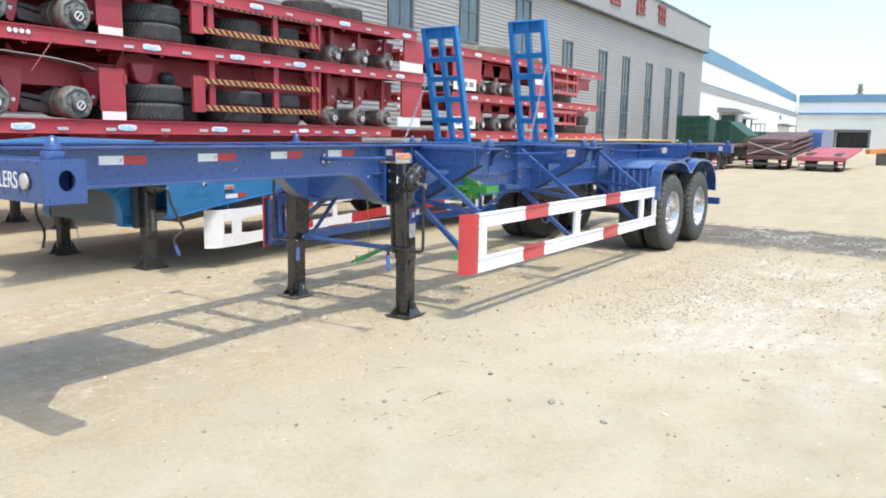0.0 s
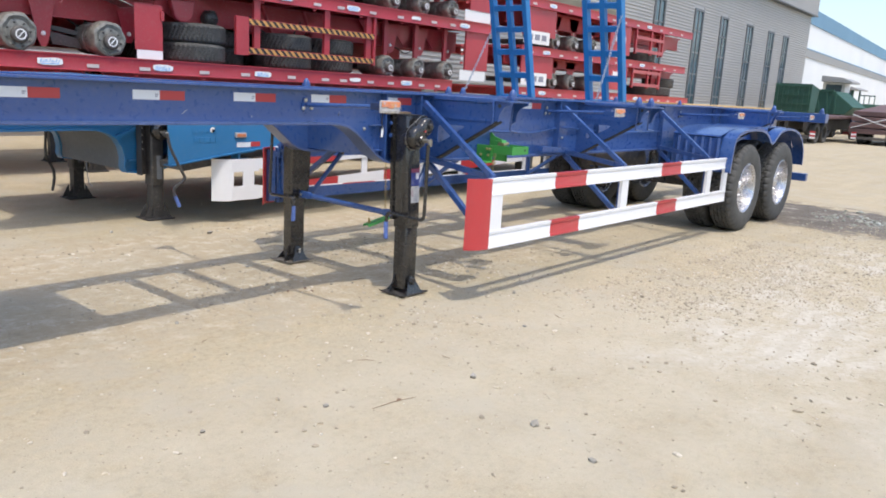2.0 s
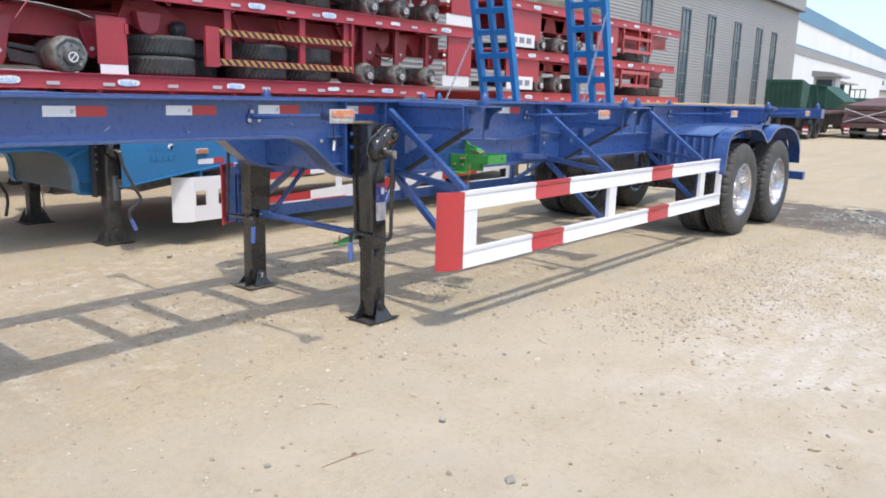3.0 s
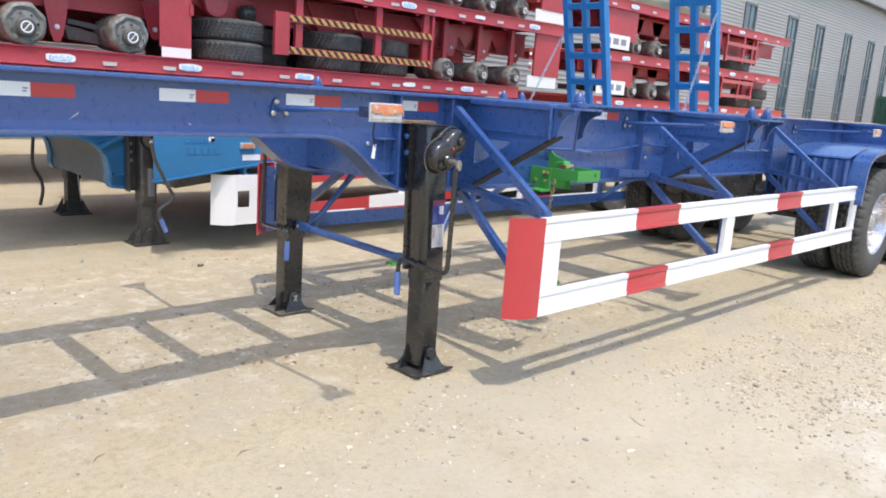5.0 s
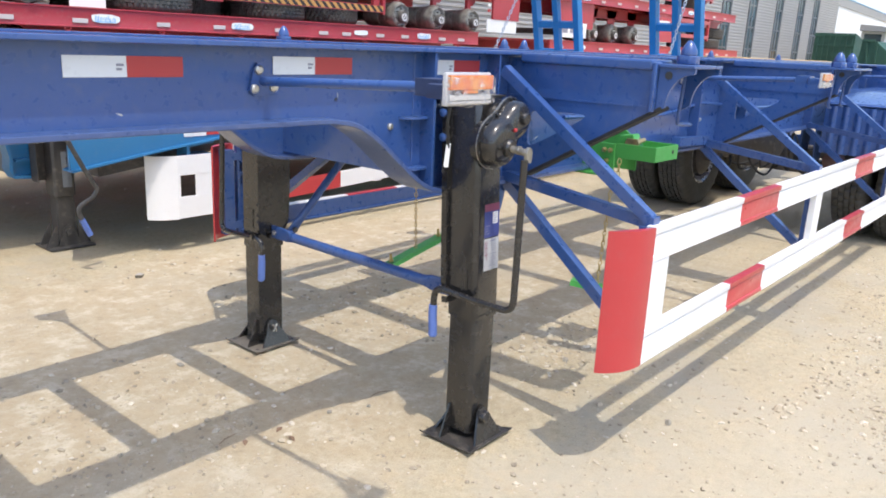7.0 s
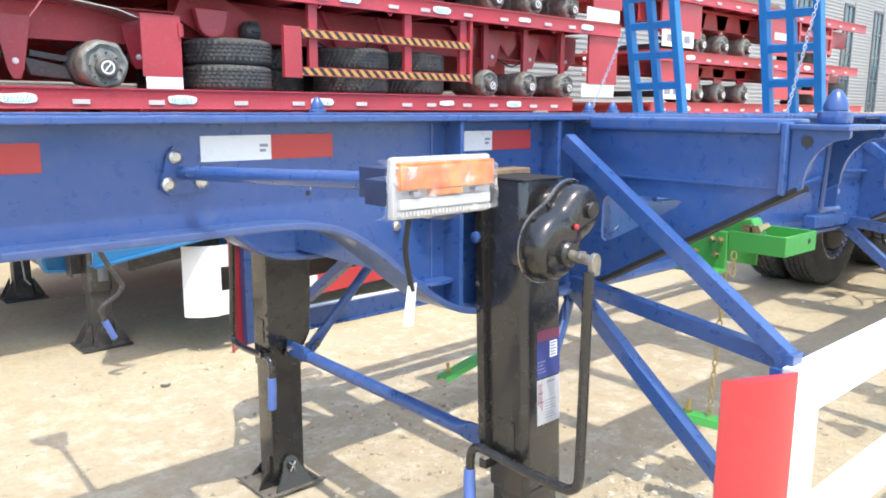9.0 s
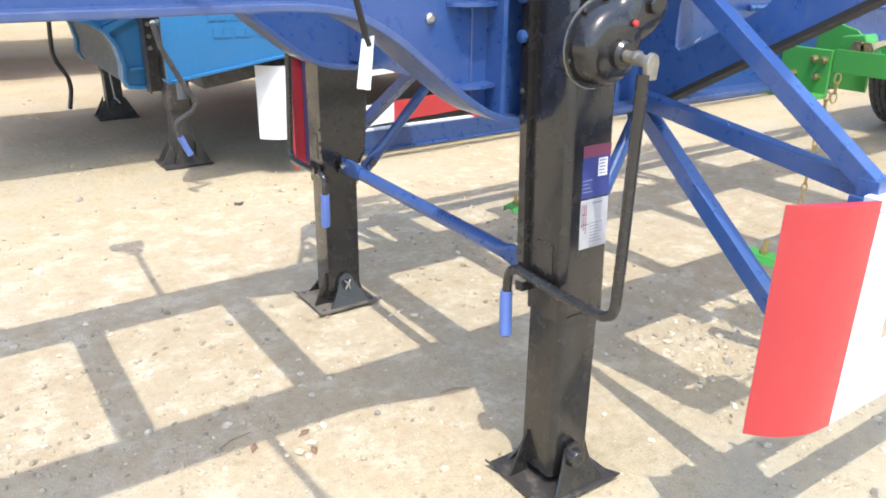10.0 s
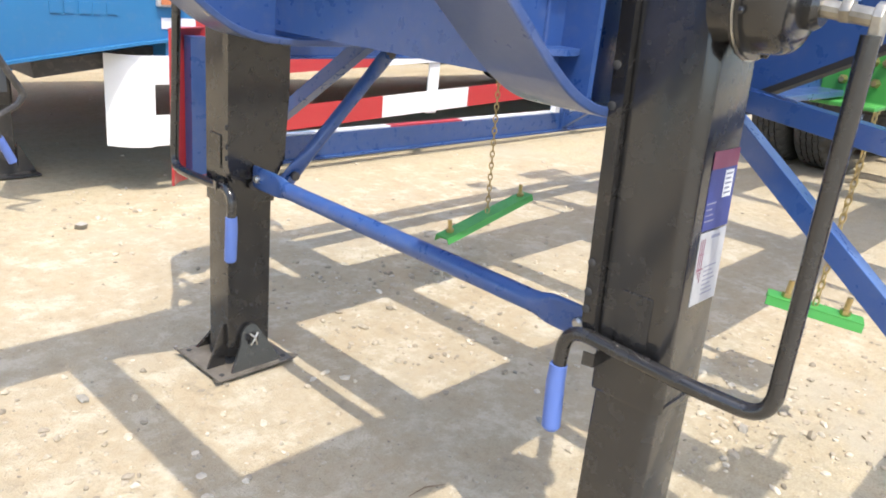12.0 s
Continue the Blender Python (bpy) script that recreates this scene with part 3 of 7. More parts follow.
for flip in (False, True):
    part("corner_gusset", Shape().prism([(-3.06, -0.10), (-3.06, 0.225), (-2.78, 0.225)], "z", 1.392, 1.404), BLUE, bolster, flip=flip)

# coupling plate and crossmembers
skid = Shape().box(-3.06, -1.95, 0.366, 1.154, 1.236, 1.248)
part("coupling_plate", skid, BLUE, trailer)
for x, w in ((-1.44, 0.08), (-1.0, 0.08), (-0.45, 0.09), (0.12, 0.10), (0.65, 0.1), (1.25, 0.08), (1.9, 0.08), (2.77, 0.3), (3.6, 0.08), (4.4, 0.08), (5.2, 0.1), (6.15, 0.12), (7.1, 0.1), (7.9, 0.08)):
    low = 0.973 if x == 0.12 else 1.28  # one deep plate ties the beams beside the legs
    cm = part("crossmember", Shape().box(x - 0.005, x + 0.005, 0.303, 1.217, low, 1.43), BLUE, trailer)
    part("top_flange", Shape().box(x - w / 2, x + w / 2, 0.303, 1.217, 1.43, 1.438), BLUE, cm)
    if low > 1:
        part("bottom_flange", Shape().box(x - w / 2, x + w / 2, 0.303, 1.217, 1.272, 1.28), BLUE, cm)



def twist_lock(x, flip, base=1.436, bolt_y=-0.37, k=1.0):
    s = Shape()
    block = [(x + k * sgx * a, bolt_y + k * sgy * c) for sgx, sgy, a, c in ((-1, -1, 0.035, 0.020), (-1, -1, 0.020, 0.035), (1, -1, 0.020, 0.035), (1, -1, 0.035, 0.020), (1, 1, 0.035, 0.020), (1, 1, 0.020, 0.035), (-1, 1, 0.020, 0.035), (-1, 1, 0.035, 0.020))]
    s.prism(block, "z", base, base + 0.030 * k)
    lock = part("twist_lock", s, BLUE, trailer, "blue domed container twist lock", bevel=0.004, flip=flip)
    d = Shape().lathe([(k * r, k * h) for r, h in [(0.025, 0.028), (0.0285, 0.033), (0.0285, 0.044), (0.024, 0.056), (0.016, 0.071), (0.009, 0.079), (0.003, 0.082)]], (x, bolt_y, base), "z", 24)
    part("lock_cone", d, BLUE, lock, flip=flip)


def outrigger(x, flip, locks, width=0.12):
    """A tapering bracket that carries the container corners."""
    s = Shape()
    prof = [(0.29, 0.925), (0.29, 1.43), (-0.32, 1.43), (-0.32, 1.270)]
    n = 24
    tri = []
    corners = [(0.180, 1.085), (0.180, 1.235), (-0.095, 1.240)]
    outer = []
    per = n // 3
    for a, b in ((0, 1), (1, 2), (2, 0)):
        for k in range(per):
            t = k / per
            tri.append((corners[a][0] * (1 - t) + corners[b][0] * t, corners[a][1] * (1 - t) + corners[b][1] * t))
    cen = (0.10, 1.20)
    for _ in range(2):
        tri = [((tri[i - 1][0] + 2 * tri[i][0] + tri[(i + 1) % n][0]) / 4, (tri[i - 1][1] + 2 * tri[i][1] + tri[(i + 1) % n][1]) / 4) for i in range(n)]
    for p in tri:
        d = Vector((p[0] - cen[0], p[1] - cen[1])).normalized()
        best = 9.0
        for i in range(4):
            a, b = Vector(prof[i]), Vector(prof[(i + 1) % 4])
            e = b - a
            den = d.x * e.y - d.y * e.x
            if abs(den) > 1e-9:
                w = a - Vector(cen)
                t = (w.x * e.y - w.y * e.x) / den
                u = (w.x * d.y - w.y * d.x) / den
                if t > 0 and -1e-6 <= u <= 1 + 1e-6:
                    best = min(best, t)
        outer.append((cen[0] + d.x * best, cen[1] + d.y * best))
    for c in prof:
        ang = [abs(Vector((c[0] - cen[0], c[1] - cen[1])).normalized().dot(Vector((p[0] - cen[0], p[1] - cen[1])).normalized()) - 1.0) for p in outer]
        outer[ang.index(min(ang))] = c
    fx = x - 0.05
    s.holed(outer, tri, "x", fx - 0.005, fx + 0.005)
    br = part("outrigger", s, BLUE, trailer, "blue tapering outrigger bracket with a cut-out web", flip=flip)
    part("top_flange", Shape().box(fx - 0.022, fx + width, -0.320, 0.226, 1.412, 1.448), BLUE, br, bevel=0.008, flip=flip)
    # the underside's shade is put into this flange's dark colour
    part("bottom_flange", Shape().strip([(0.226, 0.948), (-0.365, 1.283)], "x", fx - 0.008, fx + 0.055, 0.012), FLANGEDARK, br, "bottom flange coloured dark for its shaded underside", flip=flip)
    part("rib", Shape().box(fx - 0.009, fx + 0.06, -0.318, 0.285, 1.284, 1.290), BLUE, br, flip=flip)
    part("end_bar", Shape().box(fx - 0.024, fx + 0.02, -0.338, -0.320, 1.272, 1.440), BLUE, br, bevel=0.005, flip=flip)
    e0, e1 = min(locks) - 0.075, max(locks) + 0.075
    part("lock_plate", Shape().box(min(e0, fx - 0.02), e1, -0.468, -0.340, 1.424, 1.436), BLUE, br, bevel=0.003, flip=flip)
    arc = []
    for k in range(9):
        t = k / 8 * math.pi / 2
        arc.append((-0.372 - 0.088 * (1 - math.cos(t)), 1.290 + 0.115 * math.sin(t)))
    curve = [(-0.340, 1.424), (-0.340, 1.272), (-0.372, 1.290)] + arc[1:] + [(-0.466, 1.410), (-0.466, 1.424)]
    for gx in sorted({fx, e1 - 0.012}):
        part("end_gusset", Shape().prism(curve, "x", gx - 0.006, gx + 0.006), BLUE, br, flip=flip)
    part("gusset_hole", Shape().lathe([(0.014, 0.0), (0.014, -0.0015)], (fx - 0.006, -0.376, 1.398), "x", 14), DOORDARK, br, flip=flip)
    for lx in locks:
        hd = Shape().tube(rounded([(lx + 0.05, -0.345, 1.40), (lx + 0.04, -0.340, 1.222), (lx + 0.26, -0.30, 1.205)], 0.02, 4), 0.007, 8)
        part("lock_lever", hd, BLUE, br, "bent rod lever below the twist lock", flip=flip)
    for lx in locks:
        twist_lock(lx, flip)


for flip in (False, True):
    twist_lock(-3.152, flip, 1.412, -0.37, 1.3)
    outrigger(0.55, flip, [0.65], 0.14)
    outrigger(2.77, flip, [2.645, 2.895], 0.16)
    outrigger(6.50, flip, [6.50], 0.12)

rear = Shape().box(8.70, 8.88, -0.455, 1.975, 1.30, 1.436)
part("rear_bolster", rear, BLUE, trailer, "blue box-section rear crossbeam", bevel=0.005)
for flip in (False, True):
    twist_lock(8.79, flip)
bmp = Shape().box(8.06, 8.16, -0.47, 1.99, 0.46, 0.57)
part("rear_underrun_bar", bmp, BLUE, trailer, bevel=0.006)
for y in (0.30, 1.22):
    part("underrun_bracket", Shape().box(8.07, 8.15, y - 0.04, y + 0.04, 0.57, 0.955), BLUE, trailer)
rf = Shape().box(8.885, 8.893, -0.20, 1.72, 1.30, 1.42)
part("rear_marker_board", rf, WHITE, trailer)


# ---- struts and side guards ----
def side_guard(flip):
    # blue backing frame first, the painted sections hang on it
    up, lip, crest = (0.024, -0.385, 0.0) if flip else (0.0, -0.4075, 0.022)
    frame_part = part("side_guard", Shape().prism([(-0.416, 0.408 + up), (lip, 0.408 + up), (lip, 0.415 + up), (-0.408, 0.415 + up), (-0.408, 0.526 - crest), (-0.416, 0.526 - crest)], "x", 0.37, 4.89), BLUE, trailer, "side guard of white and red rails on a blue steel frame", flip=flip)
    part("rail_backing", Shape().prism([(-0.416, 0.785 + up), (lip, 0.785 + up), (lip, 0.792 + up), (-0.408, 0.792 + up), (-0.408, 0.899 - crest), (-0.416, 0.899 - crest)], "x", 0.37, 4.89), BLUE, frame_part, flip=flip)
    for x in (0.43, 2.385, 4.36):
        part("backing_post", Shape().box(x - 0.025, x + 0.025, -0.418, -0.389, 0.43, 0.87), BLUE, frame_part, flip=flip)

    def rail(z0, z1, reds):
        cuts = [0.365] + [c for r in reds for c in r] + [4.905]
        prof = [(-0.456, z0), (-0.456, z0 + 0.018), (-0.450, z0 + 0.020), (-0.450, z1 - 0.032), (-0.447, z1 - 0.030), (-0.447, z1 - 0.026), (-0.456, z1 - 0.024), (-0.456, z1), (-0.420, z1), (-0.420, z0)]
        for i, (a, b) in enumerate(zip(cuts, cuts[1:])):
            part("guard_rail", Shape().prism(prof, "x", a, b), RED if i % 2 else WHITE, frame_part, "red painted rail section" if i % 2 else "white painted rail section", bevel=0.0015, flip=flip)

    rail(0.782 + up, 0.905, [(1.195, 1.675), (3.123, 3.576)])
    rail(0.405 + up, 0.532, [(1.176, 1.615), (3.10, 3.55)])
    for a, b in ((0.365, 0.505), (2.325, 2.445), (4.30, 4.42), (4.80, 4.90)):
        part("guard_post", Shape().box(a, b, -0.452, -0.422, 0.53, 0.784), WHITE, frame_part, "white guard post", flip=flip)
    nose = Shape()
    line = [(0.365, -0.456)]
    for k in range(9):
        t = k / 8
        line.append((0.345 - 0.165 * math.sin(t * 1.15) - 0.01 * t, -0.456 + 0.105 * (1 - math.cos(t * 1.35))))
    nose.strip(line, "z", 0.405, 0.900, 0.009)
    nose.prism(line, "z", 0.900, 0.9045)
    part("guard_nose", nose, RED, frame_part, "curved red end panel", flip=flip)
    back = Shape().box(0.355, 0.515, -0.421, -0.417, 0.41, 0.90)
    back.box(0.355, 0.368, -0.417, -0.396, 0.41, 0.90).box(0.502, 0.515, -0.417, -0.396, 0.41, 0.90).box(0.368, 0.502, -0.417, -0.396, 0.41, 0.425).box(0.368, 0.502, -0.417, -0.396, 0.74, 0.755)
    part("end_backing", back, BLUE, frame_part, "blue framed back of the end post", flip=flip)
    bn = Shape().box(0.262, 0.325, -0.425, -0.380, 0.43, 0.88)
    bn.box(0.285, 0.38, -0.423, -0.395, 0.45, 0.49).box(0.285, 0.38, -0.423, -0.395, 0.82, 0.86)
    part("nose_post", bn, BLUE, frame_part, flip=flip)


def strut_set(xb, xg, flip, low=True):
    """Square bars from the beam to the guard."""
    a = Shape().bar((xb + 0.02, 0.232, 1.385), (xg, -0.412, 0.915), 0.040, 0.040, (1, 0, 0))
    a.box(xg - 0.024, xg + 0.024, -0.434, -0.39, 0.86, 0.93)
    part("guard_strut", a, BLUE, trailer, bevel=0.0015, flip=flip)
    b = Shape().bar((xb + 0.08, 0.232, 0.975), (xg + 0.01, -0.395, 0.905), 0.040, 0.040, (1, 0, 0))
    part("guard_strut", b, BLUE, trailer, bevel=0.0015, flip=flip)
    c = Shape().bar((xb + 0.10, 0.24, 0.945), (xg, -0.40, 0.47), 0.040, 0.040, (1, 0, 0))
    part("guard_strut", c, BLUE, trailer, bevel=0.0015, flip=flip)


for flip in (False, True):
    side_guard(flip)
    for xb, xg in ((0.37, 0.41), (2.34, 2.385), (4.40, 4.36)):
        strut_set(xb, xg, flip)


# ---- landing legs ----
def landing_leg(flip):
    tube = Shape()
    tube.prism([(0.060, 0.070), (0.075, 0.055), (0.190, 0.055), (0.205, 0.070), (0.205, 0.182), (0.060, 0.182)], "z", 0.50, 1.298)
    leg = part("landing_leg", tube, BLACK, trailer, "black enamelled steel landing leg", bevel=0.004, flip=flip)
    inner = Shape().prism([(0.066, 0.074), (0.080, 0.061), (0.186, 0.061), (0.199, 0.074), (0.199, 0.174), (0.066, 0.174)], "z", 0.045, 0.56)
    part("inner_tube", inner, BLACK, leg, bevel=0.003, flip=flip)
    mount = Shape().prism([(0.045, 1.298), (0.045, 0.62), (0.060, 0.575), (0.205, 0.575), (0.228, 0.62), (0.238, 0.80), (0.238, 1.298)], "y", 0.182, 0.192)
    mount.prism([(0.045, 1.298), (0.045, 0.62), (0.060, 0.575), (0.067, 0.575), (0.052, 0.62), (0.052, 1.298)], "y", 0.192, 0.206)
    part("mounting_plate", mount, BLACK, leg, "black bolted mounting channel", flip=flip)
    for z in (0.64, 0.67, 0.72, 0.97, 1.03):
        part("bolt", Shape().lathe([(0.007, 0.0), (0.007, -0.002), (0.005, -0.003)], (0.045, 0.200, z), "x", 10), DOORDARK, leg, flip=flip)
    for z in (1.15, 1.235):
        part("bolt", Shape().lathe([(0.015, 0.0), (0.015, -0.008), (0.008, -0.012)], (0.045, 0.200, z), "x", 8), BLUE, leg, "blue painted bolt", flip=flip)
    cap = Shape().box(0.058, 0.207, 0.052, 0.222, 1.298, 1.304)
    part("top_cap", cap, FLANGEDARK, leg, "dusty steel top cap", bevel=0.002, flip=flip)
    part("top_plate", Shape().box(-0.02, 0.235, 0.224, 0.286, 1.300, 1.316), RUSTYTAN, leg, "rusty tan plate between leg and beam", bevel=0.002, flip=flip)
    part("tube_seam", Shape().box(0.078, 0.187, 0.0528, 0.0555, 0.512, 0.518), BLACK, leg, bevel=0.001, flip=flip)
    part("cover_plate", Shape().box(0.0572, 0.0602, 0.092, 0.148, 0.600, 0.690), BLACK, leg, bevel=0.001, flip=flip)
    foot = Shape()
    foot.prism([(0.003, 0.000), (0.250, 0.000), (0.250, 0.232), (0.003, 0.232)], "z", 0.012, 0.020)
    foot.box(0.03, 0.225, 0.02, 0.21, 0.004, 0.012)
    for x0, x1 in ((0.003, -0.010), (0.250, 0.261)):
        for y0, y1 in ((0.000, 0.04), (0.232, 0.194)):
            k = len(foot.v)
            foot.add([(x0, y0, 0.020), (x1, y0 - 0.008 if y0 < 0.1 else y0 + 0.008, 0.030), (x0, y1, 0.020), (x0, y0, 0.012), (x1, y0 - 0.008 if y0 < 0.1 else y0 + 0.008, 0.024), (x0, y1, 0.012)], [(0, 1, 2), (3, 5, 4), (0, 3, 4, 1), (1, 4, 5, 2), (2, 5, 3, 0)])
    part("foot_plate", foot, DUSTYFOOT if flip else FOOTPAINT, leg, "dusty square steel foot plate" if flip else "scuffed black square steel foot plate", bevel=0.002, flip=flip)
    for hx, hy in ((0.025, 0.022), (0.228, 0.022), (0.025, 0.208), (0.228, 0.208)):
        part("plate_hole", Shape().lathe([(0.008, 0.0), (0.008, 0.0012)], (hx, hy, 0.0202), "z", 10), DOORDARK, leg, flip=flip)
    # pivot lugs lean in from the plate's edge to the tube
    outline = [(0.052, 0.020), (0.094, 0.085), (0.104, 0.122), (0.117, 0.138), (0.132, 0.142), (0.150, 0.135), (0.162, 0.115), (0.214, 0.020)]
    for y0, y1 in ((0.012, 0.047), (0.218, 0.186)):
        def lean(z):
            return y0 + (y1 - y0) * min(1.0, (z - 0.020) / 0.085)
        n = len(outline)
        thick = 0.009 if y0 < 0.1 else -0.009
        lv = [(x, lean(z), z) for x, z in outline] + [(x, lean(z) + thick, z) for x, z in outline]
        lf = [tuple(range(n)), tuple(range(2 * n - 1, n - 1, -1))] + [(i, (i + 1) % n, n + (i + 1) % n, n + i) for i in range(n)]
        part("pivot_lug", Shape().add(lv, lf), BLACK, leg, "black pivot lug", flip=flip)
    part("foot_gusset", Shape().prism([(0.010, 0.020), (0.066, 0.020), (0.066, 0.145), (0.060, 0.145)], "y", 0.150, 0.157), BLACK, leg, flip=flip)
    part("foot_gusset", Shape().prism([(0.246, 0.020), (0.199, 0.020), (0.199, 0.140), (0.205, 0.140)], "y", 0.095, 0.102), BLACK, leg, flip=flip)
    pin = Shape().rod((0.130, 0.040, 0.105), (0.130, 0.205, 0.105), 0.014)
    pin.lathe([(0.012, 0.008), (0.013, -0.022), (0.023, -0.022), (0.025, -0.018), (0.025, 0.004)], (0.130, 0.045, 0.105), "y", 20, None, False)
    part("pivot_pin", pin, BLACK, leg, "hollow pivot pin sleeve", flip=flip)
    part("pin_bore", Shape().lathe([(0.0122, -0.020), (0.0122, -0.0195)], (0.130, 0.045, 0.105), "y", 14), DOORDARK, leg, flip=flip)
    cq = Shape().tube([(0.118, 0.204, 0.122), (0.131, 0.210, 0.108), (0.141, 0.204, 0.082)], 0.003, 6)
    cq.tube([(0.143, 0.204, 0.120), (0.131, 0.209, 0.106), (0.122, 0.204, 0.084)], 0.003, 6)
    part("split_pin", cq, STEEL, leg, "bright splayed split pin", flip=flip)
    return leg


def gearbox(leg, flip):
    """The pear-shaped reduction gear cover with its crank."""
    def pear(grow):
        """Round a small circle and a large one, with a soft waist."""
        out = []
        for k in range(40):
            t = 2 * math.pi * k / 40
            c, q = math.cos(t), math.sin(t)
            lo, hi = 0.0, 0.3
            for _ in range(22):
                r = (lo + hi) / 2
                x, z = 0.136 + r * c, 1.188 + r * q
                f = ((0.058 + grow) / max(1e-4, math.hypot(x - 0.180, z - 1.230))) ** 3 + ((0.076 + grow) / max(1e-4, math.hypot(x - 0.088, z - 1.148))) ** 3
                lo, hi = (r, hi) if f > 1 else (lo, r)
            out.append((0.136 + r * c, 1.188 + r * q))
        return out

    case = Shape()
    case.prism(pear(0.010), "y", 0.040, 0.054).prism(pear(-0.006), "y", 0.054, 0.092)
    lid = []
    for grow, y in ((0.002, 0.040), (0.0, 0.010), (-0.003, 0.001), (-0.008, -0.006), (-0.015, -0.010), (-0.026, -0.012), (-0.044, -0.013)):
        lid.append([(x, y, z) for x, z in pear(grow)])
    n = 40
    case.add([p for ring in lid for p in ring], [(i * n + k, i * n + (k + 1) % n, (i + 1) * n + (k + 1) % n, (i + 1) * n + k) for i in range(len(lid) - 1) for k in range(n)] + [tuple(range((len(lid) - 1) * n, len(lid) * n))])
    box = part("gearbox", case, BLACK, leg, "glossy black pear-shaped gearbox", flip=flip)
    part("gasket", Shape().prism(pear(0.0125), "y", 0.046, 0.0485), STEEL, box, "thin bright gasket edge", flip=flip)
    rim_ = pear(0.006)
    for k in (2, 8, 14, 18, 23, 29, 34):
        part("cover_bolt", Shape().lathe([(0.006, 0.0), (0.006, -0.004), (0.003, -0.006)], (rim_[k][0], 0.040, rim_[k][1]), "y", 8), BLACK, box, flip=flip)
    return box


def crank(leg, flip, drop=0.0):
    hub = Shape().lathe([(0.030, 0.0), (0.030, -0.012), (0.024, -0.020)], (0.102, -0.010, 1.137), "y", 18)
    part("gear_cap", hub, BLACK, leg, flip=flip)
    hub = Shape().lathe([(0.021, 0.0), (0.021, -0.012), (0.017, -0.016)], (0.186, -0.010, 1.232), "y", 16)
    part("gear_cap", hub, BLACK, leg, flip=flip)
    dot = Shape().lathe([(0.007, 0.0), (0.007, -0.006), (0.004, -0.008)], (0.130, -0.014, 1.196), "y", 10)
    part("grease_nipple", dot, RED, leg, "small red plug", flip=flip)
    shaft = Shape().rod((0.098, -0.025, 1.137), (0.095, -0.10, 1.130), 0.012)
    shaft.lathe([(0.016, 0.0), (0.016, -0.014)], (0.098, -0.052, 1.135), "y", 6)
    shaft.prism([(0.079, 1.098), (0.077, 1.132), (0.084, 1.146), (0.096, 1.151), (0.107, 1.144), (0.111, 1.130), (0.107, 1.098)], "y", -0.106, -0.093)
    part("crank_clevis", shaft, WORNSTEEL, leg, "worn zinc crank shaft", bevel=0.002, flip=flip)
    path = rounded([(0.074, -0.100, 1.11), (0.068, -0.103, 0.85), (0.058, -0.108, 0.582 - drop), (0.042, 0.02, 0.588 - drop), (0.040, 0.234, 0.599 - drop), (0.037, 0.236, 0.50 - drop)], 0.045, 7)
    arm = Shape().tube(path, 0.0125, 12)
    handle = part("crank_handle", arm, BLACK, leg, "bent black tubular crank handle", flip=flip)
    end = Vector(path[-1])
    g = Shape().tube([end + Vector((0, 0, 0.028)), end + Vector((0, 0.001, -0.005)), end + Vector((0, -0.004, -0.092)), end + Vector((0, -0.004, -0.098))], [0.0155, 0.0165, 0.0165, 0.012], 14)
    part("grip", g, GRIP, leg, "blue plastic grip sleeve", flip=flip)
    hook = Shape().strip([(0.060, 0.165), (0.026, 0.165), (0.022, 0.185)], "z", 0.555, 0.578, 0.004)
    part("handle_hook", hook, BLACK, leg, flip=flip)


def leg_labels(leg):
    y = 0.055
    up = Shape().box(0.104, 0.190, y - 0.0012, y, 0.804, 0.926)
    up.slot = 1
    up.box(0.104, 0.190, y - 0.0015, y, 0.899, 0.926)
    up.slot = 2
    up.box(0.152, 0.180, y - 0.0018, y, 0.852, 0.894)
    up.slot = 3
    for k in range(5):
        up.box(0.155, 0.176 - 0.004 * (k % 2), y - 0.0020, y - 0.0016, 0.857 + 0.0075 * k, 0.860 + 0.0075 * k)
    for k in range(4):
        up.box(0.106, 0.136 - 0.005 * (k % 3), y - 0.0015, y - 0.0011, 0.818 + 0.009 * k, 0.820 + 0.009 * k)
    part("type_label", up, [LABELBLUE, LABELPURPLE, LABELWHITE, INKGREY], leg, "blue and maroon maker's label")
    lo = Shape().box(0.104, 0.190, y - 0.0012, y, 0.682, 0.800)
    lo.slot = 1
    for k in range(7):
        lo.box(0.134, 0.174 - 0.006 * (k % 3), y - 0.0016, y - 0.0011, 0.696 + 0.0075 * k, 0.6985 + 0.0075 * k)
    lo.box(0.140, 0.170, y - 0.0016, y - 0.0011, 0.788, 0.793)
    lo.slot = 2
    for k in range(3):
        lo.box(0.108 + 0.006 * k, 0.110 + 0.006 * k, y - 0.0016, y - 0.0011, 0.735 - 0.008 * k, 0.790)
    lo.box(0.106, 0.128, y - 0.0016, y - 0.0011, 0.740, 0.7425).box(0.108, 0.124, y - 0.0016, y - 0.0011, 0.765, 0.767)
    part("instruction_label", lo, [LABELGREY, INKGREY, LABELPURPLE], leg, "greyish white printed instruction label")


for flip in (False, True):
    leg = landing_leg(flip)
    if not flip:
        leg_labels(leg)
        # this leg leans a little inwards above its joint
        for ob in (leg, *leg.children_recursive):
            for v in ob.data.vertices:
                if not ob.name.startswith("top_plate"):
                    v.co.y += 0.045 * max(0.0, v.co.z - 0.5)
    gearbox(leg, flip)
    crank(leg, flip, 0.035 if flip else 0.0)

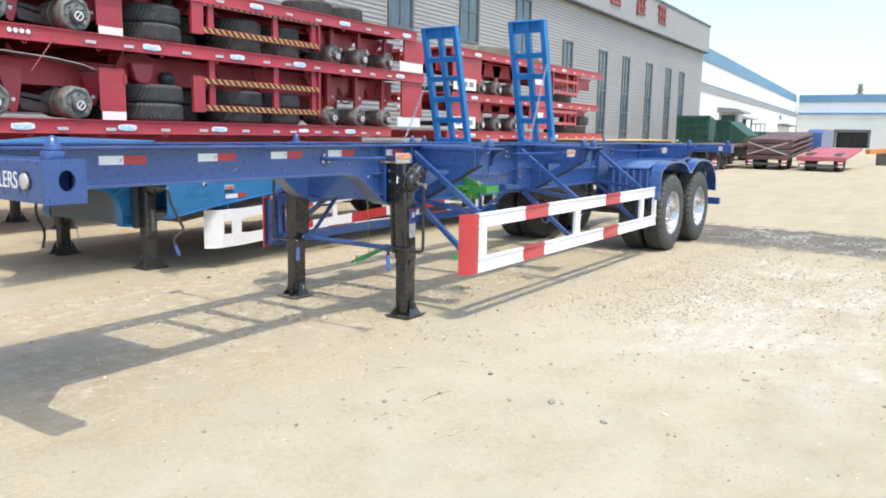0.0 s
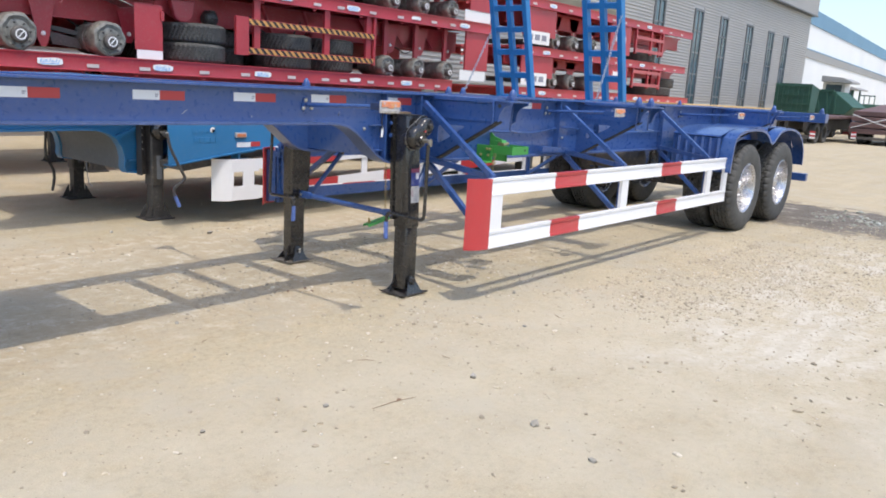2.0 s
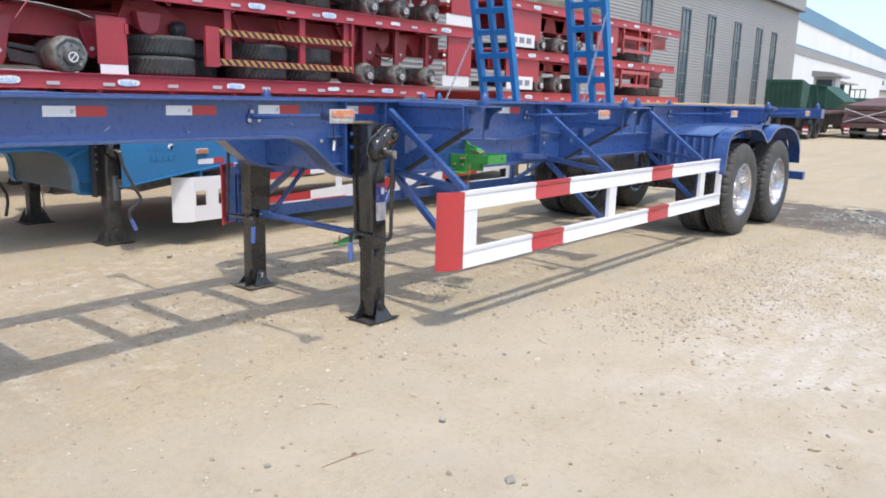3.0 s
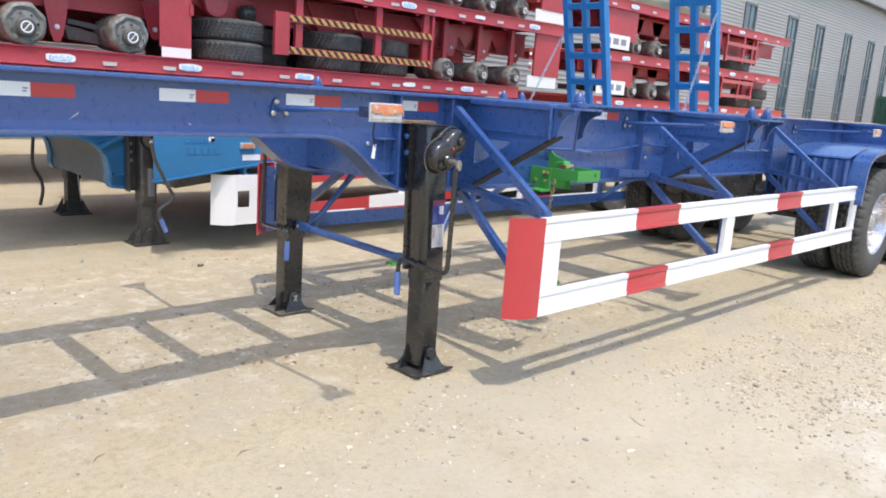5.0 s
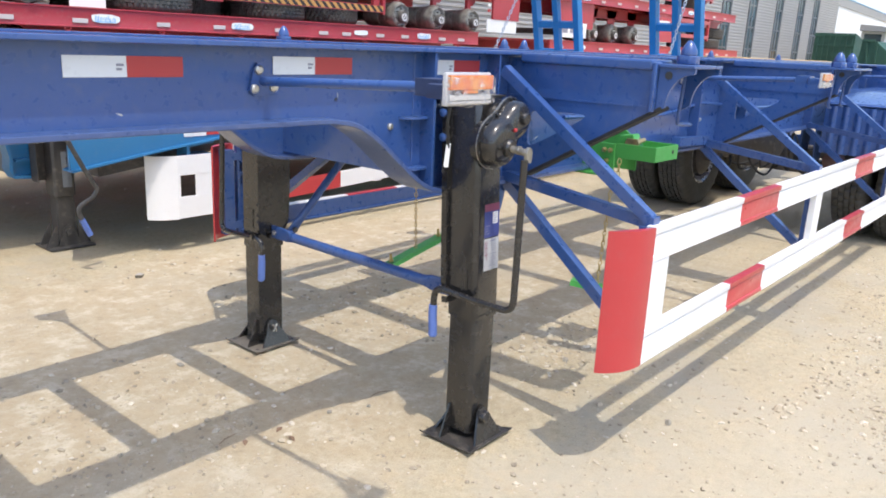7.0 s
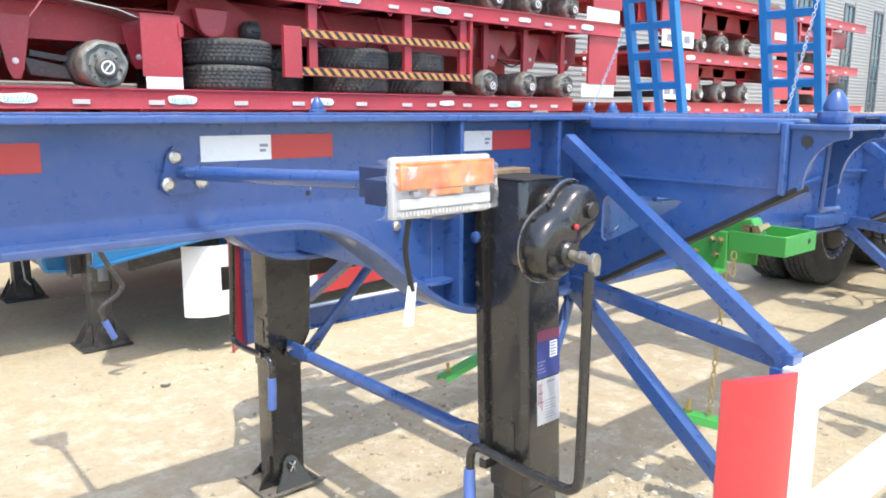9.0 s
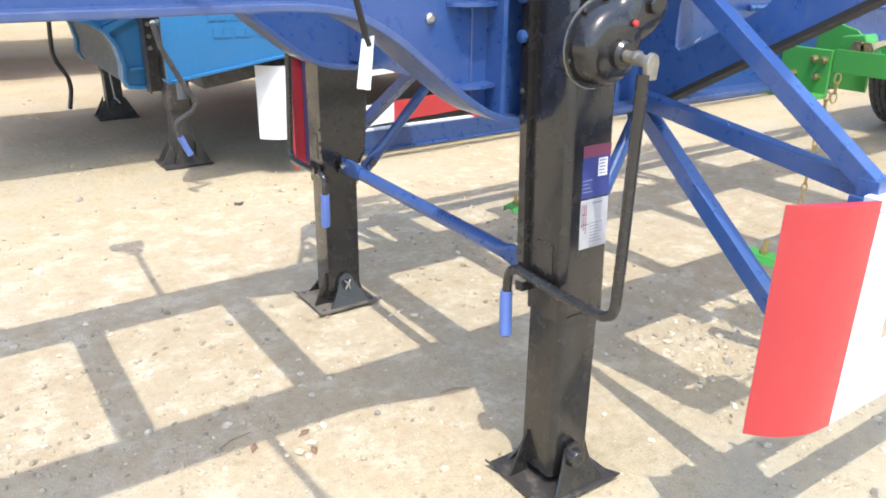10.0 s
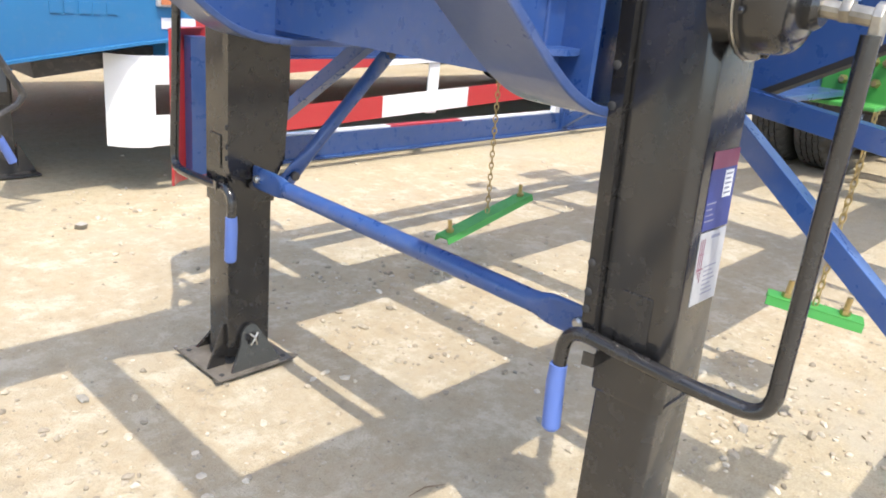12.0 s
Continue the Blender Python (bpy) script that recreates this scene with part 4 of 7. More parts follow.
cross = Shape()
sections = [(0.236, 0.006, 0.031), (0.318, 0.006, 0.031), (0.335, 0.009, 0.029), (0.360, 0.019, 0.023), (0.380, 0.0215, 0.0215), (1.150, 0.0215, 0.0215), (1.175, 0.018, 0.023), (1.200, 0.009, 0.028), (1.220, 0.006, 0.030), (1.322, 0.006, 0.030)]
ring_n = 20
cv = []
for y, hx, hz in sections:
    for k in range(ring_n):
        t = 2 * math.pi * k / ring_n
        c, q = math.cos(t), math.sin(t)
        square = 0.45 if hx < 0.012 else 1.0
        cv.append((0.130 + hx * math.copysign(abs(c) ** square, c), y, 0.572 + 0.010 * (y - 0.34) / 0.86 + hz * math.copysign(abs(q) ** square, q)))
cf = [(i * ring_n + k, i * ring_n + (k + 1) % ring_n, (i + 1) * ring_n + (k + 1) % ring_n, (i + 1) * ring_n + k) for i in range(len(sections) - 1) for k in range(ring_n)]
cross.add(cv, cf + [tuple(range(ring_n)), tuple(range((len(sections) - 1) * ring_n, len(sections) * ring_n))])
for y in (0.262, 1.296):
    part("tube_bolt", Shape().lathe([(0.011, 0.0), (0.011, -0.008), (0.006, -0.012)], (0.1235, y, 0.572 if y < 1 else 0.582), "x", 10), STEEL, trailer, "zinc bolt through the flattened tube end")
part("leg_cross_tube", cross, BLUE, trailer, "blue cross tube with flattened ends")
for flip in (False, True):
    br = Shape()
    a, e = Vector((0.214, 0.203, 0.546)), Vector((0.514, 0.289, 0.933))
    d = (e - a).normalized()
    wide = d.cross(Vector((0, 1, 0))).normalized()
    thin = d.cross(wide)
    length = (e - a).length
    bv = []
    stops = [(0.0, 0.005, 0.014), (0.008, 0.006, 0.024), (0.055, 0.006, 0.026), (0.085, 0.014, 0.022), (0.115, 0.0185, 0.0185)]
    for dist, ht, hw in stops + [(length - q[0], q[1], q[2]) for q in reversed(stops)]:
        for k in range(16):
            t = 2 * math.pi * k / 16
            bv.append(tuple(a + d * dist + wide * hw * math.cos(t) + thin * ht * math.sin(t)))
    br.add(bv, [(q * 16 + k, q * 16 + (k + 1) % 16, q * 16 + 16 + (k + 1) % 16, q * 16 + 16 + k) for q in range(9) for k in range(16)] + [tuple(range(16)), tuple(range(144, 160))])
    for bx, by, bz in ((0.230, 0.190, 0.566), (0.498, 0.268, 0.913)):
        br.lathe([(0.013, 0.0), (0.013, 0.036)], (bx, by, bz), "y", 12)
    part("leg_brace", br, BLUE, trailer, "blue brace tube with flattened bolted ends", flip=flip)
    part("brace_bolt", Shape().lathe([(0.014, 0.0), (0.014, -0.012)], (0.228, 0.192, 0.565), "y", 8), DARKSTEEL, trailer, flip=flip)
    part("brace_bolt", Shape().lathe([(0.013, 0.0), (0.013, -0.01)], (0.130, 0.20, 0.557), "y", 8), DARKSTEEL, trailer, flip=flip)
    part("brace_bolt", Shape().lathe([(0.013, 0.0), (0.013, 0.010), (0.008, 0.013)], (0.498, 0.295, 0.915), "y", 8), DARKSTEEL, trailer, flip=flip)
    part("brace_bolt", Shape().lathe([(0.013, 0.0), (0.013, 0.010), (0.008, 0.013)], (0.240, 0.222, 0.578), "y", 8), DARKSTEEL, trailer, flip=flip)


# ---- side marker lamps on rods ----
def marker_lamp(x, flip, wrapped, cabled=False):
    arm = Shape().rod((x - 0.03, 0.285, 1.345), (x - 0.005, -0.33, 1.372), 0.013)
    arm.prism([(x - 0.075, 1.318), (x - 0.055, 1.305), (x + 0.02, 1.307), (x + 0.027, 1.335), (x - 0.025, 1.392), (x - 0.045, 1.395), (x - 0.058, 1.38)], "y", 0.280, 0.289)
    rod = part("lamp_arm", arm, BLUE, trailer, "blue lamp arm bolted to the beam", flip=flip)
    sock = Shape().box(x - 0.042, x + 0.030, -0.375, -0.305, 1.352, 1.392)
    bx0, bx1 = x - 0.092, x + 0.052
    back = [(bx0, -0.435), (bx1, -0.435), (bx1, -0.408), (bx1 - 0.006, -0.388), (bx1 - 0.020, -0.374), (bx1 - 0.040, -0.368), (x + 0.018, -0.368), (x + 0.018, -0.394), (x - 0.034, -0.394), (x - 0.034, -0.368), (x - 0.055, -0.368), (bx0, -0.386)]
    sock.prism(back, "z", 1.354, 1.384)
    # the cabled lamp's holder carries its shade as a darker colour
    part("lamp_socket", sock, NAVYSHADE if cabled else BLUE, rod, "lamp holder coloured navy for its shaded side" if cabled else "blue lamp holder", bevel=0.006, flip=flip)
    for bx, bz in ((x - 0.044, 1.376), (x - 0.060, 1.325), (x + 0.005, 1.327)):
        part("bolt", Shape().lathe([(0.013, 0.0), (0.013, -0.007), (0.008, -0.011)], (bx, 0.280, bz), "y", 12), STEEL, rod, "zinc plated bolt", flip=flip)
    lx0, lx1 = x - 0.097, x + 0.060
    body = Shape().box(lx0, lx1, -0.446, -0.434, 1.340, 1.412)
    lamp = part("marker_lamp", body, LAMPSHELL, trailer, "rectangular amber and clear side marker lamp", bevel=0.004, flip=flip)
    part("amber_lens", Shape().box(lx0 + 0.004, lx1 - 0.004, -0.456, -0.446, 1.375, 1.4065).box(x - 0.046, x + 0.004, -0.455, -0.446, 1.3665, 1.375), AMBER, lamp, "amber lens", bevel=0.0015, flip=flip)
    for a in (lx0 + 0.024, lx1 - 0.036):
        part("lamp_slot", Shape().box(a, a + 0.010, -0.4555, -0.446, 1.3685, 1.3725), INKGREY, lamp, flip=flip)
    ridge = []
    for k in range(26):
        a = lx0 + 0.006 + k * (lx1 - lx0 - 0.012) / 26
        ridge += [(a, -0.4495), (a + 0.0012, -0.4545), (a + 0.0036, -0.4545)]
    ridge += [(lx1 - 0.006, -0.4525), (lx1 - 0.006, -0.446), (lx0 + 0.006, -0.446)]
    part("reflector_strip", Shape().box(lx0 + 0.006, lx1 - 0.006, -0.4525, -0.446, 1.3525, 1.3645), CLEARLENS, lamp, "pale reflector strip", bevel=0.001, flip=flip)
    part("clear_lens", Shape().prism(ridge, "z", 1.345, 1.3505), CLEARLENS, lamp, "ribbed clear lens", flip=flip)
    if wrapped:
        rnd = random.Random(5)
        nx, nz = 22, 8
        verts, faces = [], []
        for i in range(nx + 1):
            for j in range(nz + 1):
                u, v = i / nx, j / nz
                edge = 0.010 * (u > 0.97) + 0.004 * rnd.random()
                px_ = lx0 - 0.001 + u * (lx1 - lx0 + 0.004) + (edge if v < 0.5 and u > 0.9 else 0.0)
                pz_ = 1.338 + 0.003 * math.sin(u * 9) * (v < 0.1) + v * 0.071 + rnd.uniform(-0.001, 0.001)
                py_ = -0.4605 + rnd.uniform(-0.0025, 0.0015) + 0.026 * max(0.0, abs(u - 0.5) * 2 - 0.94) / 0.06 + 0.018 * (v == 0) + 0.02 * (v == 1)
                verts.append((px_, py_, pz_))
        for i in range(nx):
            for j in range(nz):
                q = i * (nz + 1) + j
                faces.append((q, q + nz + 1, q + nz + 2, q + 1))
        part("plastic_wrap", Shape().add(verts, faces), WRAP, lamp, "crinkled clear plastic wrap", flip=flip)
    if cabled:
        cab = Shape().tube(rounded([(x - 0.056, -0.428, 1.352), (x - 0.062, -0.424, 1.30), (x - 0.048, -0.416, 1.262), (x - 0.042, -0.414, 1.245)], 0.012, 5), 0.0035, 8)
        part("cable", cab, CABLE, lamp, flip=flip)
        tag_ = Shape().prism([(x - 0.050, 1.252), (x - 0.036, 1.255), (x - 0.042, 1.200), (x - 0.057, 1.203)], "y", -0.416, -0.414)
        part("paper_tag", tag_, LABELWHITE, lamp, "white paper tag", flip=flip)


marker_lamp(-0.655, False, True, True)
marker_lamp(-0.655, True, False)
for x in (2.17, 5.14, 8.03):
    for flip in (False, True):
        marker_lamp(x, flip, not flip)


# ---- spare wheel carriers with hanging clamps ----
def chain(p0, p1, r=0.010, wire=0.0028):
    p0, p1 = Vector(p0), Vector(p1)
    d = (p1 - p0)
    n = max(2, int(d.length / (r * 2.3)))
    d.normalize()
    a = d.orthogonal().normalized()
    b = d.cross(a)
    s = Shape()
    for i in range(n):
        c = p0 + (p1 - p0) * ((i + 0.5) / n)
        u = a if i % 2 else b
        loop = [c + d * (1.55 * r * math.cos(t)) + u * (0.8 * r * math.sin(t)) for t in (2 * math.pi * k / 8 for k in range(8))]
        s.tube(loop, wire, 5, loop=True)
    return s


def wheel_carrier(flip):
    s = Shape().prism([(0.285, 0.93), (0.285, 1.17), (0.24, 1.13), (0.16, 1.11), (0.10, 1.06), (0.10, 0.93)], "x", 1.296, 1.306)
    c = part("wheel_carrier", s, GREEN, trailer, "bright green spare wheel carrier bracket", bevel=0.003, flip=flip)
    part("angle_plate", Shape().prism([(1.045, 0.925), (1.135, 0.925), (1.135, 1.065), (1.123, 1.065), (1.123, 0.936), (1.045, 0.936)], "y", 0.125, 0.285), GREEN, c, bevel=0.003, flip=flip)
    tray = Shape()
    x0, x1, y0, y1, z0, z1, t = 1.125, 1.355, -0.072, 0.12, 1.004, 1.070, 0.008
    ring = [(x0, y1), (x0, y0), (x1, y0), (x1, y1), (x1 - t, y1), (x1 - t, y0 + t), (x0 + t, y0 + t), (x0 + t, y1)]
    tray.prism(ring, "z", z0, z1).box(x0 + t, x1 - t, y0 + t, y1, z0, z0 + t)
    part("tray", tray, GREEN, c, bevel=0.002, flip=flip)
    part("clamp_block", Shape().prism([(0.005, 1.012), (0.13, 1.012), (0.12, 1.105), (0.055, 1.115)], "x", 1.145, 1.21), GREEN, c, bevel=0.005, flip=flip)
    for y, z in ((0.145, 1.035), (0.175, 1.035), (0.16, 0.985), (0.235, 0.985)):
        part("carrier_bolt", Shape().lathe([(0.012, 0.0), (0.012, -0.008), (0.007, -0.018)], (1.123, y, z), "x", 6), BRASS, c, "yellow zinc bolt", flip=flip)
    for y in (0.035, 0.062):
        part("carrier_bolt", Shape().rod((1.13, y, 1.075), (1.20, y - 0.01, 1.09), 0.011, 8).lathe([(0.021, 0), (0.021, -0.013)], (1.142, y, 1.078), "x", 6), BRASS, c, flip=flip)
    part("tray_hole", Shape().lathe([(0.009, 0.0), (0.009, -0.0015)], (1.30, -0.072, 1.040), "y", 10), DOORDARK, c, flip=flip)
    part("chain", chain((1.13, 0.10, 1.0), (1.12, 0.095, 0.92), 0.011), BRASS, c, flip=flip)
    return c


def clamp_bar(carrier, centre, turn, top, lean, L):
    x, y, z = centre
    s = Shape()
    s.box(-L, L, -0.03, 0.03, -0.004, 0.004).prism([(-0.03, 0.0), (-0.036, -0.022), (-0.030, -0.022), (-0.024, 0.0)], "x", -L, L).prism([(0.03, 0.0), (0.036, -0.022), (0.030, -0.022), (0.024, 0.0)], "x", -L, L)
    m = pose(x, y, z, 0, lean, turn)
    bar = part("clamp_bar", s, GREEN, carrier, "green clamp bar hanging on a chain", bevel=0.001, at=m)
    for a in (-L + 0.05, L - 0.05):
        part("clamp_bolt", Shape().rod((a, 0, 0), (a, 0, 0.055), 0.008, 8).lathe([(0.015, 0.0), (0.015, 0.012)], (a, 0, 0.006), "z", 6), BRASS, bar)
    part("chain", chain((x, y, z + 0.005), top, 0.010), BRASS, carrier)


near_c = wheel_carrier(False)
far_c = wheel_carrier(True)
clamp_bar(near_c, (1.17, 0.17, 0.375), -70, (1.20, 0.16, 0.93), 5, 0.125)
clamp_bar(far_c, (1.31, 1.48, 0.255), 6, (1.27, 1.47, 0.93), -8, 0.29)


# ---- wheels, axles, springs and mudguards ----
def tyre_shape(c, w=0.28, R=0.505, seg=72, axis="y", lugs=0):
    h = w / 2
    prof = [(0.285, -h + 0.03), (0.30, -h + 0.012), (0.36, -h - 0.002), (0.43, -h), (R - 0.035, -h + 0.012), (R - 0.012, -h + 0.03), (R, -h + 0.045)]
    for g in (-0.066, -0.022, 0.022, 0.066):
        prof += [(R, g - 0.006), (R - 0.014, g - 0.004), (R - 0.014, g + 0.004), (R, g + 0.006)]
    prof += [(R, h - 0.045), (R - 0.012, h - 0.03), (R - 0.035, h - 0.012), (0.43, h), (0.36, h + 0.002), (0.30, h - 0.012), (0.285, h - 0.03)]
    n = len(prof)

    def bite(i, k):
        if lugs and i in (4, 5, 6, n - 5, n - 6, n - 7):
            return (0.992 if i in (4, n - 5) else 0.968) if k % lugs == 0 else 1.0
        if lugs and 6 <= i <= n - 7:
            # zigzag blocks, shifted from rib to rib
            rib = (i - 6) // 4
            return 0.975 if (k + 2 * rib) % lugs == 0 else 1.0
        edge = i in (5, 6, n - 6, n - 7)
        return 0.962 if edge and k % 3 == 0 else 1.0

    return Shape().lathe(prof + [prof[0]], c, axis, seg, bite, False)


def wheel(x, y, outer, flip):
    c = (x, y, 0.522)
    w = part("wheel", tyre_shape(c, 0.285, 0.522, 152, "y", 4), TYRE, trailer, "black tyre on a silver steel rim", flip=flip)
    r = Shape()
    if outer:
        prof = [(0.283, 0.10), (0.292, -0.115), (0.300, -0.128), (0.292, -0.132), (0.275, -0.118), (0.262, -0.075), (0.250, -0.02), (0.240, 0.035), (0.205, 0.048), (0.175, 0.040), (0.130, 0.036), (0.06, 0.034)]
    else:
        prof = [(0.283, -0.10), (0.292, 0.115), (0.300, 0.128), (0.292, 0.132), (0.275, 0.118), (0.262, 0.075), (0.250, 0.02), (0.15, 0.0)]
    r.lathe(prof, c, "y", 40, None, False)
    part("rim", r, RIM, w, "silver painted steel rim", flip=flip)
    if outer:
        hub = Shape().lathe([(0.118, 0.05), (0.118, 0.02), (0.108, 0.01), (0.10, -0.05), (0.085, -0.072), (0.04, -0.078)], c, "y", 28)
        part("hub", hub, RIM, w, flip=flip)
        for k in range(10):
            t = 2 * math.pi * k / 10
            part("wheel_nut", Shape().lathe([(0.016, 0.045), (0.016, 0.005), (0.010, 0.0)], (x + 0.168 * math.cos(t), y, 0.522 + 0.168 * math.sin(t)), "y", 6), STEEL, w, flip=flip)


def running_gear():
    for x in (5.50, 6.80):
        ax = Shape().box(x - 0.06, x + 0.06, 0.05, 1.47, 0.462, 0.582)
        axle = part("axle", ax, DARKSTEEL, trailer, "greasy dark square axle beam", bevel=0.01)
        for flip in (False, True):
            drum = Shape().lathe([(0.20, 0.0), (0.21, 0.02), (0.21, 0.20), (0.15, 0.22)], (x, -0.10, 0.522), "y", 28)
            part("brake_drum", drum, DARKSTEEL, axle, flip=flip)
            ch = Shape().lathe([(0.085, 0.0), (0.085, 0.06), (0.07, 0.08), (0.07, 0.16), (0.03, 0.18)], (x - 0.20, 0.42, 0.62), "x", 16)
            part("brake_chamber", ch, DARKSTEEL, axle, flip=flip)
            wheel(x, -0.36, True, flip)
            wheel(x, -0.03, False, flip)
    for flip in (False, True):
        for xc in (5.50, 6.80):
            sp = Shape()
            for k in range(8):
                L = 0.52 - 0.05 * k
                pts = [(xc + t * L, 0.60 + 0.05 * t * t - 0.016 * k) for t in (-1, -0.5, 0, 0.5, 1)]
                sp.strip(pts, "y", 0.25, 0.34, 0.012)
            part("leaf_spring", sp, DARKSTEEL, trailer, flip=flip)
        for xh in (4.92, 6.15, 7.38):
            hg = Shape()
            for y in (0.235, 0.345):
                hg.prism([(xh - 0.14, 0.94), (xh + 0.14, 0.94), (xh + 0.08, 0.62), (xh - 0.08, 0.62)], "y", y, y + 0.012)
            part("spring_hanger", hg, BLUE, trailer, flip=flip)


def mudguard(flip):
    line = [(4.80, 0.74), (4.815, 0.92), (4.84, 1.05), (4.87, 1.12), (4.97, 1.175), (5.1, 1.205), (5.25, 1.225), (5.5, 1.235), (5.72, 1.228), (5.88, 1.205), (5.99, 1.165), (6.07, 1.115), (6.14, 1.075), (6.19, 1.062), (6.24, 1.075), (6.31, 1.115), (6.39, 1.165), (6.50, 1.205), (6.66, 1.228), (6.85, 1.235), (7.1, 1.215), (7.3, 1.165), (7.45, 1.09), (7.56, 0.99), (7.62, 0.88), (7.64, 0.72)]
    s = Shape().strip(line, "y", -0.50, -0.36, 0.006)
    g = part("mudguard", s, BLUE, trailer, "blue steel mudguard over both axles", flip=flip)
    lip = Shape().strip(line, "y", -0.512, -0.50, 0.030)
    part("mudguard_lip", lip, BLUE, g, flip=flip)
    top_line = [(4.79, 1.135), (4.80, 1.15), (5.15, 1.222), (5.5, 1.240), (7.1, 1.240), (7.45, 1.09), (7.62, 0.88), (7.64, 0.72)]
    part("mudguard_top", Shape().strip(top_line, "y", -0.36, 0.20, 0.008), BLUE, g, flip=flip)
    part("mudguard_front", Shape().strip([(4.803, 0.74), (4.815, 0.92), (4.83, 1.135)], "y", -0.36, 0.20, 0.006), BLUE, g, flip=flip)
    infill = [(6.0, 1.165), (6.07, 1.115), (6.14, 1.075), (6.19, 1.062), (6.24, 1.075), (6.31, 1.115), (6.38, 1.165), (6.40, 1.236), (5.98, 1.236)]
    part("mudguard_web", Shape().prism(infill, "y", -0.365, -0.36), BLUE, g, flip=flip)
    wavy = [(4.795 - 0.018 * max(0.0, math.sin(2 * math.pi * (y + 0.36) / 0.094)) ** 0.6, y) for y in (-0.36 + 0.0078 * k for k in range(72))]
    part("fluted_panel", Shape().prism(wavy + [(4.80, 0.20), (4.80, -0.36)], "z", 0.74, 1.118), BLUE, g, "fluted front panel", flip=flip)


running_gear()
for flip in (False, True):
    mudguard(flip)
# air pipes and cables along the beams
pipes = Shape().tube(rounded([(0.9, 0.27, 1.18), (1.9, 0.27, 1.15), (2.4, 0.27, 1.2), (3.4, 0.27, 1.14), (4.7, 0.27, 1.15)], 0.1, 4), 0.009, 8)
pipes.tube(rounded([(3.0, 0.5, 1.0), (4.2, 0.55, 0.95), (5.2, 0.6, 0.75)], 0.1, 4), 0.010, 8)
part("air_line", pipes, BLUE, trailer)
for flip in (False, True):
    part("cross_pipe", Shape().bar((1.95, 0.20, 1.012), (2.44, 0.236, 0.985), 0.05, 0.05), BLUE, trailer, bevel=0.004, flip=flip)
hose_rnd = random.Random(21)
for k in range(12):
    x0, y0 = hose_rnd.uniform(4.0, 4.9), hose_rnd.uniform(0.32, 1.1)
    pts = [(x0, y0, hose_rnd.uniform(0.85, 0.98)), (x0 + 0.15, y0 + 0.05, hose_rnd.uniform(0.55, 0.8)), (x0 + 0.35, y0 - 0.05, hose_rnd.uniform(0.5, 0.75)), (x0 + 0.6, y0 + hose_rnd.uniform(-0.1, 0.1), hose_rnd.uniform(0.6, 0.85))]
    part("brake_hose", Shape().tube(smooth_line(pts, 6), 0.010, 6), CABLE, trailer)
for y in (0.12, 0.50, 1.02, 1.40):
    valve = Shape().lathe([(0.03, -0.11), (0.075, -0.09), (0.085, -0.02), (0.085, 0.03), (0.07, 0.09), (0.03, 0.11)], (5.02, y, 0.66), "x", 18)
    part("brake_chamber", valve, BROWNSTEEL if y < 0.2 else DARKSTEEL, trailer, "rusty brown brake chamber" if y < 0.2 else "dark brake chamber")
tank = Shape().lathe([(0.06, -0.36), (0.125, -0.33), (0.13, -0.30), (0.13, 0.30), (0.125, 0.33), (0.06, 0.36)], (4.5, 0.76, 0.80), "y", 24)
part("air_tank", tank, DARKSTEEL, trailer, "dark air tank under the chassis")

# ---- the light-blue low-bed trailer behind ----
lowbed = thing("lowbed_trailer", "light blue low-bed semi-trailer with raised loading ramps", "trailer")
LY0 = 3.86
neck = Shape()
low_line = [(-1.5, 0.915), (-1.0, 0.918), (-0.56, 0.925), (-0.42, 0.926), (-0.315, 0.918), (-0.21, 0.885), (-0.13, 0.83), (-0.075, 0.74), (-0.05, 0.625), (-0.058, 0.545), (-0.045, 0.50), (0.125, 0.485), (0.40, 0.53), (0.64, 0.562), (1.118, 0.632), (1.487, 0.681), (1.68, 0.70), (2.2, 0.75)]
LY2 = 5.3  # the far neck plate
for y in (LY0, LY2):
    neck.prism([(-1.5, 1.385)] + low_line + [(2.2, 1.0), (1.5, 1.20), (0.8, 1.33), (0.3, 1.385)], "y", y, y + 0.02)
neck_part = part("gooseneck", neck, LIGHTBLUE, lowbed, "light blue gooseneck side plates")
for y0, y1 in ((LY0 - 0.05, LY0 + 0.07), (LY2 - 0.05, LY2 + 0.07)):
    part("bottom_flange", Shape().strip(low_line, "y", y0, y1, 0.02), LIGHTBLUE, neck_part)
# light blue plate given a dark grey colour in place of its shade
frontw = Shape().strip(low_line[1:12], "y", LY0 + 0.07, LY2 - 0.05, 0.012, False)
part("curved_front_plate", frontw, SLATEGREY, neck_part, "curved plate under the neck, greyed for its shade")
gus = Shape().prism([(-0.15, 0.85), (0.12, 0.965), (0.12, 0.935), (-0.12, 0.815)], "y", LY0 - 0.05, LY0).box(0.115, 0.13, LY0 - 0.06, LY0, 0.50, 1.36).box(-0.03, 0.115, LY0 - 0.05, LY0, 0.59, 0.605)
part("neck_gusset", gus, LIGHTBLUE, neck_part)
top_sheet = Shape().strip([(0.14, 1.395), (0.3, 1.385), (0.8, 1.335), (1.5, 1.21), (2.2, 1.01), (2.4, 0.91)], "y", 3.12, 6.02, 0.012)
part("neck_slope", top_sheet, LIGHTBLUE, lowbed)
deckn = Shape().prism([(-1.6, 3.36), (0.02, 3.36), (0.10, 3.42), (0.50, 5.94), (0.40, 6.02), (0.20, 5.78)], "z", 1.398, 1.424)
neck_deck = part("neck_deck", deckn, LIGHTBLUE, lowbed, "light blue neck deck with a slanted front", bevel=0.008)
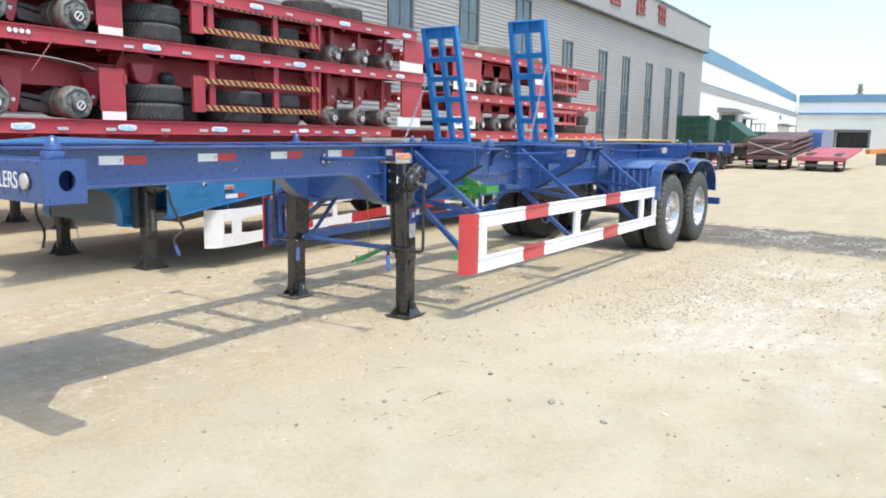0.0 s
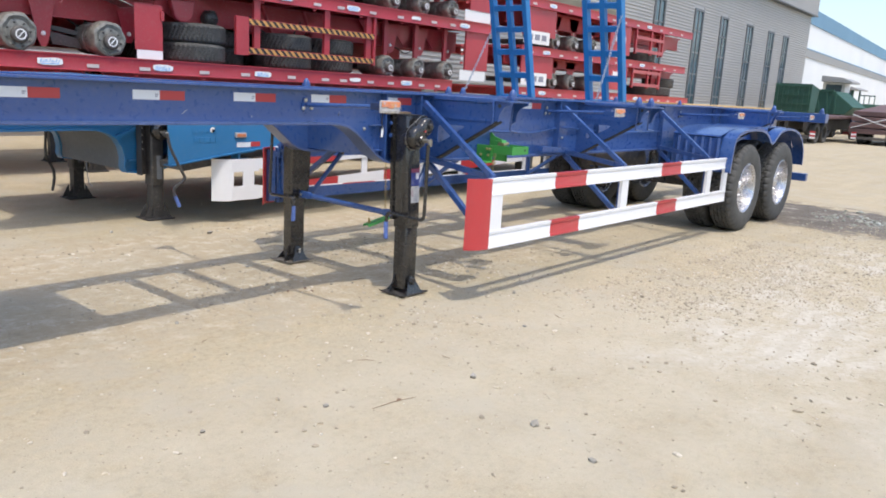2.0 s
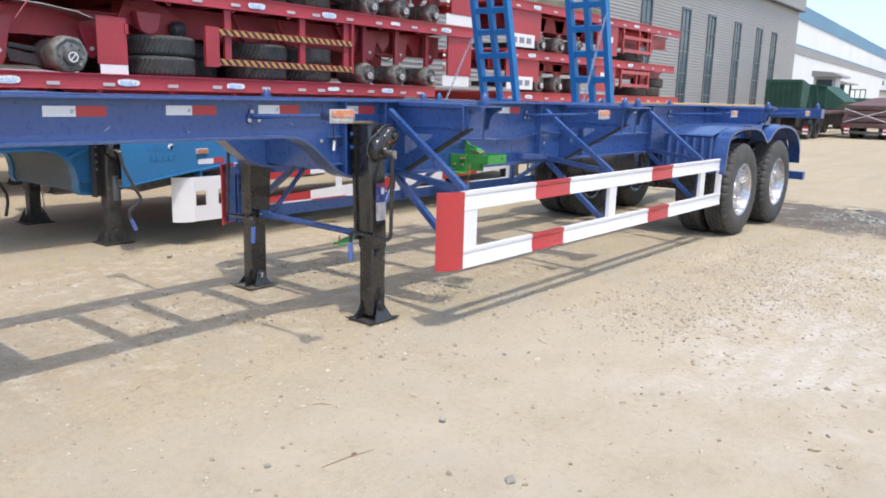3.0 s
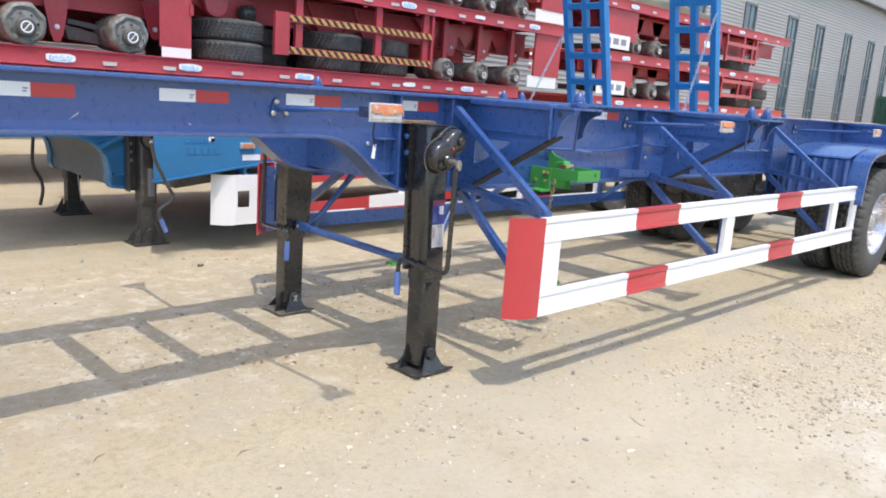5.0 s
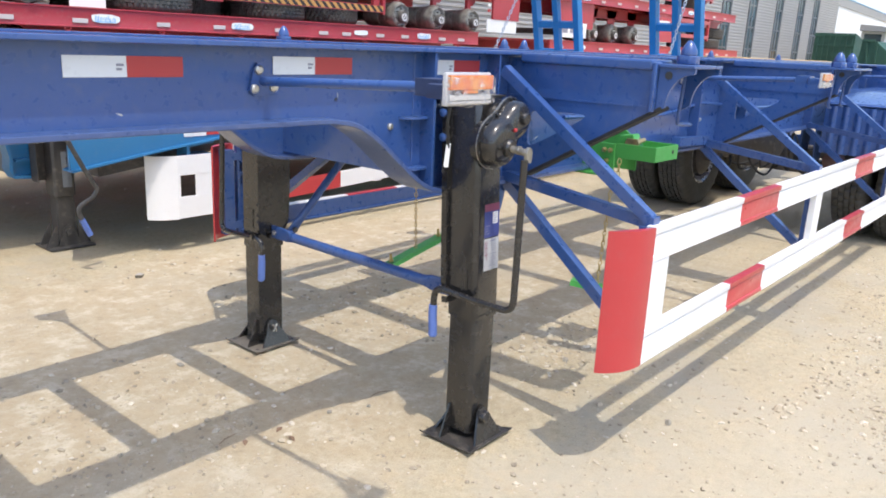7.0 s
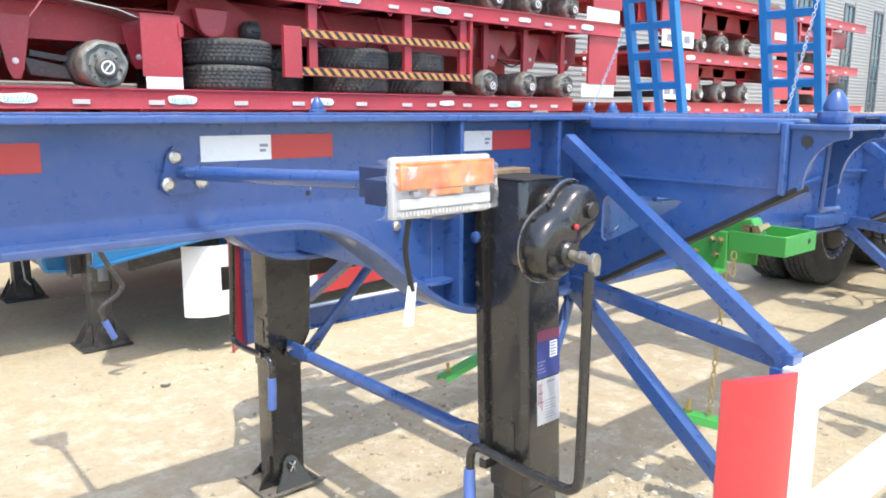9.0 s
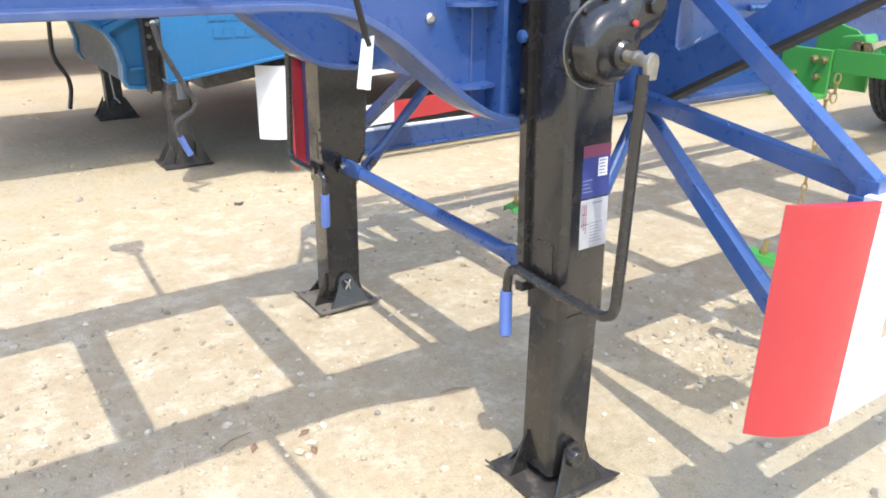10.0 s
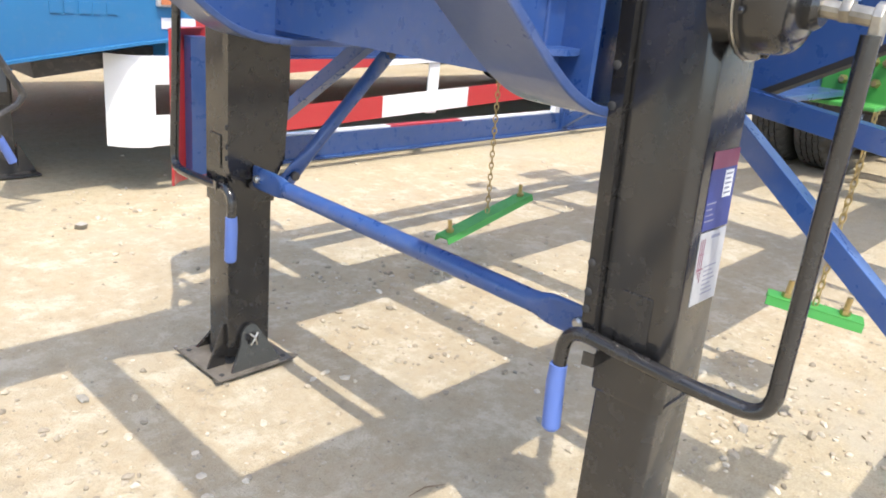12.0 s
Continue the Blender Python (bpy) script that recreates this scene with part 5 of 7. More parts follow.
for x in (1.25,):
    part("side_rib", Shape().box(x, x + 0.02, LY0 - 0.045, LY0, 0.63 + 0.12 * max(0, x), 1.38), LIGHTBLUE, neck_part)
for k, w in enumerate((0.05, 0.04, 0.05, 0.03, 0.045)):
    part("embossed_mark", Shape().box(0.27 + k * 0.06, 0.27 + k * 0.06 + w, 3.095, 3.1, 0.84, 0.89), LIGHTBLUE, neck_part)
    part("embossed_mark", Shape().box(0.25 + k * 0.055, 0.25 + k * 0.055 + w, 3.095, 3.1, 0.93, 0.97), LIGHTBLUE, neck_part)
rail = Shape().prism([(0.0, 0.63), (0.2, 0.66), (0.63, 0.722), (1.13, 0.782), (2.2, 0.88), (2.2, 1.0), (1.5, 1.19), (0.8, 1.32), (0.3, 1.37), (0.0, 1.37)], "y", 3.10, 3.12)
rail_part = part("side_rail", rail, LIGHTBLUE, lowbed)
part("rail_flange", Shape().strip([(0.0, 0.63), (0.2, 0.66), (0.63, 0.722), (1.13, 0.782), (2.2, 0.88)], "y", 3.07, 3.20, 0.012), LIGHTBLUE, rail_part)
lamp_b = part("marker_lamp", Shape().box(0.735, 0.865, 3.075, 3.10, 0.885, 0.935), LABELGREY, lowbed, "small amber side lamp in a pale frame", bevel=0.004)
part("amber_lens", Shape().box(0.75, 0.85, 3.068, 3.076, 0.895, 0.925), ORANGE, lamp_b)
part("paper_tag", Shape().lathe([(0.028, 0.0), (0.026, -0.004)], (0.478, 3.099, 0.962), "y", 14), LABELWHITE, lowbed, "small round white tag")
tapeb = Shape().box(0.76, 0.93, 3.096, 3.0985, 0.785, 0.835)
tapeb.slot = 1
tapeb.box(0.93, 1.05, 3.096, 3.0985, 0.79, 0.84)
part("reflective_tape", tapeb, [TAPEWHITE, TAPERED], lowbed)
bed = Shape().box(2.2, 9.3, 3.12, 5.95, 0.82, 0.90)
for y in (3.5, 5.5):
    bed.box(2.2, 9.3, y - 0.06, y + 0.06, 0.60, 0.82)
part("low_deck", bed, LIGHTBLUE, lowbed)
for x in (6.6, 7.9):
    for y in (3.25, 5.82):
        part("wheel", tyre_shape((x, y, 0.43), 0.26, 0.43, 40), TYRE, lowbed)


def plain_leg(x, y, parent, top, handle):
    s = Shape().prism([(x - 0.070, y - 0.055), (x - 0.055, y - 0.07), (x + 0.055, y - 0.07), (x + 0.070, y - 0.055), (x + 0.070, y + 0.07), (x - 0.070, y + 0.07)], "z", 0.36, top)
    leg = part("landing_leg", s, BLACKDULL, parent, "dusty black landing leg", bevel=0.004)
    s = Shape().box(x - 0.060, x + 0.060, y - 0.055, y + 0.055, 0.05, 0.40)
    part("inner_tube", s, BLACKDULL, leg, bevel=0.004)
    foot = Shape().box(x - 0.15, x + 0.15, y - 0.13, y + 0.13, 0.006, 0.018)
    part("foot_plate", foot, BLACKDULL, leg, bevel=0.003)
    for a, c in (((x - 0.07, x - 0.15), (y - 0.055, y + 0.05)), ((x + 0.07, x + 0.15), (y - 0.055, y + 0.05))):
        for yy in c:
            part("foot_gusset", Shape().prism([(a[0], 0.018), (a[1], 0.018), (a[0], 0.17)], "y", yy, yy + 0.008), BLACKDULL, leg)
    for yy in (y - 0.075, y + 0.066):
        part("pivot_lug", Shape().prism([(x - 0.075, 0.018), (x - 0.03, 0.15), (x, 0.17), (x + 0.03, 0.15), (x + 0.075, 0.018)], "y", yy, yy + 0.009), BLACKDULL, leg)
    f = Shape().lathe([(0.014, 0.0), (0.014, -0.022), (0.027, -0.022), (0.027, 0.0)], (x, y - 0.075, 0.12), "y", 18, None, False)
    part("pivot_pin", f, BLACKDULL, leg)
    part("pin_bore", Shape().lathe([(0.0145, -0.019), (0.0145, -0.018)], (x, y - 0.075, 0.12), "y", 14), DOORDARK, leg)
    if handle:
        part("mounting_channel", Shape().box(x - 0.155, x - 0.147, y - 0.03, y + 0.07, 0.46, top).box(x - 0.147, x - 0.07, y + 0.05, y + 0.06, 0.46, top), BLACKDULL, leg)
        for k in range(4):
            part("bolt", Shape().lathe([(0.014, 0.0), (0.014, -0.01)], (x - 0.11, y + 0.05, 0.72 + 0.07 * k), "y", 8), STEEL, leg)
    g = Shape().lathe([(0.105, 0.0), (0.105, -0.03), (0.095, -0.06), (0.06, -0.085)], (x + 0.02, y - 0.07, top - 0.10), "y", 22)
    part("gearbox", g, BLACK, leg, "round gear cover with a worn sheen")
    part("gear_cap", Shape().lathe([(0.035, 0.0), (0.035, -0.03), (0.02, -0.034)], (x + 0.035, y - 0.15, top - 0.13), "y", 14), STEEL, leg)
    l = Shape().box(x - 0.015, x + 0.045, y - 0.0725, y - 0.0705, 0.42, 0.66)
    part("type_label", l, SLATEGREY, leg, "faded grey label")
    if handle:
        path = rounded([(-0.06, y - 0.71, top - 0.08), (-0.035, y - 0.71, 0.816), (0.050, y - 0.71, 0.640), (0.118, y - 0.71, 0.520), (0.092, y - 0.71, 0.476), (0.006, y - 0.71, 0.428), (-0.006, y - 0.71, 0.395), (0.010, y - 0.71, 0.345)], 0.016, 4)
        part("crank_shaft", Shape().rod((x + 0.02, y - 0.10, top - 0.12), path[0], 0.014), STEEL, leg)
        h = part("crank_handle", Shape().tube(path, 0.0145, 8), BLACKDULL, leg)
        part("grip", Shape().rod(path[-1], Vector(path[-1]) + Vector((0.045, 0, -0.105)), 0.018), GRIP, h)
    return leg


plain_leg(0.205, 3.73, lowbed, 1.02, True)
plain_leg(0.15, 5.36, lowbed, 1.0, False)
part("crank_handle", Shape().tube(rounded([(-0.23, 5.2, 0.95), (-0.26, 5.2, 0.51), (-0.20, 5.2, 0.42), (-0.16, 5.2, 0.31), (-0.20, 5.2, 0.13)], 0.08, 4), 0.016, 8), BLACKDULL, lowbed)
part("hanging_cord", Shape().tube([(0.04, 4.9, 0.72), (0.06, 4.92, 0.45), (0.07, 4.9, 0.24), (0.10, 4.88, 0.20)], 0.006, 6), LABELGREY, lowbed, "thin grey cord hanging down")

guard = Shape()
guard.strip([(0.520, 3.190), (0.545, 3.155), (0.60, 3.108), (0.69, 3.0752)], "z", 0.235, 0.665, 0.010, False)
lg = part("side_guard", guard, WHITE, lowbed, "white side guard with red sections")
for z0, z1 in ((0.240, 0.387), (0.533, 0.665)):
    part("guard_rail", Shape().box(0.69, 1.02, 3.075, 3.087, z0, z1), WHITE, lg)
for x0, x1 in ((0.69, 0.71), (0.824, 0.961)):
    part("guard_post", Shape().box(x0, x1, 3.077, 3.087, 0.387, 0.533), WHITE, lg)
for z0, z1 in ((0.245, 0.375), (0.555, 0.665)):
    x = 1.02
    k = 0
    while x < 6.0:
        w = 0.36 if k == 0 else 0.76
        xe = min(6.0, x + w)
        r0, r1 = 0.045 * (x - 1.0), 0.045 * (xe - 1.0)
        part("guard_rail", Shape().prism([(x, z0 + r0), (xe, z0 + r1), (xe, z1 + r1), (x, z1 + r0)], "y", 3.075, 3.087), RED if k % 2 else WHITE, lg)
        x += w
        k += 1
for x in (2.53, 4.4):
    part("guard_post", Shape().box(x, x + 0.09, 3.088, 3.10, 0.30, 0.70), WHITE, lg)
part("guard_bracket", Shape().prism([(0.775, 0.640), (0.985, 0.640), (0.985, 0.662), (0.798, 0.662), (0.798, 0.715), (0.985, 0.735), (0.985, 0.762), (0.775, 0.735)], "y", 3.09, 3.40), LIGHTBLUE, lowbed, "light blue open box bracket", bevel=0.003)
part("underframe", Shape().strip([(0.22, 0.62), (1.1, 0.735), (2.2, 0.84)], "y", 3.22, 3.85, 0.07), DARKSTEEL, lowbed, "dark underframe below the side rail")


def loading_ramp(y0, y1, chain_top, chain_foot):
    """A ladder-like ramp that stands up at the low-bed's tail."""
    n = 2.94
    w = y1 - y0
    s = Shape().box(-0.07, 0.07, 0, 0.10, 0, n).box(-0.07, 0.07, w - 0.10, w, 0, n).box(-0.055, 0.055, w / 2 - 0.05, w / 2 + 0.05, 0, n)
    s.box(-0.02, 0.0, 0.10, w - 0.10, 0.0, 0.5)
    r = part("loading_ramp", s, RAMPBLUE, lowbed, "raised blue ladder-type loading ramp", bevel=0.008, at=pose(9.14, y0, 0.86, 0, -14.2, 0))
    for z in (0.12, 0.55, 1.00, 1.45, 1.88, 2.28):
        part("rung", Shape().box(-0.055, 0.055, 0.098, w / 2 - 0.049, z - 0.05, z + 0.05).box(-0.055, 0.055, w / 2 + 0.049, w - 0.098, z - 0.05, z + 0.05), RAMPBLUE, r, bevel=0.005)
    part("tip_plate", Shape().box(0.0, 0.03, 0.10, w - 0.10, n - 0.24, n - 0.02).box(-0.07, 0.07, 0.10, w - 0.10, n - 0.03, n), RAMPBLUE, r, bevel=0.003)
    part("ramp_chain", chain(chain_top, chain_foot, 0.022, 0.007), GALVANISED, lowbed, "pale galvanised chain holding the ramp")
    return r


loading_ramp(5.0, 5.86, (8.62, 5.87, 2.62), (7.75, 5.89, 1.20))
loading_ramp(3.02, 3.80, (8.58, 3.03, 2.92), (7.95, 3.10, 1.10))


# ---- stacked red flatbed trailers ----
SY = 7.1


def sx(x):
    return -3.64 + (x + 3.64) * 1.03


def brake_drum(x, z, parent, r=0.20, y=SY):
    s = Shape()
    rnd = random.Random(int(x * 50))
    prof = [(r * 0.86, 0.70), (r * 0.93, 0.68), (r * 0.94, 0.52), (r * 0.96, 0.50), (r * 0.97, 0.36), (r * 0.92, 0.345), (r * 0.97, 0.33), (r * 1.0, 0.22), (r * 1.03, 0.19), (r * 1.08, 0.17), (r * 1.08, 0.10), (r * 1.06, 0.04), (r * 0.99, 0.0), (r * 0.86, -0.015), (r * 0.66, 0.01), (r * 0.50, 0.0)]

    def crease(i, k):
        wide = 0.06 if i > 10 else 0.02
        return 1 + wide * math.sin(2 * math.pi * k * 7 / 40 + x * 7 + i * 0.3) * (0.5 + 0.5 * math.sin(2 * math.pi * k * 3 / 40 + i)) + rnd.uniform(-0.006, 0.006)

    s.lathe(prof, (x, y, z), "y", 40, crease)
    d = part("wrapped_drum", s, DRUM, parent, "grey brake drum wrapped in plastic")
    z -= 0.16 * r
    cap = Shape().lathe([(r * 0.46, 0.03), (r * 0.46, -0.03), (r * 0.38, -0.05)], (x, y - 0.03, z), "y", 20)
    part("hub_cap", cap, DARKSTEEL, d)
    ring = Shape().holed(ring_of(x, z, r * 0.30, 20), ring_of(x, z, r * 0.23, 20), "y", y - 0.0845, y - 0.0795)
    ring.bar((x - r * 0.14, y - 0.082, z - r * 0.17), (x + r * 0.14, y - 0.082, z + r * 0.17), 0.012, 0.004, (0, 1, 0))
    part("cap_ring", ring, LABELWHITE, d)
    for k in range(8):
        t = 2 * math.pi * k / 8 + x
        part("wheel_stud", Shape().rod((x + r * 0.66 * math.cos(t), y + 0.02, z + r * 0.66 * math.sin(t)), (x + r * 0.66 * math.cos(t), y - 0.035, z + r * 0.66 * math.sin(t)), 0.011, 6), DARKSTEEL, d)
    z += 0.16 * r
    ax = Shape().box(x - 0.06, x + 0.06, y + 0.45, y + 2.1, z - 0.06, z + 0.06)
    part("axle", ax, DARKSTEEL, parent)
    sp = Shape().strip([(x - 0.55, z + 0.14), (x - 0.25, z + 0.10), (x, z + 0.08), (x + 0.25, z + 0.10), (x + 0.55, z + 0.14)], "y", y + 0.55, y + 0.65, 0.06)
    part("leaf_spring", sp, DARKSTEEL, parent)


def hanger(x, z, parent, w=0.30, h=0.62, y=SY + 0.42):
    s = Shape().prism([(x - w / 2, z), (x + w / 2, z), (x + w * 0.22, z - h * 0.85), (x + w * 0.10, z - h), (x - w * 0.10, z - h), (x - w * 0.22, z - h * 0.85)], "y", y, y + 0.02)
    hgr = part("spring_hanger", s, DECKRED, parent)
    part("hanger_bolt", Shape().lathe([(0.032, 0), (0.032, -0.012), (0.02, -0.018)], (x, y, z - h * 0.72), "y", 10), LABELWHITE, hgr)


def sticker(x, y, z, parent, rnd, plain=False):
    """A ragged pale sticker with a blue scrawl, or a plain white one."""
    w, h = (0.28, 0.068) if plain else (0.33, 0.092)
    rim_ = []
    for k in range(18):
        t = 2 * math.pi * k / 18
        c, q = math.cos(t), math.sin(t)
        rim_.append((x + w / 2 * math.copysign(abs(c) ** 0.55, c) + rnd.uniform(-0.006, 0.006), z + h / 2 * math.copysign(abs(q) ** 0.6, q) + rnd.uniform(-0.006, 0.006)))
    st = Shape().prism(rim_, "y", y - 0.016, y - 0.013)
    st.slot = 1
    if not plain:
        for q in range(9):
            a = x - w * 0.37 + q * w * 0.083
            st.bar((a, y - 0.0165, z + rnd.uniform(-0.032, -0.008)), (a + rnd.uniform(0.0, 0.03), y - 0.0165, z + rnd.uniform(0.008, 0.034)), rnd.uniform(0.008, 0.018), 0.0015, (0, 1, 0))
        st.bar((x - w * 0.36, y - 0.0165, z - 0.034), (x + w * 0.34, y - 0.0165, z - 0.028), 0.012, 0.0015, (0, 1, 0))
    part("sticker", st, [LABELWHITE, STICKERBLUE], parent, "plain white sticker" if plain else "ragged white and blue sticker")


def deck(x0, x1, z, parent, marks, thick=0.215, y=SY):
    """A deck with its side rails. marks: a list of (x, kind), or a spacing for even ones."""
    rail = [(y + 0.06, z), (y - 0.012, z), (y - 0.012, z - 0.02), (y, z - 0.022), (y, z - thick + 0.017), (y - 0.012, z - thick + 0.015), (y - 0.012, z - thick), (y + 0.06, z - thick)]
    d = part("deck_rail", Shape().prism(rail, "x", x0, x1), DECKRED, parent, "red deck side rail with reflective marks", bevel=0.002)
    part("deck_floor", Shape().box(x0, x1, y + 0.06, y + 2.44, z - 0.05, z - 0.004), DECKREDDARK, parent)
    part("deck_rail", Shape().box(x0, x1, y + 2.44, y + 2.5, z - thick, z), DECKRED, parent)
    rnd = random.Random(int(z * 100) + int(x0 * 10))
    if isinstance(marks, int):
        spots, x, k = [], x0 + 0.4, 0
        while x < x1 - 0.3:
            spots.append((x, "s" if k % marks == 1 else "r"))
            x += 0.70 + rnd.uniform(-0.08, 0.16)
            k += 1
        marks = spots
    for x, kind in marks:
        if kind == "r":
            lo = rnd.uniform(-0.004, 0.004)
            part("reflector", Shape().box(x - 0.085, x + 0.085, y - 0.018, y - 0.0125, z - 0.165 + lo, z - 0.118 + lo), REFLECTOR, d, bevel=0.002)
        elif kind == "d":
            for q in range(4):
                part("reflector", Shape().lathe([(0.034, 0.0), (0.030, -0.006)], (x + q * 0.085, y - 0.012, z - 0.10), "y", 14), LABELWHITE, d)
        else:
            sticker(x, y, z - 0.115, d, rnd, kind == "p")
    for q in range(int((x1 - x0) / 1.1)):
        cx = x0 + 0.5 + q * 1.1
        part("cross_bearer", Shape().box(cx - 0.04, cx + 0.04, y + 0.06, y + 2.44, z - thick, z - 0.05), DECKREDDARK, d)
        part("lashing_ring", Shape().tube([(cx + 0.3 + 0.035 * math.cos(t), y - 0.006, z - thick - 0.012 + 0.030 * math.sin(t)) for t in (2 * math.pi * k / 8 for k in range(8))], 0.007, 5, loop=True), DECKRED, d)
    return d


def beam_side(x0, x1, z0, z1, parent, y=SY + 0.75):
    part("chassis_beam", Shape().box(x0, x1, y + 0.98, y + 1.0, z0, z1), DECKREDDARK, parent)
    b = part("chassis_beam", Shape().box(x0, x1, y, y + 0.02, z0, z1), DECKREDDARK, parent)
    part("bottom_flange", Shape().box(x0, x1, y - 0.07, y + 0.09, z0 - 0.015, z0), DECKREDDARK, b)
    part("top_flange", Shape().box(x0, x1, y - 0.07, y + 0.09, z1, z1 + 0.015), DECKREDDARK, b)
    return b


def mud_flap(x0, x1, z0, z1, parent, y=SY + 0.10):
    s = Shape().box(x0, x1, y, y + 0.012, z0 + 0.13, z1).box(x1 - 0.03, x1 + 0.02, y - 0.02, y + 0.03, z1 - 0.22, z1 - 0.08)
    f = part("mud_flap", s, DECKRED, parent, "red mud flap with a white lower strip")
    w = Shape().box(x0 + 0.03, x1, y + 0.002, y + 0.010, z0, z0 + 0.13)
    part("flap_strip", w, LABELWHITE, f)
    return f


def hazard_guard(x0, x1, z, top, parent, y=SY + 0.02):
    s = Shape().box(x0 - 0.24, x0, y - 0.01, y + 0.05, z, z + 0.60)
    g = part("side_guard", s, DECKRED, parent, "red side guard with hazard-striped rails")
    for x in (x0 + 0.13, x0 + (x1 - x0) * 0.58, x1 - 0.16):
        part("guard_post", Shape().box(x, x + 0.12, y + 0.03, y + 0.09, z + 0.05, top), DECKRED, g)
    part("guard_post", Shape().box(x1, x1 + 0.05, y - 0.01, y + 0.05, z, top), DECKRED, g)
    for dz in (0.035, 0.485):
        r = Shape().box(x0, x1, y - 0.016, y + 0.012, z + dz, z + dz + 0.085)
        r.slot = 1
        r.box(x0, x1, y - 0.014, y + 0.010, z + dz + 0.085, z + dz + 0.095).box(x0, x1, y - 0.014, y + 0.010, z + dz - 0.010, z + dz)
        part("striped_rail", r, [HAZARD, DECKRED], g, "yellow and black striped rail")


def flatbed(z_floor, z_deck, x0, x1, left_axles, right_axles, label, marks):
    """One flatbed standing on the deck below it."""
    t = thing("flatbed_trailer", label, "trailer", "stacked red flatbeds")
    deck(sx(x0), sx(x1), z_deck, t, marks)
    h = z_deck - z_floor
    beam_side(sx(x0), sx(2.3), z_floor + 0.50, z_floor + 0.85, t, SY + 0.55)
    beam_side(sx(2.3), sx(x1) - 0.3, z_floor + 0.62, z_deck - 0.22, t)
    for x in left_axles:
        brake_drum(x, z_floor + 0.235, t, 0.228)
    for x in left_axles:
        hanger(x - 0.72, z_floor + 0.70, t, 0.34, 0.62)
    hanger(left_axles[-1] + 0.50, z_floor + 0.66, t, 0.34, 0.44)
    sh = Shape().strip([(left_axles[0] - 0.75, z_floor + 0.92), (left_axles[0] + 0.25, z_floor + 0.90), (left_axles[-1] - 0.25, z_floor + 0.86), (left_axles[-1] + 0.20, z_floor + 0.80), (left_axles[-1] + 0.45, z_floor + 0.72)], "y", SY + 0.15, SY + 0.60, 0.012, False)
    part("mudguard", sh, STEEL, t, "bright metal mudguard")
    mud_flap(1.90, 2.335, z_floor, z_floor + 0.78, t)
    hazard_guard(3.80, 6.62, z_floor + (0.17 if z_floor < 2 else 0.20), z_deck - 0.2, t)
    br = Shape().bar((sx(2.35), SY + 0.5, z_deck - 0.22), (sx(3.2), SY + 0.55, z_floor + 0.62), 0.5, 0.03, (0, 1, 0))
    part("neck_slope", br, DECKREDDARK, t)
    ch = Shape().lathe([(0.05, 0.10), (0.115, 0.08), (0.13, 0.02), (0.13, -0.01), (0.12, -0.03), (0.105, -0.10), (0.06, -0.13)], (3.36, SY + 0.45, z_floor + 0.70), "x", 20)
    chamber = part("brake_chamber", ch, BLACKDULL, t, "black round brake chamber")
    for k in range(6):
        a = 2 * math.pi * k / 6
        part("clamp_bolt", Shape().rod((3.31, SY + 0.45 + 0.135 * math.cos(a), z_floor + 0.70 + 0.135 * math.sin(a)), (3.42, SY + 0.45 + 0.135 * math.cos(a), z_floor + 0.70 + 0.135 * math.sin(a)), 0.014, 6), BLACKDULL, chamber)
    lug = [(2.60, z_floor + 0.92), (3.02, z_floor + 0.92)] + [(2.81 + 0.17 * math.cos(a), z_floor + 0.74 - 0.15 * math.sin(a)) for a in (math.pi * k / 10 for k in range(11))]
    part("shaped_bracket", Shape().prism(lug, "y", SY + 0.30, SY + 0.42), DECKRED, t, bevel=0.02)
    hose = random.Random(int(z_floor * 10))
    for k in range(7):
        a = hose.uniform(-2.5, 8.0)
        p = [(a, SY + 0.62, z_floor + hose.uniform(0.6, 0.85)), (a + 0.3, SY + 0.58, z_floor + hose.uniform(0.35, 0.6)), (a + 0.7, SY + 0.66, z_floor + hose.uniform(0.3, 0.55)), (a + 1.1, SY + 0.62, z_floor + hose.uniform(0.6, 0.85))]
        part("air_hose", Shape().tube(smooth_line(p, 6), 0.013, 6), CABLE, t)
    for x in (-2.2, -1.0, 0.75, 2.6, 4.4, 5.3):
        part("diagonal_brace", Shape().bar((x, SY + 0.50, z_deck - 0.24), (x + 0.42, SY + 0.72, z_floor + 0.55), 0.05, 0.06), DECKREDDARK, t)
    part("spring_pack", Shape().box(left_axles[-1] - 0.09, left_axles[-1] + 0.09, SY + 0.46, SY + 0.62, z_floor + 0.10, z_floor + 0.46), DARKSTEEL, t, bevel=0.02)
    for x in (left_axles[-1] - 0.42, left_axles[-1] - 1.30):
        part("spring_saddle", Shape().prism([(x - 0.22, z_floor + 0.30), (x + 0.18, z_floor + 0.22), (x + 0.24, z_floor + 0.08), (x - 0.16, z_floor + 0.12)], "y", SY + 0.46, SY + 0.56), DARKSTEEL, t, bevel=0.01)
    for x in right_axles:
        brake_drum(sx(x), z_floor + 0.19, t, 0.19, SY + 0.15)
        hanger(sx(x) + 0.45, z_deck - 0.25, t, 0.5, 0.55, SY + 0.55)
        part("support_post", Shape().box(sx(x) + 0.02, sx(x) + 0.12, SY + 0.30, SY + 0.36, z_floor + 0.30, z_deck - 0.2), DECKRED, t)
        wb = Shape().prism([(sx(x) - 0.4, z_deck - 0.22), (sx(x) + 0.4, z_deck - 0.22), (sx(x), z_deck - 0.62)], "y", SY + 0.62, SY + 0.64)
        part("web_plate", wb, DECKRED, t)
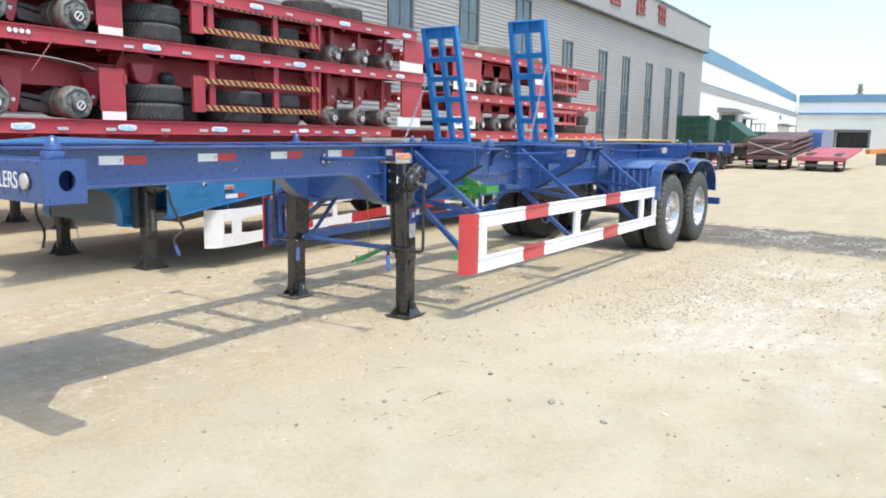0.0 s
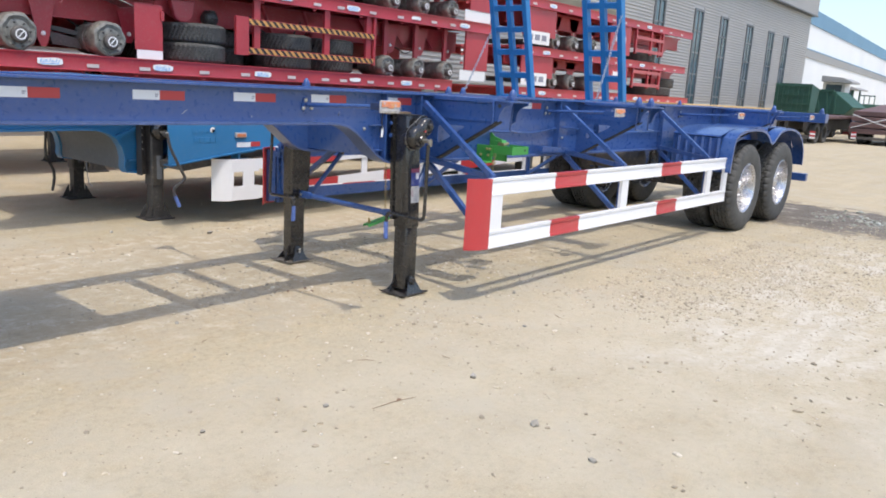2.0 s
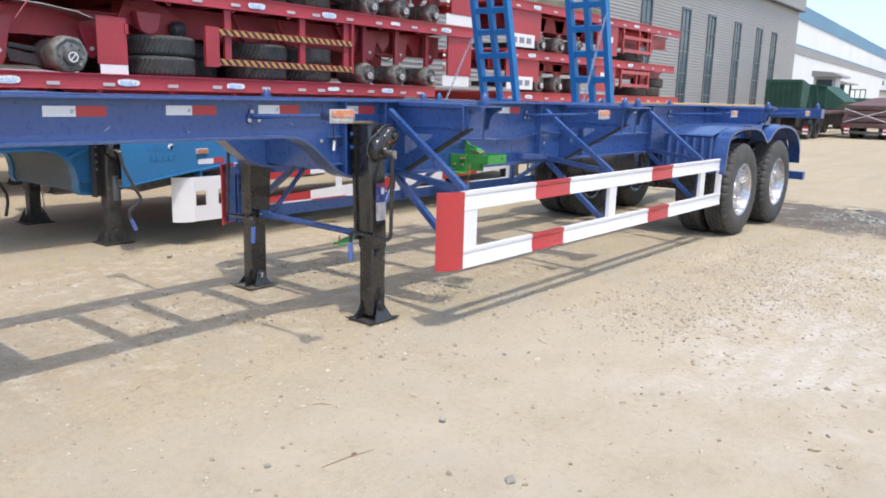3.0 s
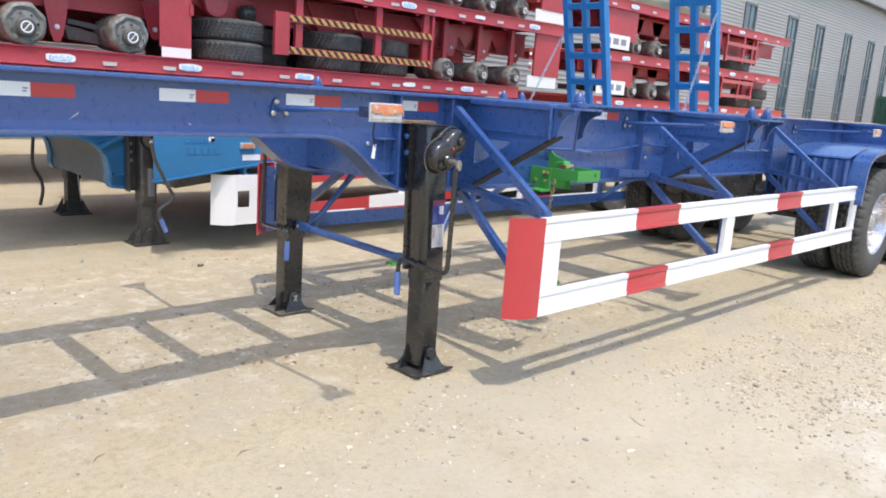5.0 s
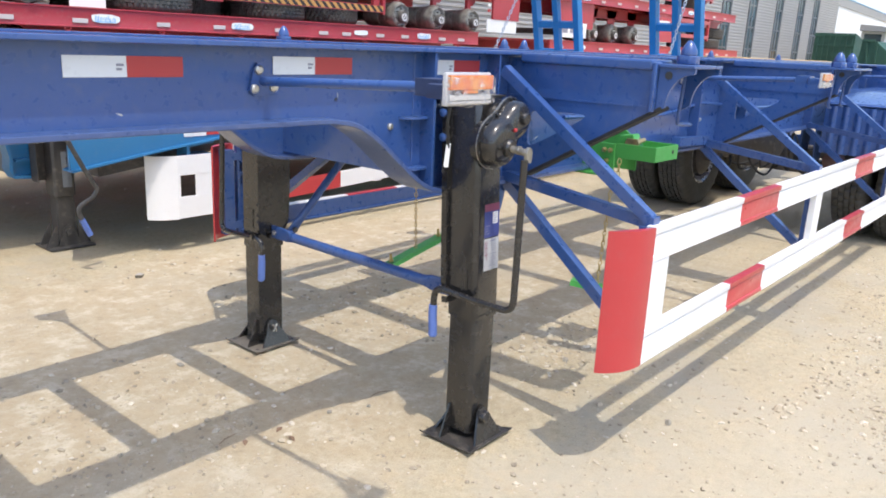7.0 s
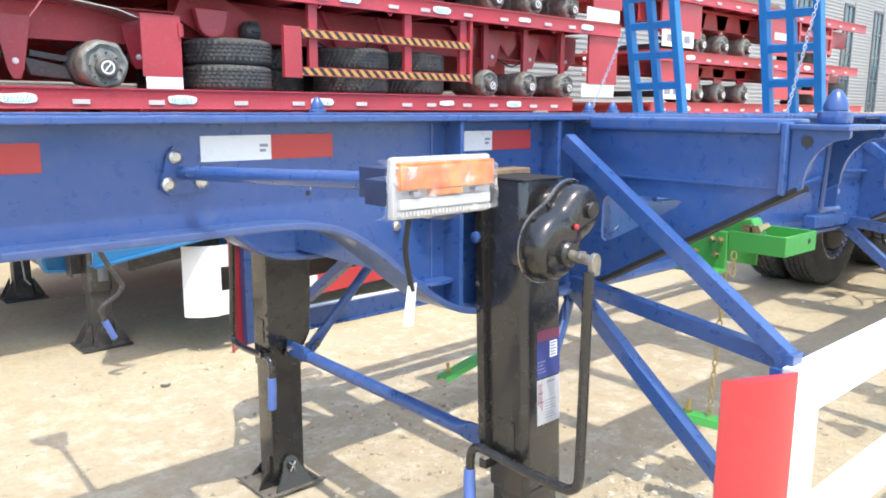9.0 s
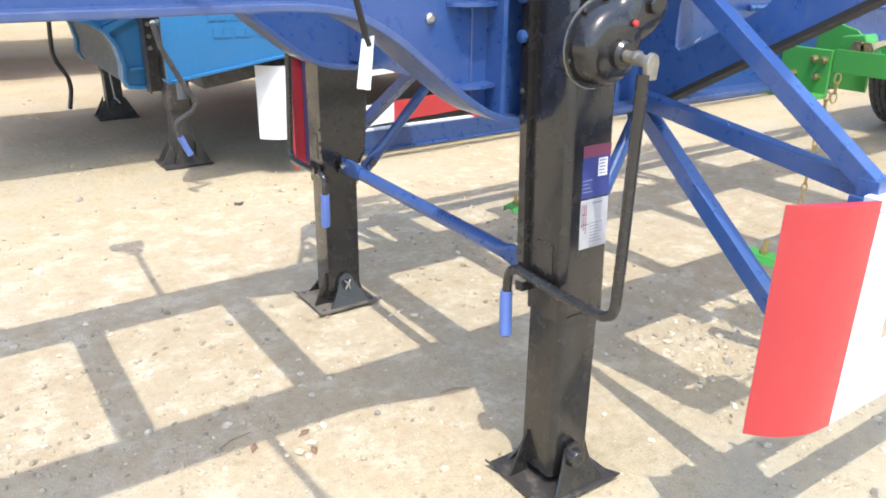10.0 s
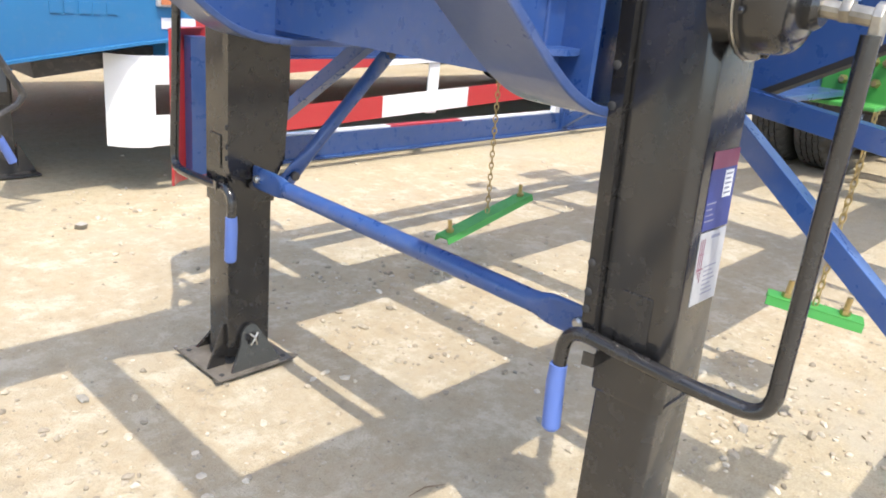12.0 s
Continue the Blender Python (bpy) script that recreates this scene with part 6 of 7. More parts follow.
    back = Shape().box(sx(x0), sx(x1) - 0.4, SY + 2.40, SY + 2.43, z_floor + 0.12, z_deck - 0.2)
    part("far_side_panel", back, DECKREDDARK, t)
    last = right_axles[-1]
    wall = Shape().box(sx(last) + 0.45, sx(last) + 1.25, SY + 0.04, SY + 0.08, z_floor + 0.24, z_deck - 0.2)
    part("rear_flap", wall, DECKRED, t)
    part("flap_strip", Shape().box(sx(last) + 0.30, sx(last) + 1.20, SY + 0.05, SY + 0.07, z_floor + 0.02, z_floor + 0.24), LABELWHITE, t)
    for q in range(5):
        part("reflector", Shape().box(sx(last) + 0.28, sx(last) + 0.36, SY + 0.03, SY + 0.04, z_floor + 0.36 + q * 0.09, z_floor + 0.41 + q * 0.09), LABELWHITE if q % 2 else TAPERED, t)
    return t


D1, D2, D3 = 1.665, 2.93, 3.86
base = thing("flatbed_trailer", "red flatbed semi-trailer carrying two others stacked on it", "trailer", "stacked red flatbeds")
deck(sx(-5.5), sx(8.62), D1, base, [(-4.2, "r"), (-3.3, "r"), (-2.4, "s"), (-1.5, "r"), (-0.5, "r"), (0.65, "s"), (1.22, "r"), (1.98, "r"), (2.27, "s"), (2.96, "r"), (3.72, "r"), (4.06, "s"), (4.66, "r"), (5.42, "r"), (5.86, "r"), (6.15, "p"), (6.55, "r"), (7.1, "r"), (7.55, "s"), (8.0, "r"), (8.5, "r")])
for x in (sx(-4.6), sx(1.3)):
    for y in (SY + 0.5, SY + 1.9):
        plain_leg(x, y, base, 1.45, False)
beam_side(sx(-5.5), sx(8.5), 1.15, 1.44, base)
for x in (5.6, 6.9, 8.2):
    for y in (SY + 0.2, SY + 2.2):
        part("wheel", tyre_shape((x, y, 0.50), 0.28, 0.50, 36), TYRE, base)
flatbed(D1, D2, -5.5, 9.85, (0.28, 1.48), (6.85, 7.72, 8.62), "red flatbed trailer without wheels, stacked in the middle of the pile", [(-3.2, "r"), (-2.0, "r"), (-0.6, "s"), (0.55, "d"), (1.72, "r"), (2.35, "r"), (2.76, "s"), (3.42, "r"), (4.1, "r"), (4.5, "s"), (5.2, "r"), (5.75, "r"), (6.05, "s"), (6.55, "r"), (7.3, "r"), (7.75, "p"), (8.3, "r"), (8.9, "r"), (9.3, "s")])
flatbed(D2, D3, -5.5, 9.55, (0.32, 1.52), (6.95, 7.80, 8.70), "red flatbed trailer without wheels, stacked on top of the pile", 3)
# loose ratchet strap
strap = thing("ratchet_strap", "short red strap hanging from a deck rail", "strap")
part("strap", Shape().bar((sx(1.05), SY - 0.03, D2 - 0.10), (sx(0.68), SY - 0.03, D2 - 0.62), 0.012, 0.012, (0, 1, 0)), PINKRED, strap)

# loose tyres lying on the decks
lying = thing("tyre", "black lorry tyre lying flat on a red trailer deck", "tyre", "tyres on the decks")
part("tread", tyre_shape((0, 0, 0), 0.295, 0.512, 132, "z", 3), TYRE, lying)
spots = []
for zf in (D1, D2):
    for k, (x, dy) in enumerate(((3.08, 0.52), (4.05, 1.36), (4.93, 0.60), (6.00, 0.66), (3.0, 1.80), (5.05, 1.80))):
        for n in range(2):
            spots.append((x + 0.02 * n, SY + dy + 0.015 * n, zf + 0.148 + 0.297 * n, 40 * k + 25 * n))
for k, (x, y, z, a) in enumerate(spots[1:]):
    copy_thing(lying, pose(x, y, z, 0, 0, a))
lying.matrix_basis = pose(*spots[0][:3], 0, 0, spots[0][3])
for x in (6.6, 7.55):
    copy_thing(lying, pose(sx(x), SY + 0.6, D3 + 0.14, 0, 0, 17 * x))

# second pile further along
RX = 11.9


def second_pile(z_floor, z_deck, x0, x1, label):
    t = thing("flatbed_trailer", label, "trailer", "stacked red flatbeds")
    deck(x0, x1, z_deck, t, 7)
    if z_floor > 0.5:
        beam_side(x0, x1, z_floor + 0.55, z_deck - 0.22, t, SY + 0.5)
        wall = Shape().box(x0 + 0.1, x0 + 1.5, SY + 0.05, SY + 0.09, z_floor + 0.25, z_deck - 0.2)
        part("rear_flap", wall, DECKRED, t)
        part("flap_strip", Shape().box(x0 + 0.1, x0 + 1.2, SY + 0.02, SY + 0.04, z_floor + 0.06, z_floor + 0.36), LABELWHITE, t)
        for q in range(3):
            part("lettering_bar", Shape().box(x0 + 0.25 + q * 0.3, x0 + 0.45 + q * 0.3, SY + 0.012, SY + 0.018, z_floor + 0.15, z_floor + 0.28), INKGREY, t)
        for x in (x0 + 1.7, x0 + 2.6, x0 + 3.6):
            brake_drum(x, z_floor + 0.20, t, 0.2, SY + 0.15)
            hanger(x + 0.5, z_deck - 0.25, t, 0.5, 0.5, SY + 0.5)
        part("side_panel", Shape().box(x0 + 4.3, x0 + 5.5, SY + 0.02, SY + 0.06, z_floor + 0.1, z_deck - 0.2), DECKRED, t)
        part("lettering_bar", Shape().box(x0 + 4.6, x0 + 5.2, SY + 0.012, SY + 0.018, z_floor + 0.45, z_floor + 0.6), LABELWHITE, t)
        for x in (x0 + 5.8, x0 + 6.8, x0 + 7.6):
            part("guard_post", Shape().box(x, x + 0.08, SY, SY + 0.06, z_floor + 0.2, z_deck - 0.2), DECKRED, t)
        for dz in (0.25, 0.62):
            part("guard_rail", Shape().box(x0 + 5.8, x0 + 7.68, SY - 0.01, SY + 0.03, z_floor + dz, z_floor + dz + 0.09), PINKRED, t)
        part("neck", Shape().prism([(x1 - 1.6, z_deck - 0.2), (x1, z_deck - 0.2), (x1 - 0.9, z_deck - 0.55), (x1 - 1.6, z_deck - 0.9)], "y", SY + 0.4, SY + 0.44), DECKRED, t)
    else:
        for x in (x0 + 2, x0 + 6.5):
            part("support", Shape().box(x, x + 0.2, SY + 0.3, SY + 2.2, 0.0, z_deck - 0.21), DARKSTEEL, t)


second_pile(0.0, 1.62, RX - 0.6, 21.5, "red flatbed trailer under two others")
second_pile(1.62, 2.60, RX - 0.4, 21.0, "red flatbed trailer in the middle of a pile")
second_pile(2.60, 3.72, RX - 0.4, 21.3, "red flatbed trailer on top of a pile")
for x, z in ((19.0, 1.62), (20.0, 1.62), (18.6, 2.60), (20.2, 1.90)):
    copy_thing(lying, pose(x, SY + 0.55, z + 0.14, 0, 0, 31 * x))
tarp = thing("tarpaulin_bundle", "grey-green bundle lying on the top deck", "bundle")
part("cover", Shape().prism([(13.2, 3.72), (13.6, 3.98), (15.2, 4.05), (17.2, 3.96), (17.8, 3.72)], "y", SY + 0.5, SY + 1.8), paint("grey_green_canvas", (0.16, 0.17, 0.12), 0.8, 0.2, 0.2), tarp, bevel=0.05)

# ---- grey factory hall ----
hall = thing("factory_hall", "grey ribbed metal factory hall with tall slit windows", "building", at=pose(0, 0, 0, 0, 0, 0))
H0 = Matrix.Translation((62.5, 15.0, 0)) @ pose(0, 0, 0, 0, 0, 1.3)


def in_hall(name, shape, material, parent=hall, label="", bevel=0.0):
    shape.v = [tuple(H0 @ Vector(p)) for p in shape.v]
    return part(name, shape, material, parent, label, bevel)


in_hall("wall", Shape().box(-75, 0, 0.05, 0.4, 0, 9.2).box(-0.4, 0, 0.4, 30, 0, 10.4), BUILDGREY, hall, "ribbed grey wall cladding")
rib = Shape()
wins = [(-44.0, 1.6, 5.35, 8.0), (-39.0, 1.6, 5.35, 8.0), (-33.9, 1.6, 5.35, 8.0)] + [(x, 1.3, 0.7, 6.6) for x in (-28.5, -23.2, -19.1, -14.3, -9.7, -6.1)]
wins += [(-49.1 - 5.1 * k, 1.6, 5.35, 8.0) for k in range(5)]


def free_spans(z):
    """The lengths of wall at a height that no window takes."""
    cuts = sorted((x - w / 2 - 0.08, x + w / 2 + 0.08) for x, w, z0, z1 in wins if z0 - 0.15 < z < z1 + 0.15)
    a = -75.0
    for c, d in cuts:
        yield a, c
        a = d
    yield a, -0.02


z = 0.1
while z < 9.0:
    for a, c in free_spans(z):
        rib.prism([(0.05, z), (0.01, z + 0.02), (0.01, z + 0.08), (0.05, z + 0.10)], "x", a, c)
    z += 0.16
in_hall("cladding_rib", rib, BUILDGREY, hall)
in_hall("fascia", Shape().box(-75, 0.25, -0.35, 0.3, 8.65, 10.7), FASCIAGREY, hall, "plain grey fascia")
in_hall("fascia_trim", Shape().box(-75, 0.3, -0.42, 0.3, 10.7, 10.85).box(-75, 0.3, -0.40, 0.1, 8.57, 8.65), FRAMEGREY, hall)
in_hall("roof", Shape().prism([(0.3, 10.6), (15, 12.2), (30, 10.6), (30, 10.5), (15, 12.1), (0.3, 10.5)], "x", -75, 0), BUILDGREY, hall)
for x, w, z0, z1 in wins:
    fr = Shape().holed(square_of(x - w / 2, x + w / 2, z0, z1, 24, math.pi / 4), square_of(x - w / 2 + 0.12, x + w / 2 - 0.12, z0 + 0.12, z1 - 0.12, 24, math.pi / 4), "y", -0.03, 0.05)
    w_ob = in_hall("window", fr, FRAMEGREY, hall, "tinted window in a grey frame")
    in_hall("pane", Shape().box(x - w / 2 + 0.1, x + w / 2 - 0.1, 0.03, 0.048, z0 + 0.1, z1 - 0.1), GLASS, w_ob)
    mull = Shape().box(x - 0.05, x + 0.05, 0.0, 0.03, z0 + 0.1, z1 - 0.1)
    n = max(1, int((z1 - z0) / 1.4))
    for k in range(1, n + 1):
        q = z0 + (z1 - z0) * k / (n + 1)
        mull.box(x - w / 2 + 0.1, x + w / 2 - 0.1, 0.0, 0.03, q - 0.04, q + 0.04)
    in_hall("mullion", mull, FRAMEGREY, w_ob)
# large sign characters on the fascia, unreadable: plain strokes
sign_rnd = random.Random(3)
for x in (-22.6, -18.0, -13.4):
    s = Shape()
    for k in range(3):
        q = 9.32 + 0.48 * k + sign_rnd.uniform(-0.05, 0.05)
        s.box(x - sign_rnd.uniform(0.7, 1.0), x + sign_rnd.uniform(0.7, 1.0), -0.44, -0.35, q, q + 0.16)
    for dx in (-0.62, 0.0, 0.58):
        s.box(x + dx - 0.09, x + dx + 0.09, -0.46, -0.35, 9.2 + sign_rnd.uniform(0, 0.25), 10.5)
    in_hall("sign_stroke", s, SIGNRED, hall, "dull red sign strokes")

# ---- white halls beyond ----
white = thing("white_hall", "long white factory hall with a blue roof band", "building")
W0 = Matrix.Translation((62.6, 16.3, 0)) @ pose(0, 0, 0, 0, 0, 4.2)


def in_white(name, shape, material, label=""):
    shape.v = [tuple(W0 @ Vector(p)) for p in shape.v]
    return part(name, shape, material, white, label)


in_white("wall", Shape().box(0, 100, 0, 0.4, 0, 6.35), BUILDWHITE, "white wall")
in_white("upper_wall", Shape().box(0, 100, 0.3, 0.7, 6.6, 8.8), BUILDWHITE)
in_white("blue_band", Shape().box(0, 100, 0.2, 0.7, 8.8, 10.1).box(0, 100, -0.1, 0.3, 6.52, 6.62), BUILDBLUE, "blue fascia bands")
in_white("lower_trim", Shape().box(0, 100, -0.08, 0.3, 5.85, 6.52), FASCIAGREY)
in_white("window", Shape().box(71.0, 73.6, -0.03, 0.0, 4.75, 5.4), GLASS)
in_white("canopy", Shape().box(69, 88, -1.2, 0.0, 3.75, 3.95), FRAMEGREY, "dark door canopy")

cross_hall = thing("cross_hall", "white and grey factory hall with a dark open doorway", "building")
part("wall", Shape().box(162, 163, -120, 23.3, 3.0, 6.35).box(162, 163, 16.2, 23.3, 0, 3.0).box(162, 163, -120, 10.7, 0, 3.0), BUILDBEIGE, cross_hall, "pale grey wall")
part("upper_wall", Shape().box(162.3, 163, -120, 23.3, 6.7, 8.7), BUILDWHITE, cross_hall)
part("blue_band", Shape().box(162.0, 163, -120, 23.3, 8.7, 10.1).box(161.8, 162.4, -120, 23.3, 6.35, 6.7), BUILDBLUE, cross_hall)
part("doorway", Shape().box(164, 164.2, 10, 17, 0, 3.2), DOORDARK, cross_hall, "dark open doorway")
part("door_frame", Shape().box(161.9, 162.0, 16.2, 16.6, 0, 3.3).box(161.9, 162.0, 10.3, 10.7, 0, 3.3).box(161.9, 162.0, 10.3, 16.6, 3.0, 3.5), FRAMEGREY, cross_hall)
for k in range(6):
    part("window", Shape().box(161.95, 162.0, 4.5 - k * 1.7, 5.4 - k * 1.7, 4.1, 4.8), DOORDARK, cross_hall)
tower = Shape().rod((200, 16.5, 0), (200, 16.5, 14.5), 0.5)
for k in range(4):
    tower.box(199, 201, 15.4 + 0.2 * k, 17.6 - 0.2 * k, 11 + k, 11.2 + k)
mast = thing("roof_mast", "small lattice mast far behind the hall", "mast")
part("mast", tower, FASCIAGREY, mast)


# ---- vehicles standing far off ----
def far_flatbed(name, label, x0, x1, y0, y1, z, mat, layers=1, cross=False, rise=0.0):
    t = thing(name, label, "trailer")
    for k in range(layers):
        zz = z - 0.27 * (layers - 1 - k)
        part("deck", Shape().prism([(x0 + 0.2 * k, zz - 0.14), (x0 + 0.2 * k, zz), (x1, zz + rise), (x1, zz + rise - 0.14)], "y", y0, y1), mat, t, bevel=0.02)
        part("deck_edge", Shape().box(x0 + 0.2 * k - 0.02, x0 + 0.2 * k, y0, y1, zz - 0.20, zz - 0.02), mat, t)
    for y in (y0 + 0.6, y1 - 0.75):
        part("chassis_beam", Shape().box(x0 + 0.3, x1, y, y + 0.15, 0.55, z - 0.14 - 0.27 * (layers - 1)), DARKSTEEL, t)
    for x in (x0 + 0.9, x0 + 2.2):
        for y in (y0 + 0.45, y1 - 0.45):
            part("wheel", tyre_shape((x, y, 0.45), 0.3, 0.45, 28), TYRE, t)
    part("rear_bar", Shape().box(x0 - 0.03, x0 + 0.05, y0 + 0.1, y1 - 0.1, 0.24, 0.36), DARKSTEEL, t)
    for y in (y0 + 0.12, y1 - 0.38):
        s = Shape()
        for q in range(4):
            s.slot = q % 2
            s.box(x0 - 0.05, x0 - 0.03, y, y + 0.22, 0.24 + 0.08 * q, 0.32 + 0.08 * q)
        part("striped_board", s, [WHITE, RED], t)
    if cross:
        part("lashing", Shape().bar((x0 - 0.06, y0 + 0.1, z - 0.15), (x0 - 0.06, y1 - 0.1, 0.75), 0.03, 0.04, (1, 0, 0)).bar((x0 - 0.08, y1 - 0.1, z - 0.15), (x0 - 0.08, y0 + 0.1, 0.75), 0.03, 0.04, (1, 0, 0)), LABELWHITE, t, "crossed white straps")


far_flatbed("flatbed_trailer", "pale red flatbed trailer parked in the yard", 36.0, 43.0, 0.66, 2.84, 0.72, PINKRED, rise=0.40)
far_flatbed("flatbed_trailer", "rusty brown flatbed decks lashed with crossed white straps", 36.0, 43.0, 3.16, 5.25, 1.52, BROWNSTEEL, 4, True, 0.42)
far_flatbed("container_trailer", "low dull red-brown flatbed trailer with striped rear boards", 32.0, 40.0, 5.5, 7.64, 1.25, BROWNSTEEL)
boards = thing("timber_deck", "yellow timber deck boards on a parked trailer", "deck")
for k in range(8):
    part("board", Shape().box(17.0, 24.8, 5.3 + k * 0.24, 5.53 + k * 0.24, 1.40, 1.44), WOODYELLOW, boards)
for y in (5.6, 6.9):
    part("bearer", Shape().box(17.2, 24.6, y - 0.08, y + 0.08, 1.15, 1.40), DARKSTEEL, boards)
for x in (18.0, 21.0, 24.0):
    part("trestle", Shape().box(x - 0.1, x + 0.1, 5.4, 7.1, 0.0, 1.15), DARKSTEEL, boards)


def tipper(x, y, s, label):
    t = thing("tipper_body", label, "truck")
    b = Shape().prism([(x, 1.35), (x, 2.86), (x + 1.6 * s, 2.62), (x + 1.2 * s, 1.25)], "y", y, y + 0.08).prism([(x, 1.35), (x, 2.86), (x + 1.6 * s, 2.62), (x + 1.2 * s, 1.25)], "y", y + 1.90, y + 1.98)
    b.box(x, x + 0.08, y + 0.08, y + 1.90, 1.35, 2.86).box(x, x + 1.2 * s, y + 0.08, y + 1.90, 1.25, 1.35)
    part("tipper_box", b, DARKGREEN, t)
    for k in range(7):
        part("side_rib", Shape().box(x - 0.07, x, y + 0.1 + k * 0.28, y + 0.16 + k * 0.28, 1.36, 2.85), DARKGREEN, t)
    for z0 in (1.7, 2.2, 2.7):
        part("side_rail", Shape().box(x - 0.10, x - 0.0, y, y + 1.98, z0, z0 + 0.08), DARKGREEN, t)
    part("chassis", Shape().box(x + 0.3, x + 6.5 * s, y + 0.7, y + 1.7, 0.7, 1.25), DARKSTEEL, t)
    for wx in (x + 1.0, x + 2.3, x + 5.6 * s):
        for wy in (y + 0.15, y + 1.8):
            part("wheel", tyre_shape((wx, wy, 0.5), 0.3, 0.5, 28), TYRE, t)


tipper(43.0, 8.98, 1.0, "dark green tipper body on a parked truck")
def hopper(x):
    """A dump body that narrows downwards, with a cab roof standing behind it."""
    t = thing("dump_truck", "dark green dump truck with a slanted body, grey visor", "truck")
    side = [(10.75, 1.25), (10.75, 2.76), (9.50, 2.68), (8.25, 1.72), (8.75, 1.25)]
    part("dump_body", Shape().prism(side, "x", x, x + 3.6), DARKGREEN, t, bevel=0.03)
    for a, c in ((10.6, 10.3), (10.0, 9.85), (9.46, 9.42)):
        part("body_rib", Shape().prism([(a, 2.66), (a - 0.12, 2.66), (c - 0.12, 1.26), (c, 1.26)], "x", x - 0.09, x), DARKGREEN, t)
    part("body_rim", Shape().box(x - 0.12, x, 9.5, 10.8, 2.64, 2.76), DARKGREEN, t)
    cab = part("cab", Shape().box(x + 4.2, x + 5.6, 9.9, 11.3, 1.6, 3.35), BUILDWHITE, t, "pale cab")
    part("cab_glass", Shape().box(x + 4.18, x + 4.2, 10.1, 11.1, 2.6, 3.2), GLASS, cab)
    part("visor", Shape().prism([(11.2, 3.35), (11.2, 3.75), (9.9, 3.65), (9.3, 3.42), (9.3, 3.30)], "x", x + 3.2, x + 5.6), FASCIAGREY, t, "grey cab visor", bevel=0.02)
    part("chassis", Shape().box(x + 0.3, x + 6.0, 9.0, 10.4, 0.6, 1.25), DARKSTEEL, t)
    for wx in (x + 1.0, x + 2.3, x + 5.2):
        for wy in (8.8, 10.6):
            part("wheel", tyre_shape((wx, wy, 0.5), 0.3, 0.5, 28), TYRE, t)


hopper(50.0)
rear_blue = thing("container_trailer", "blue trailer end with striped boards beside the brown decks", "trailer")
part("chassis", Shape().box(40.0, 50.0, 6.2, 6.4, 0.75, 1.05).box(40.0, 50.0, 7.2, 7.4, 0.75, 1.05).box(40.0, 40.2, 6.0, 7.9, 0.85, 1.1), BLUE, rear_blue)
for y in (6.05, 7.5):
    for q in range(3):
        part("striped_board", Shape().box(39.95, 40.0, y, y + 0.3, 0.30 + 0.15 * q, 0.45 + 0.15 * q), WHITE if q % 2 else RED, rear_blue)
for x in (41.5, 42.8):
    for y in (6.2, 7.6):
        part("wheel", tyre_shape((x, y, 0.47), 0.3, 0.47, 28), TYRE, rear_blue)
loader = thing("wheel_loader", "dark green vehicle with railings standing by the white hall", "truck")
part("body", Shape().prism([(11.0, 0.9), (11.0, 2.15), (14.2, 2.15), (14.4, 1.3), (14.2, 0.9)], "x", 70, 73), DARKGREEN, loader, bevel=0.05)
for y in (12.9, 14.0):
    for x in (70.1, 72.6):
        part("cab_post", Shape().box(x, x + 0.15, y - 0.06, y + 0.06, 2.15, 3.3), DARKGREEN, loader)
part("cab_roof", Shape().prism([(12.4, 3.26), (12.4, 3.36), (13.0, 3.55), (14.2, 3.55), (14.4, 3.3)], "x", 69.6, 73.2), FASCIAGREY, loader, bevel=0.03)
part("cab_glass", Shape().box(70.2, 70.25, 12.96, 13.94, 2.15, 3.26), GLASS, loader)
for y in (11.1, 11.5, 11.9, 12.3):
    part("railing_post", Shape().box(70.0, 70.06, y, y + 0.06, 2.15, 2.85), DARKGREEN, loader)
part("railing", Shape().box(70.0, 70.06, 11.1, 12.36, 2.80, 2.88), DARKGREEN, loader)
for y in (11.6, 13.8):
    part("wheel", tyre_shape((71.5, y, 0.6), 0.4, 0.6, 24), TYRE, loader)
bluebox = thing("blue_container_body", "blue truck body parked beyond the flatbeds", "truck")
part("body", Shape().prism([(54, 1.0), (54, 2.0), (55, 2.25), (60, 2.25), (60, 1.0)], "y", 4.2, 5.2), BLUE, bluebox, bevel=0.03)
part("chassis", Shape().box(54.2, 60, 4.3, 5.1, 0.0, 1.0), DARKSTEEL, bluebox)
fork = thing("forklift", "yellow forklift with a tall mast far across the yard", "forklift")
part("body", Shape().box(100, 103, -0.5, 1.3, 0.5, 1.6).box(100.2, 102.6, -0.3, 1.1, 1.6, 2.4), YELLOW, fork, bevel=0.08)
part("mast", Shape().box(99.3, 99.6, 0.6, 0.8, 0.2, 4.3).box(99.3, 99.6, 1.9, 2.1, 0.2, 4.3).box(99.3, 99.6, 0.8, 1.9, 4.1, 4.3).box(99.3, 99.6, 0.8, 1.9, 2.4, 2.6), YELLOW, fork)
for y in (-0.3, 1.1):
    part("wheel", tyre_shape((101.0, y, 0.43), 0.3, 0.43, 20), TYRE, fork)
orangeb = thing("crane_boom", "orange machine arm parked beside the red flatbed", "machine")
part("boom", Shape().bar((49.0, 0.9, 0.85), (52.0, -0.5, 0.95), 0.28, 0.28), paint("orange_machine_paint", (0.6, 0.22, 0.05), 0.5), orangeb)
part("base", Shape().box(50.0, 51.0, -0.2, 0.5, 0.0, 0.75), DARKSTEEL, orangeb)

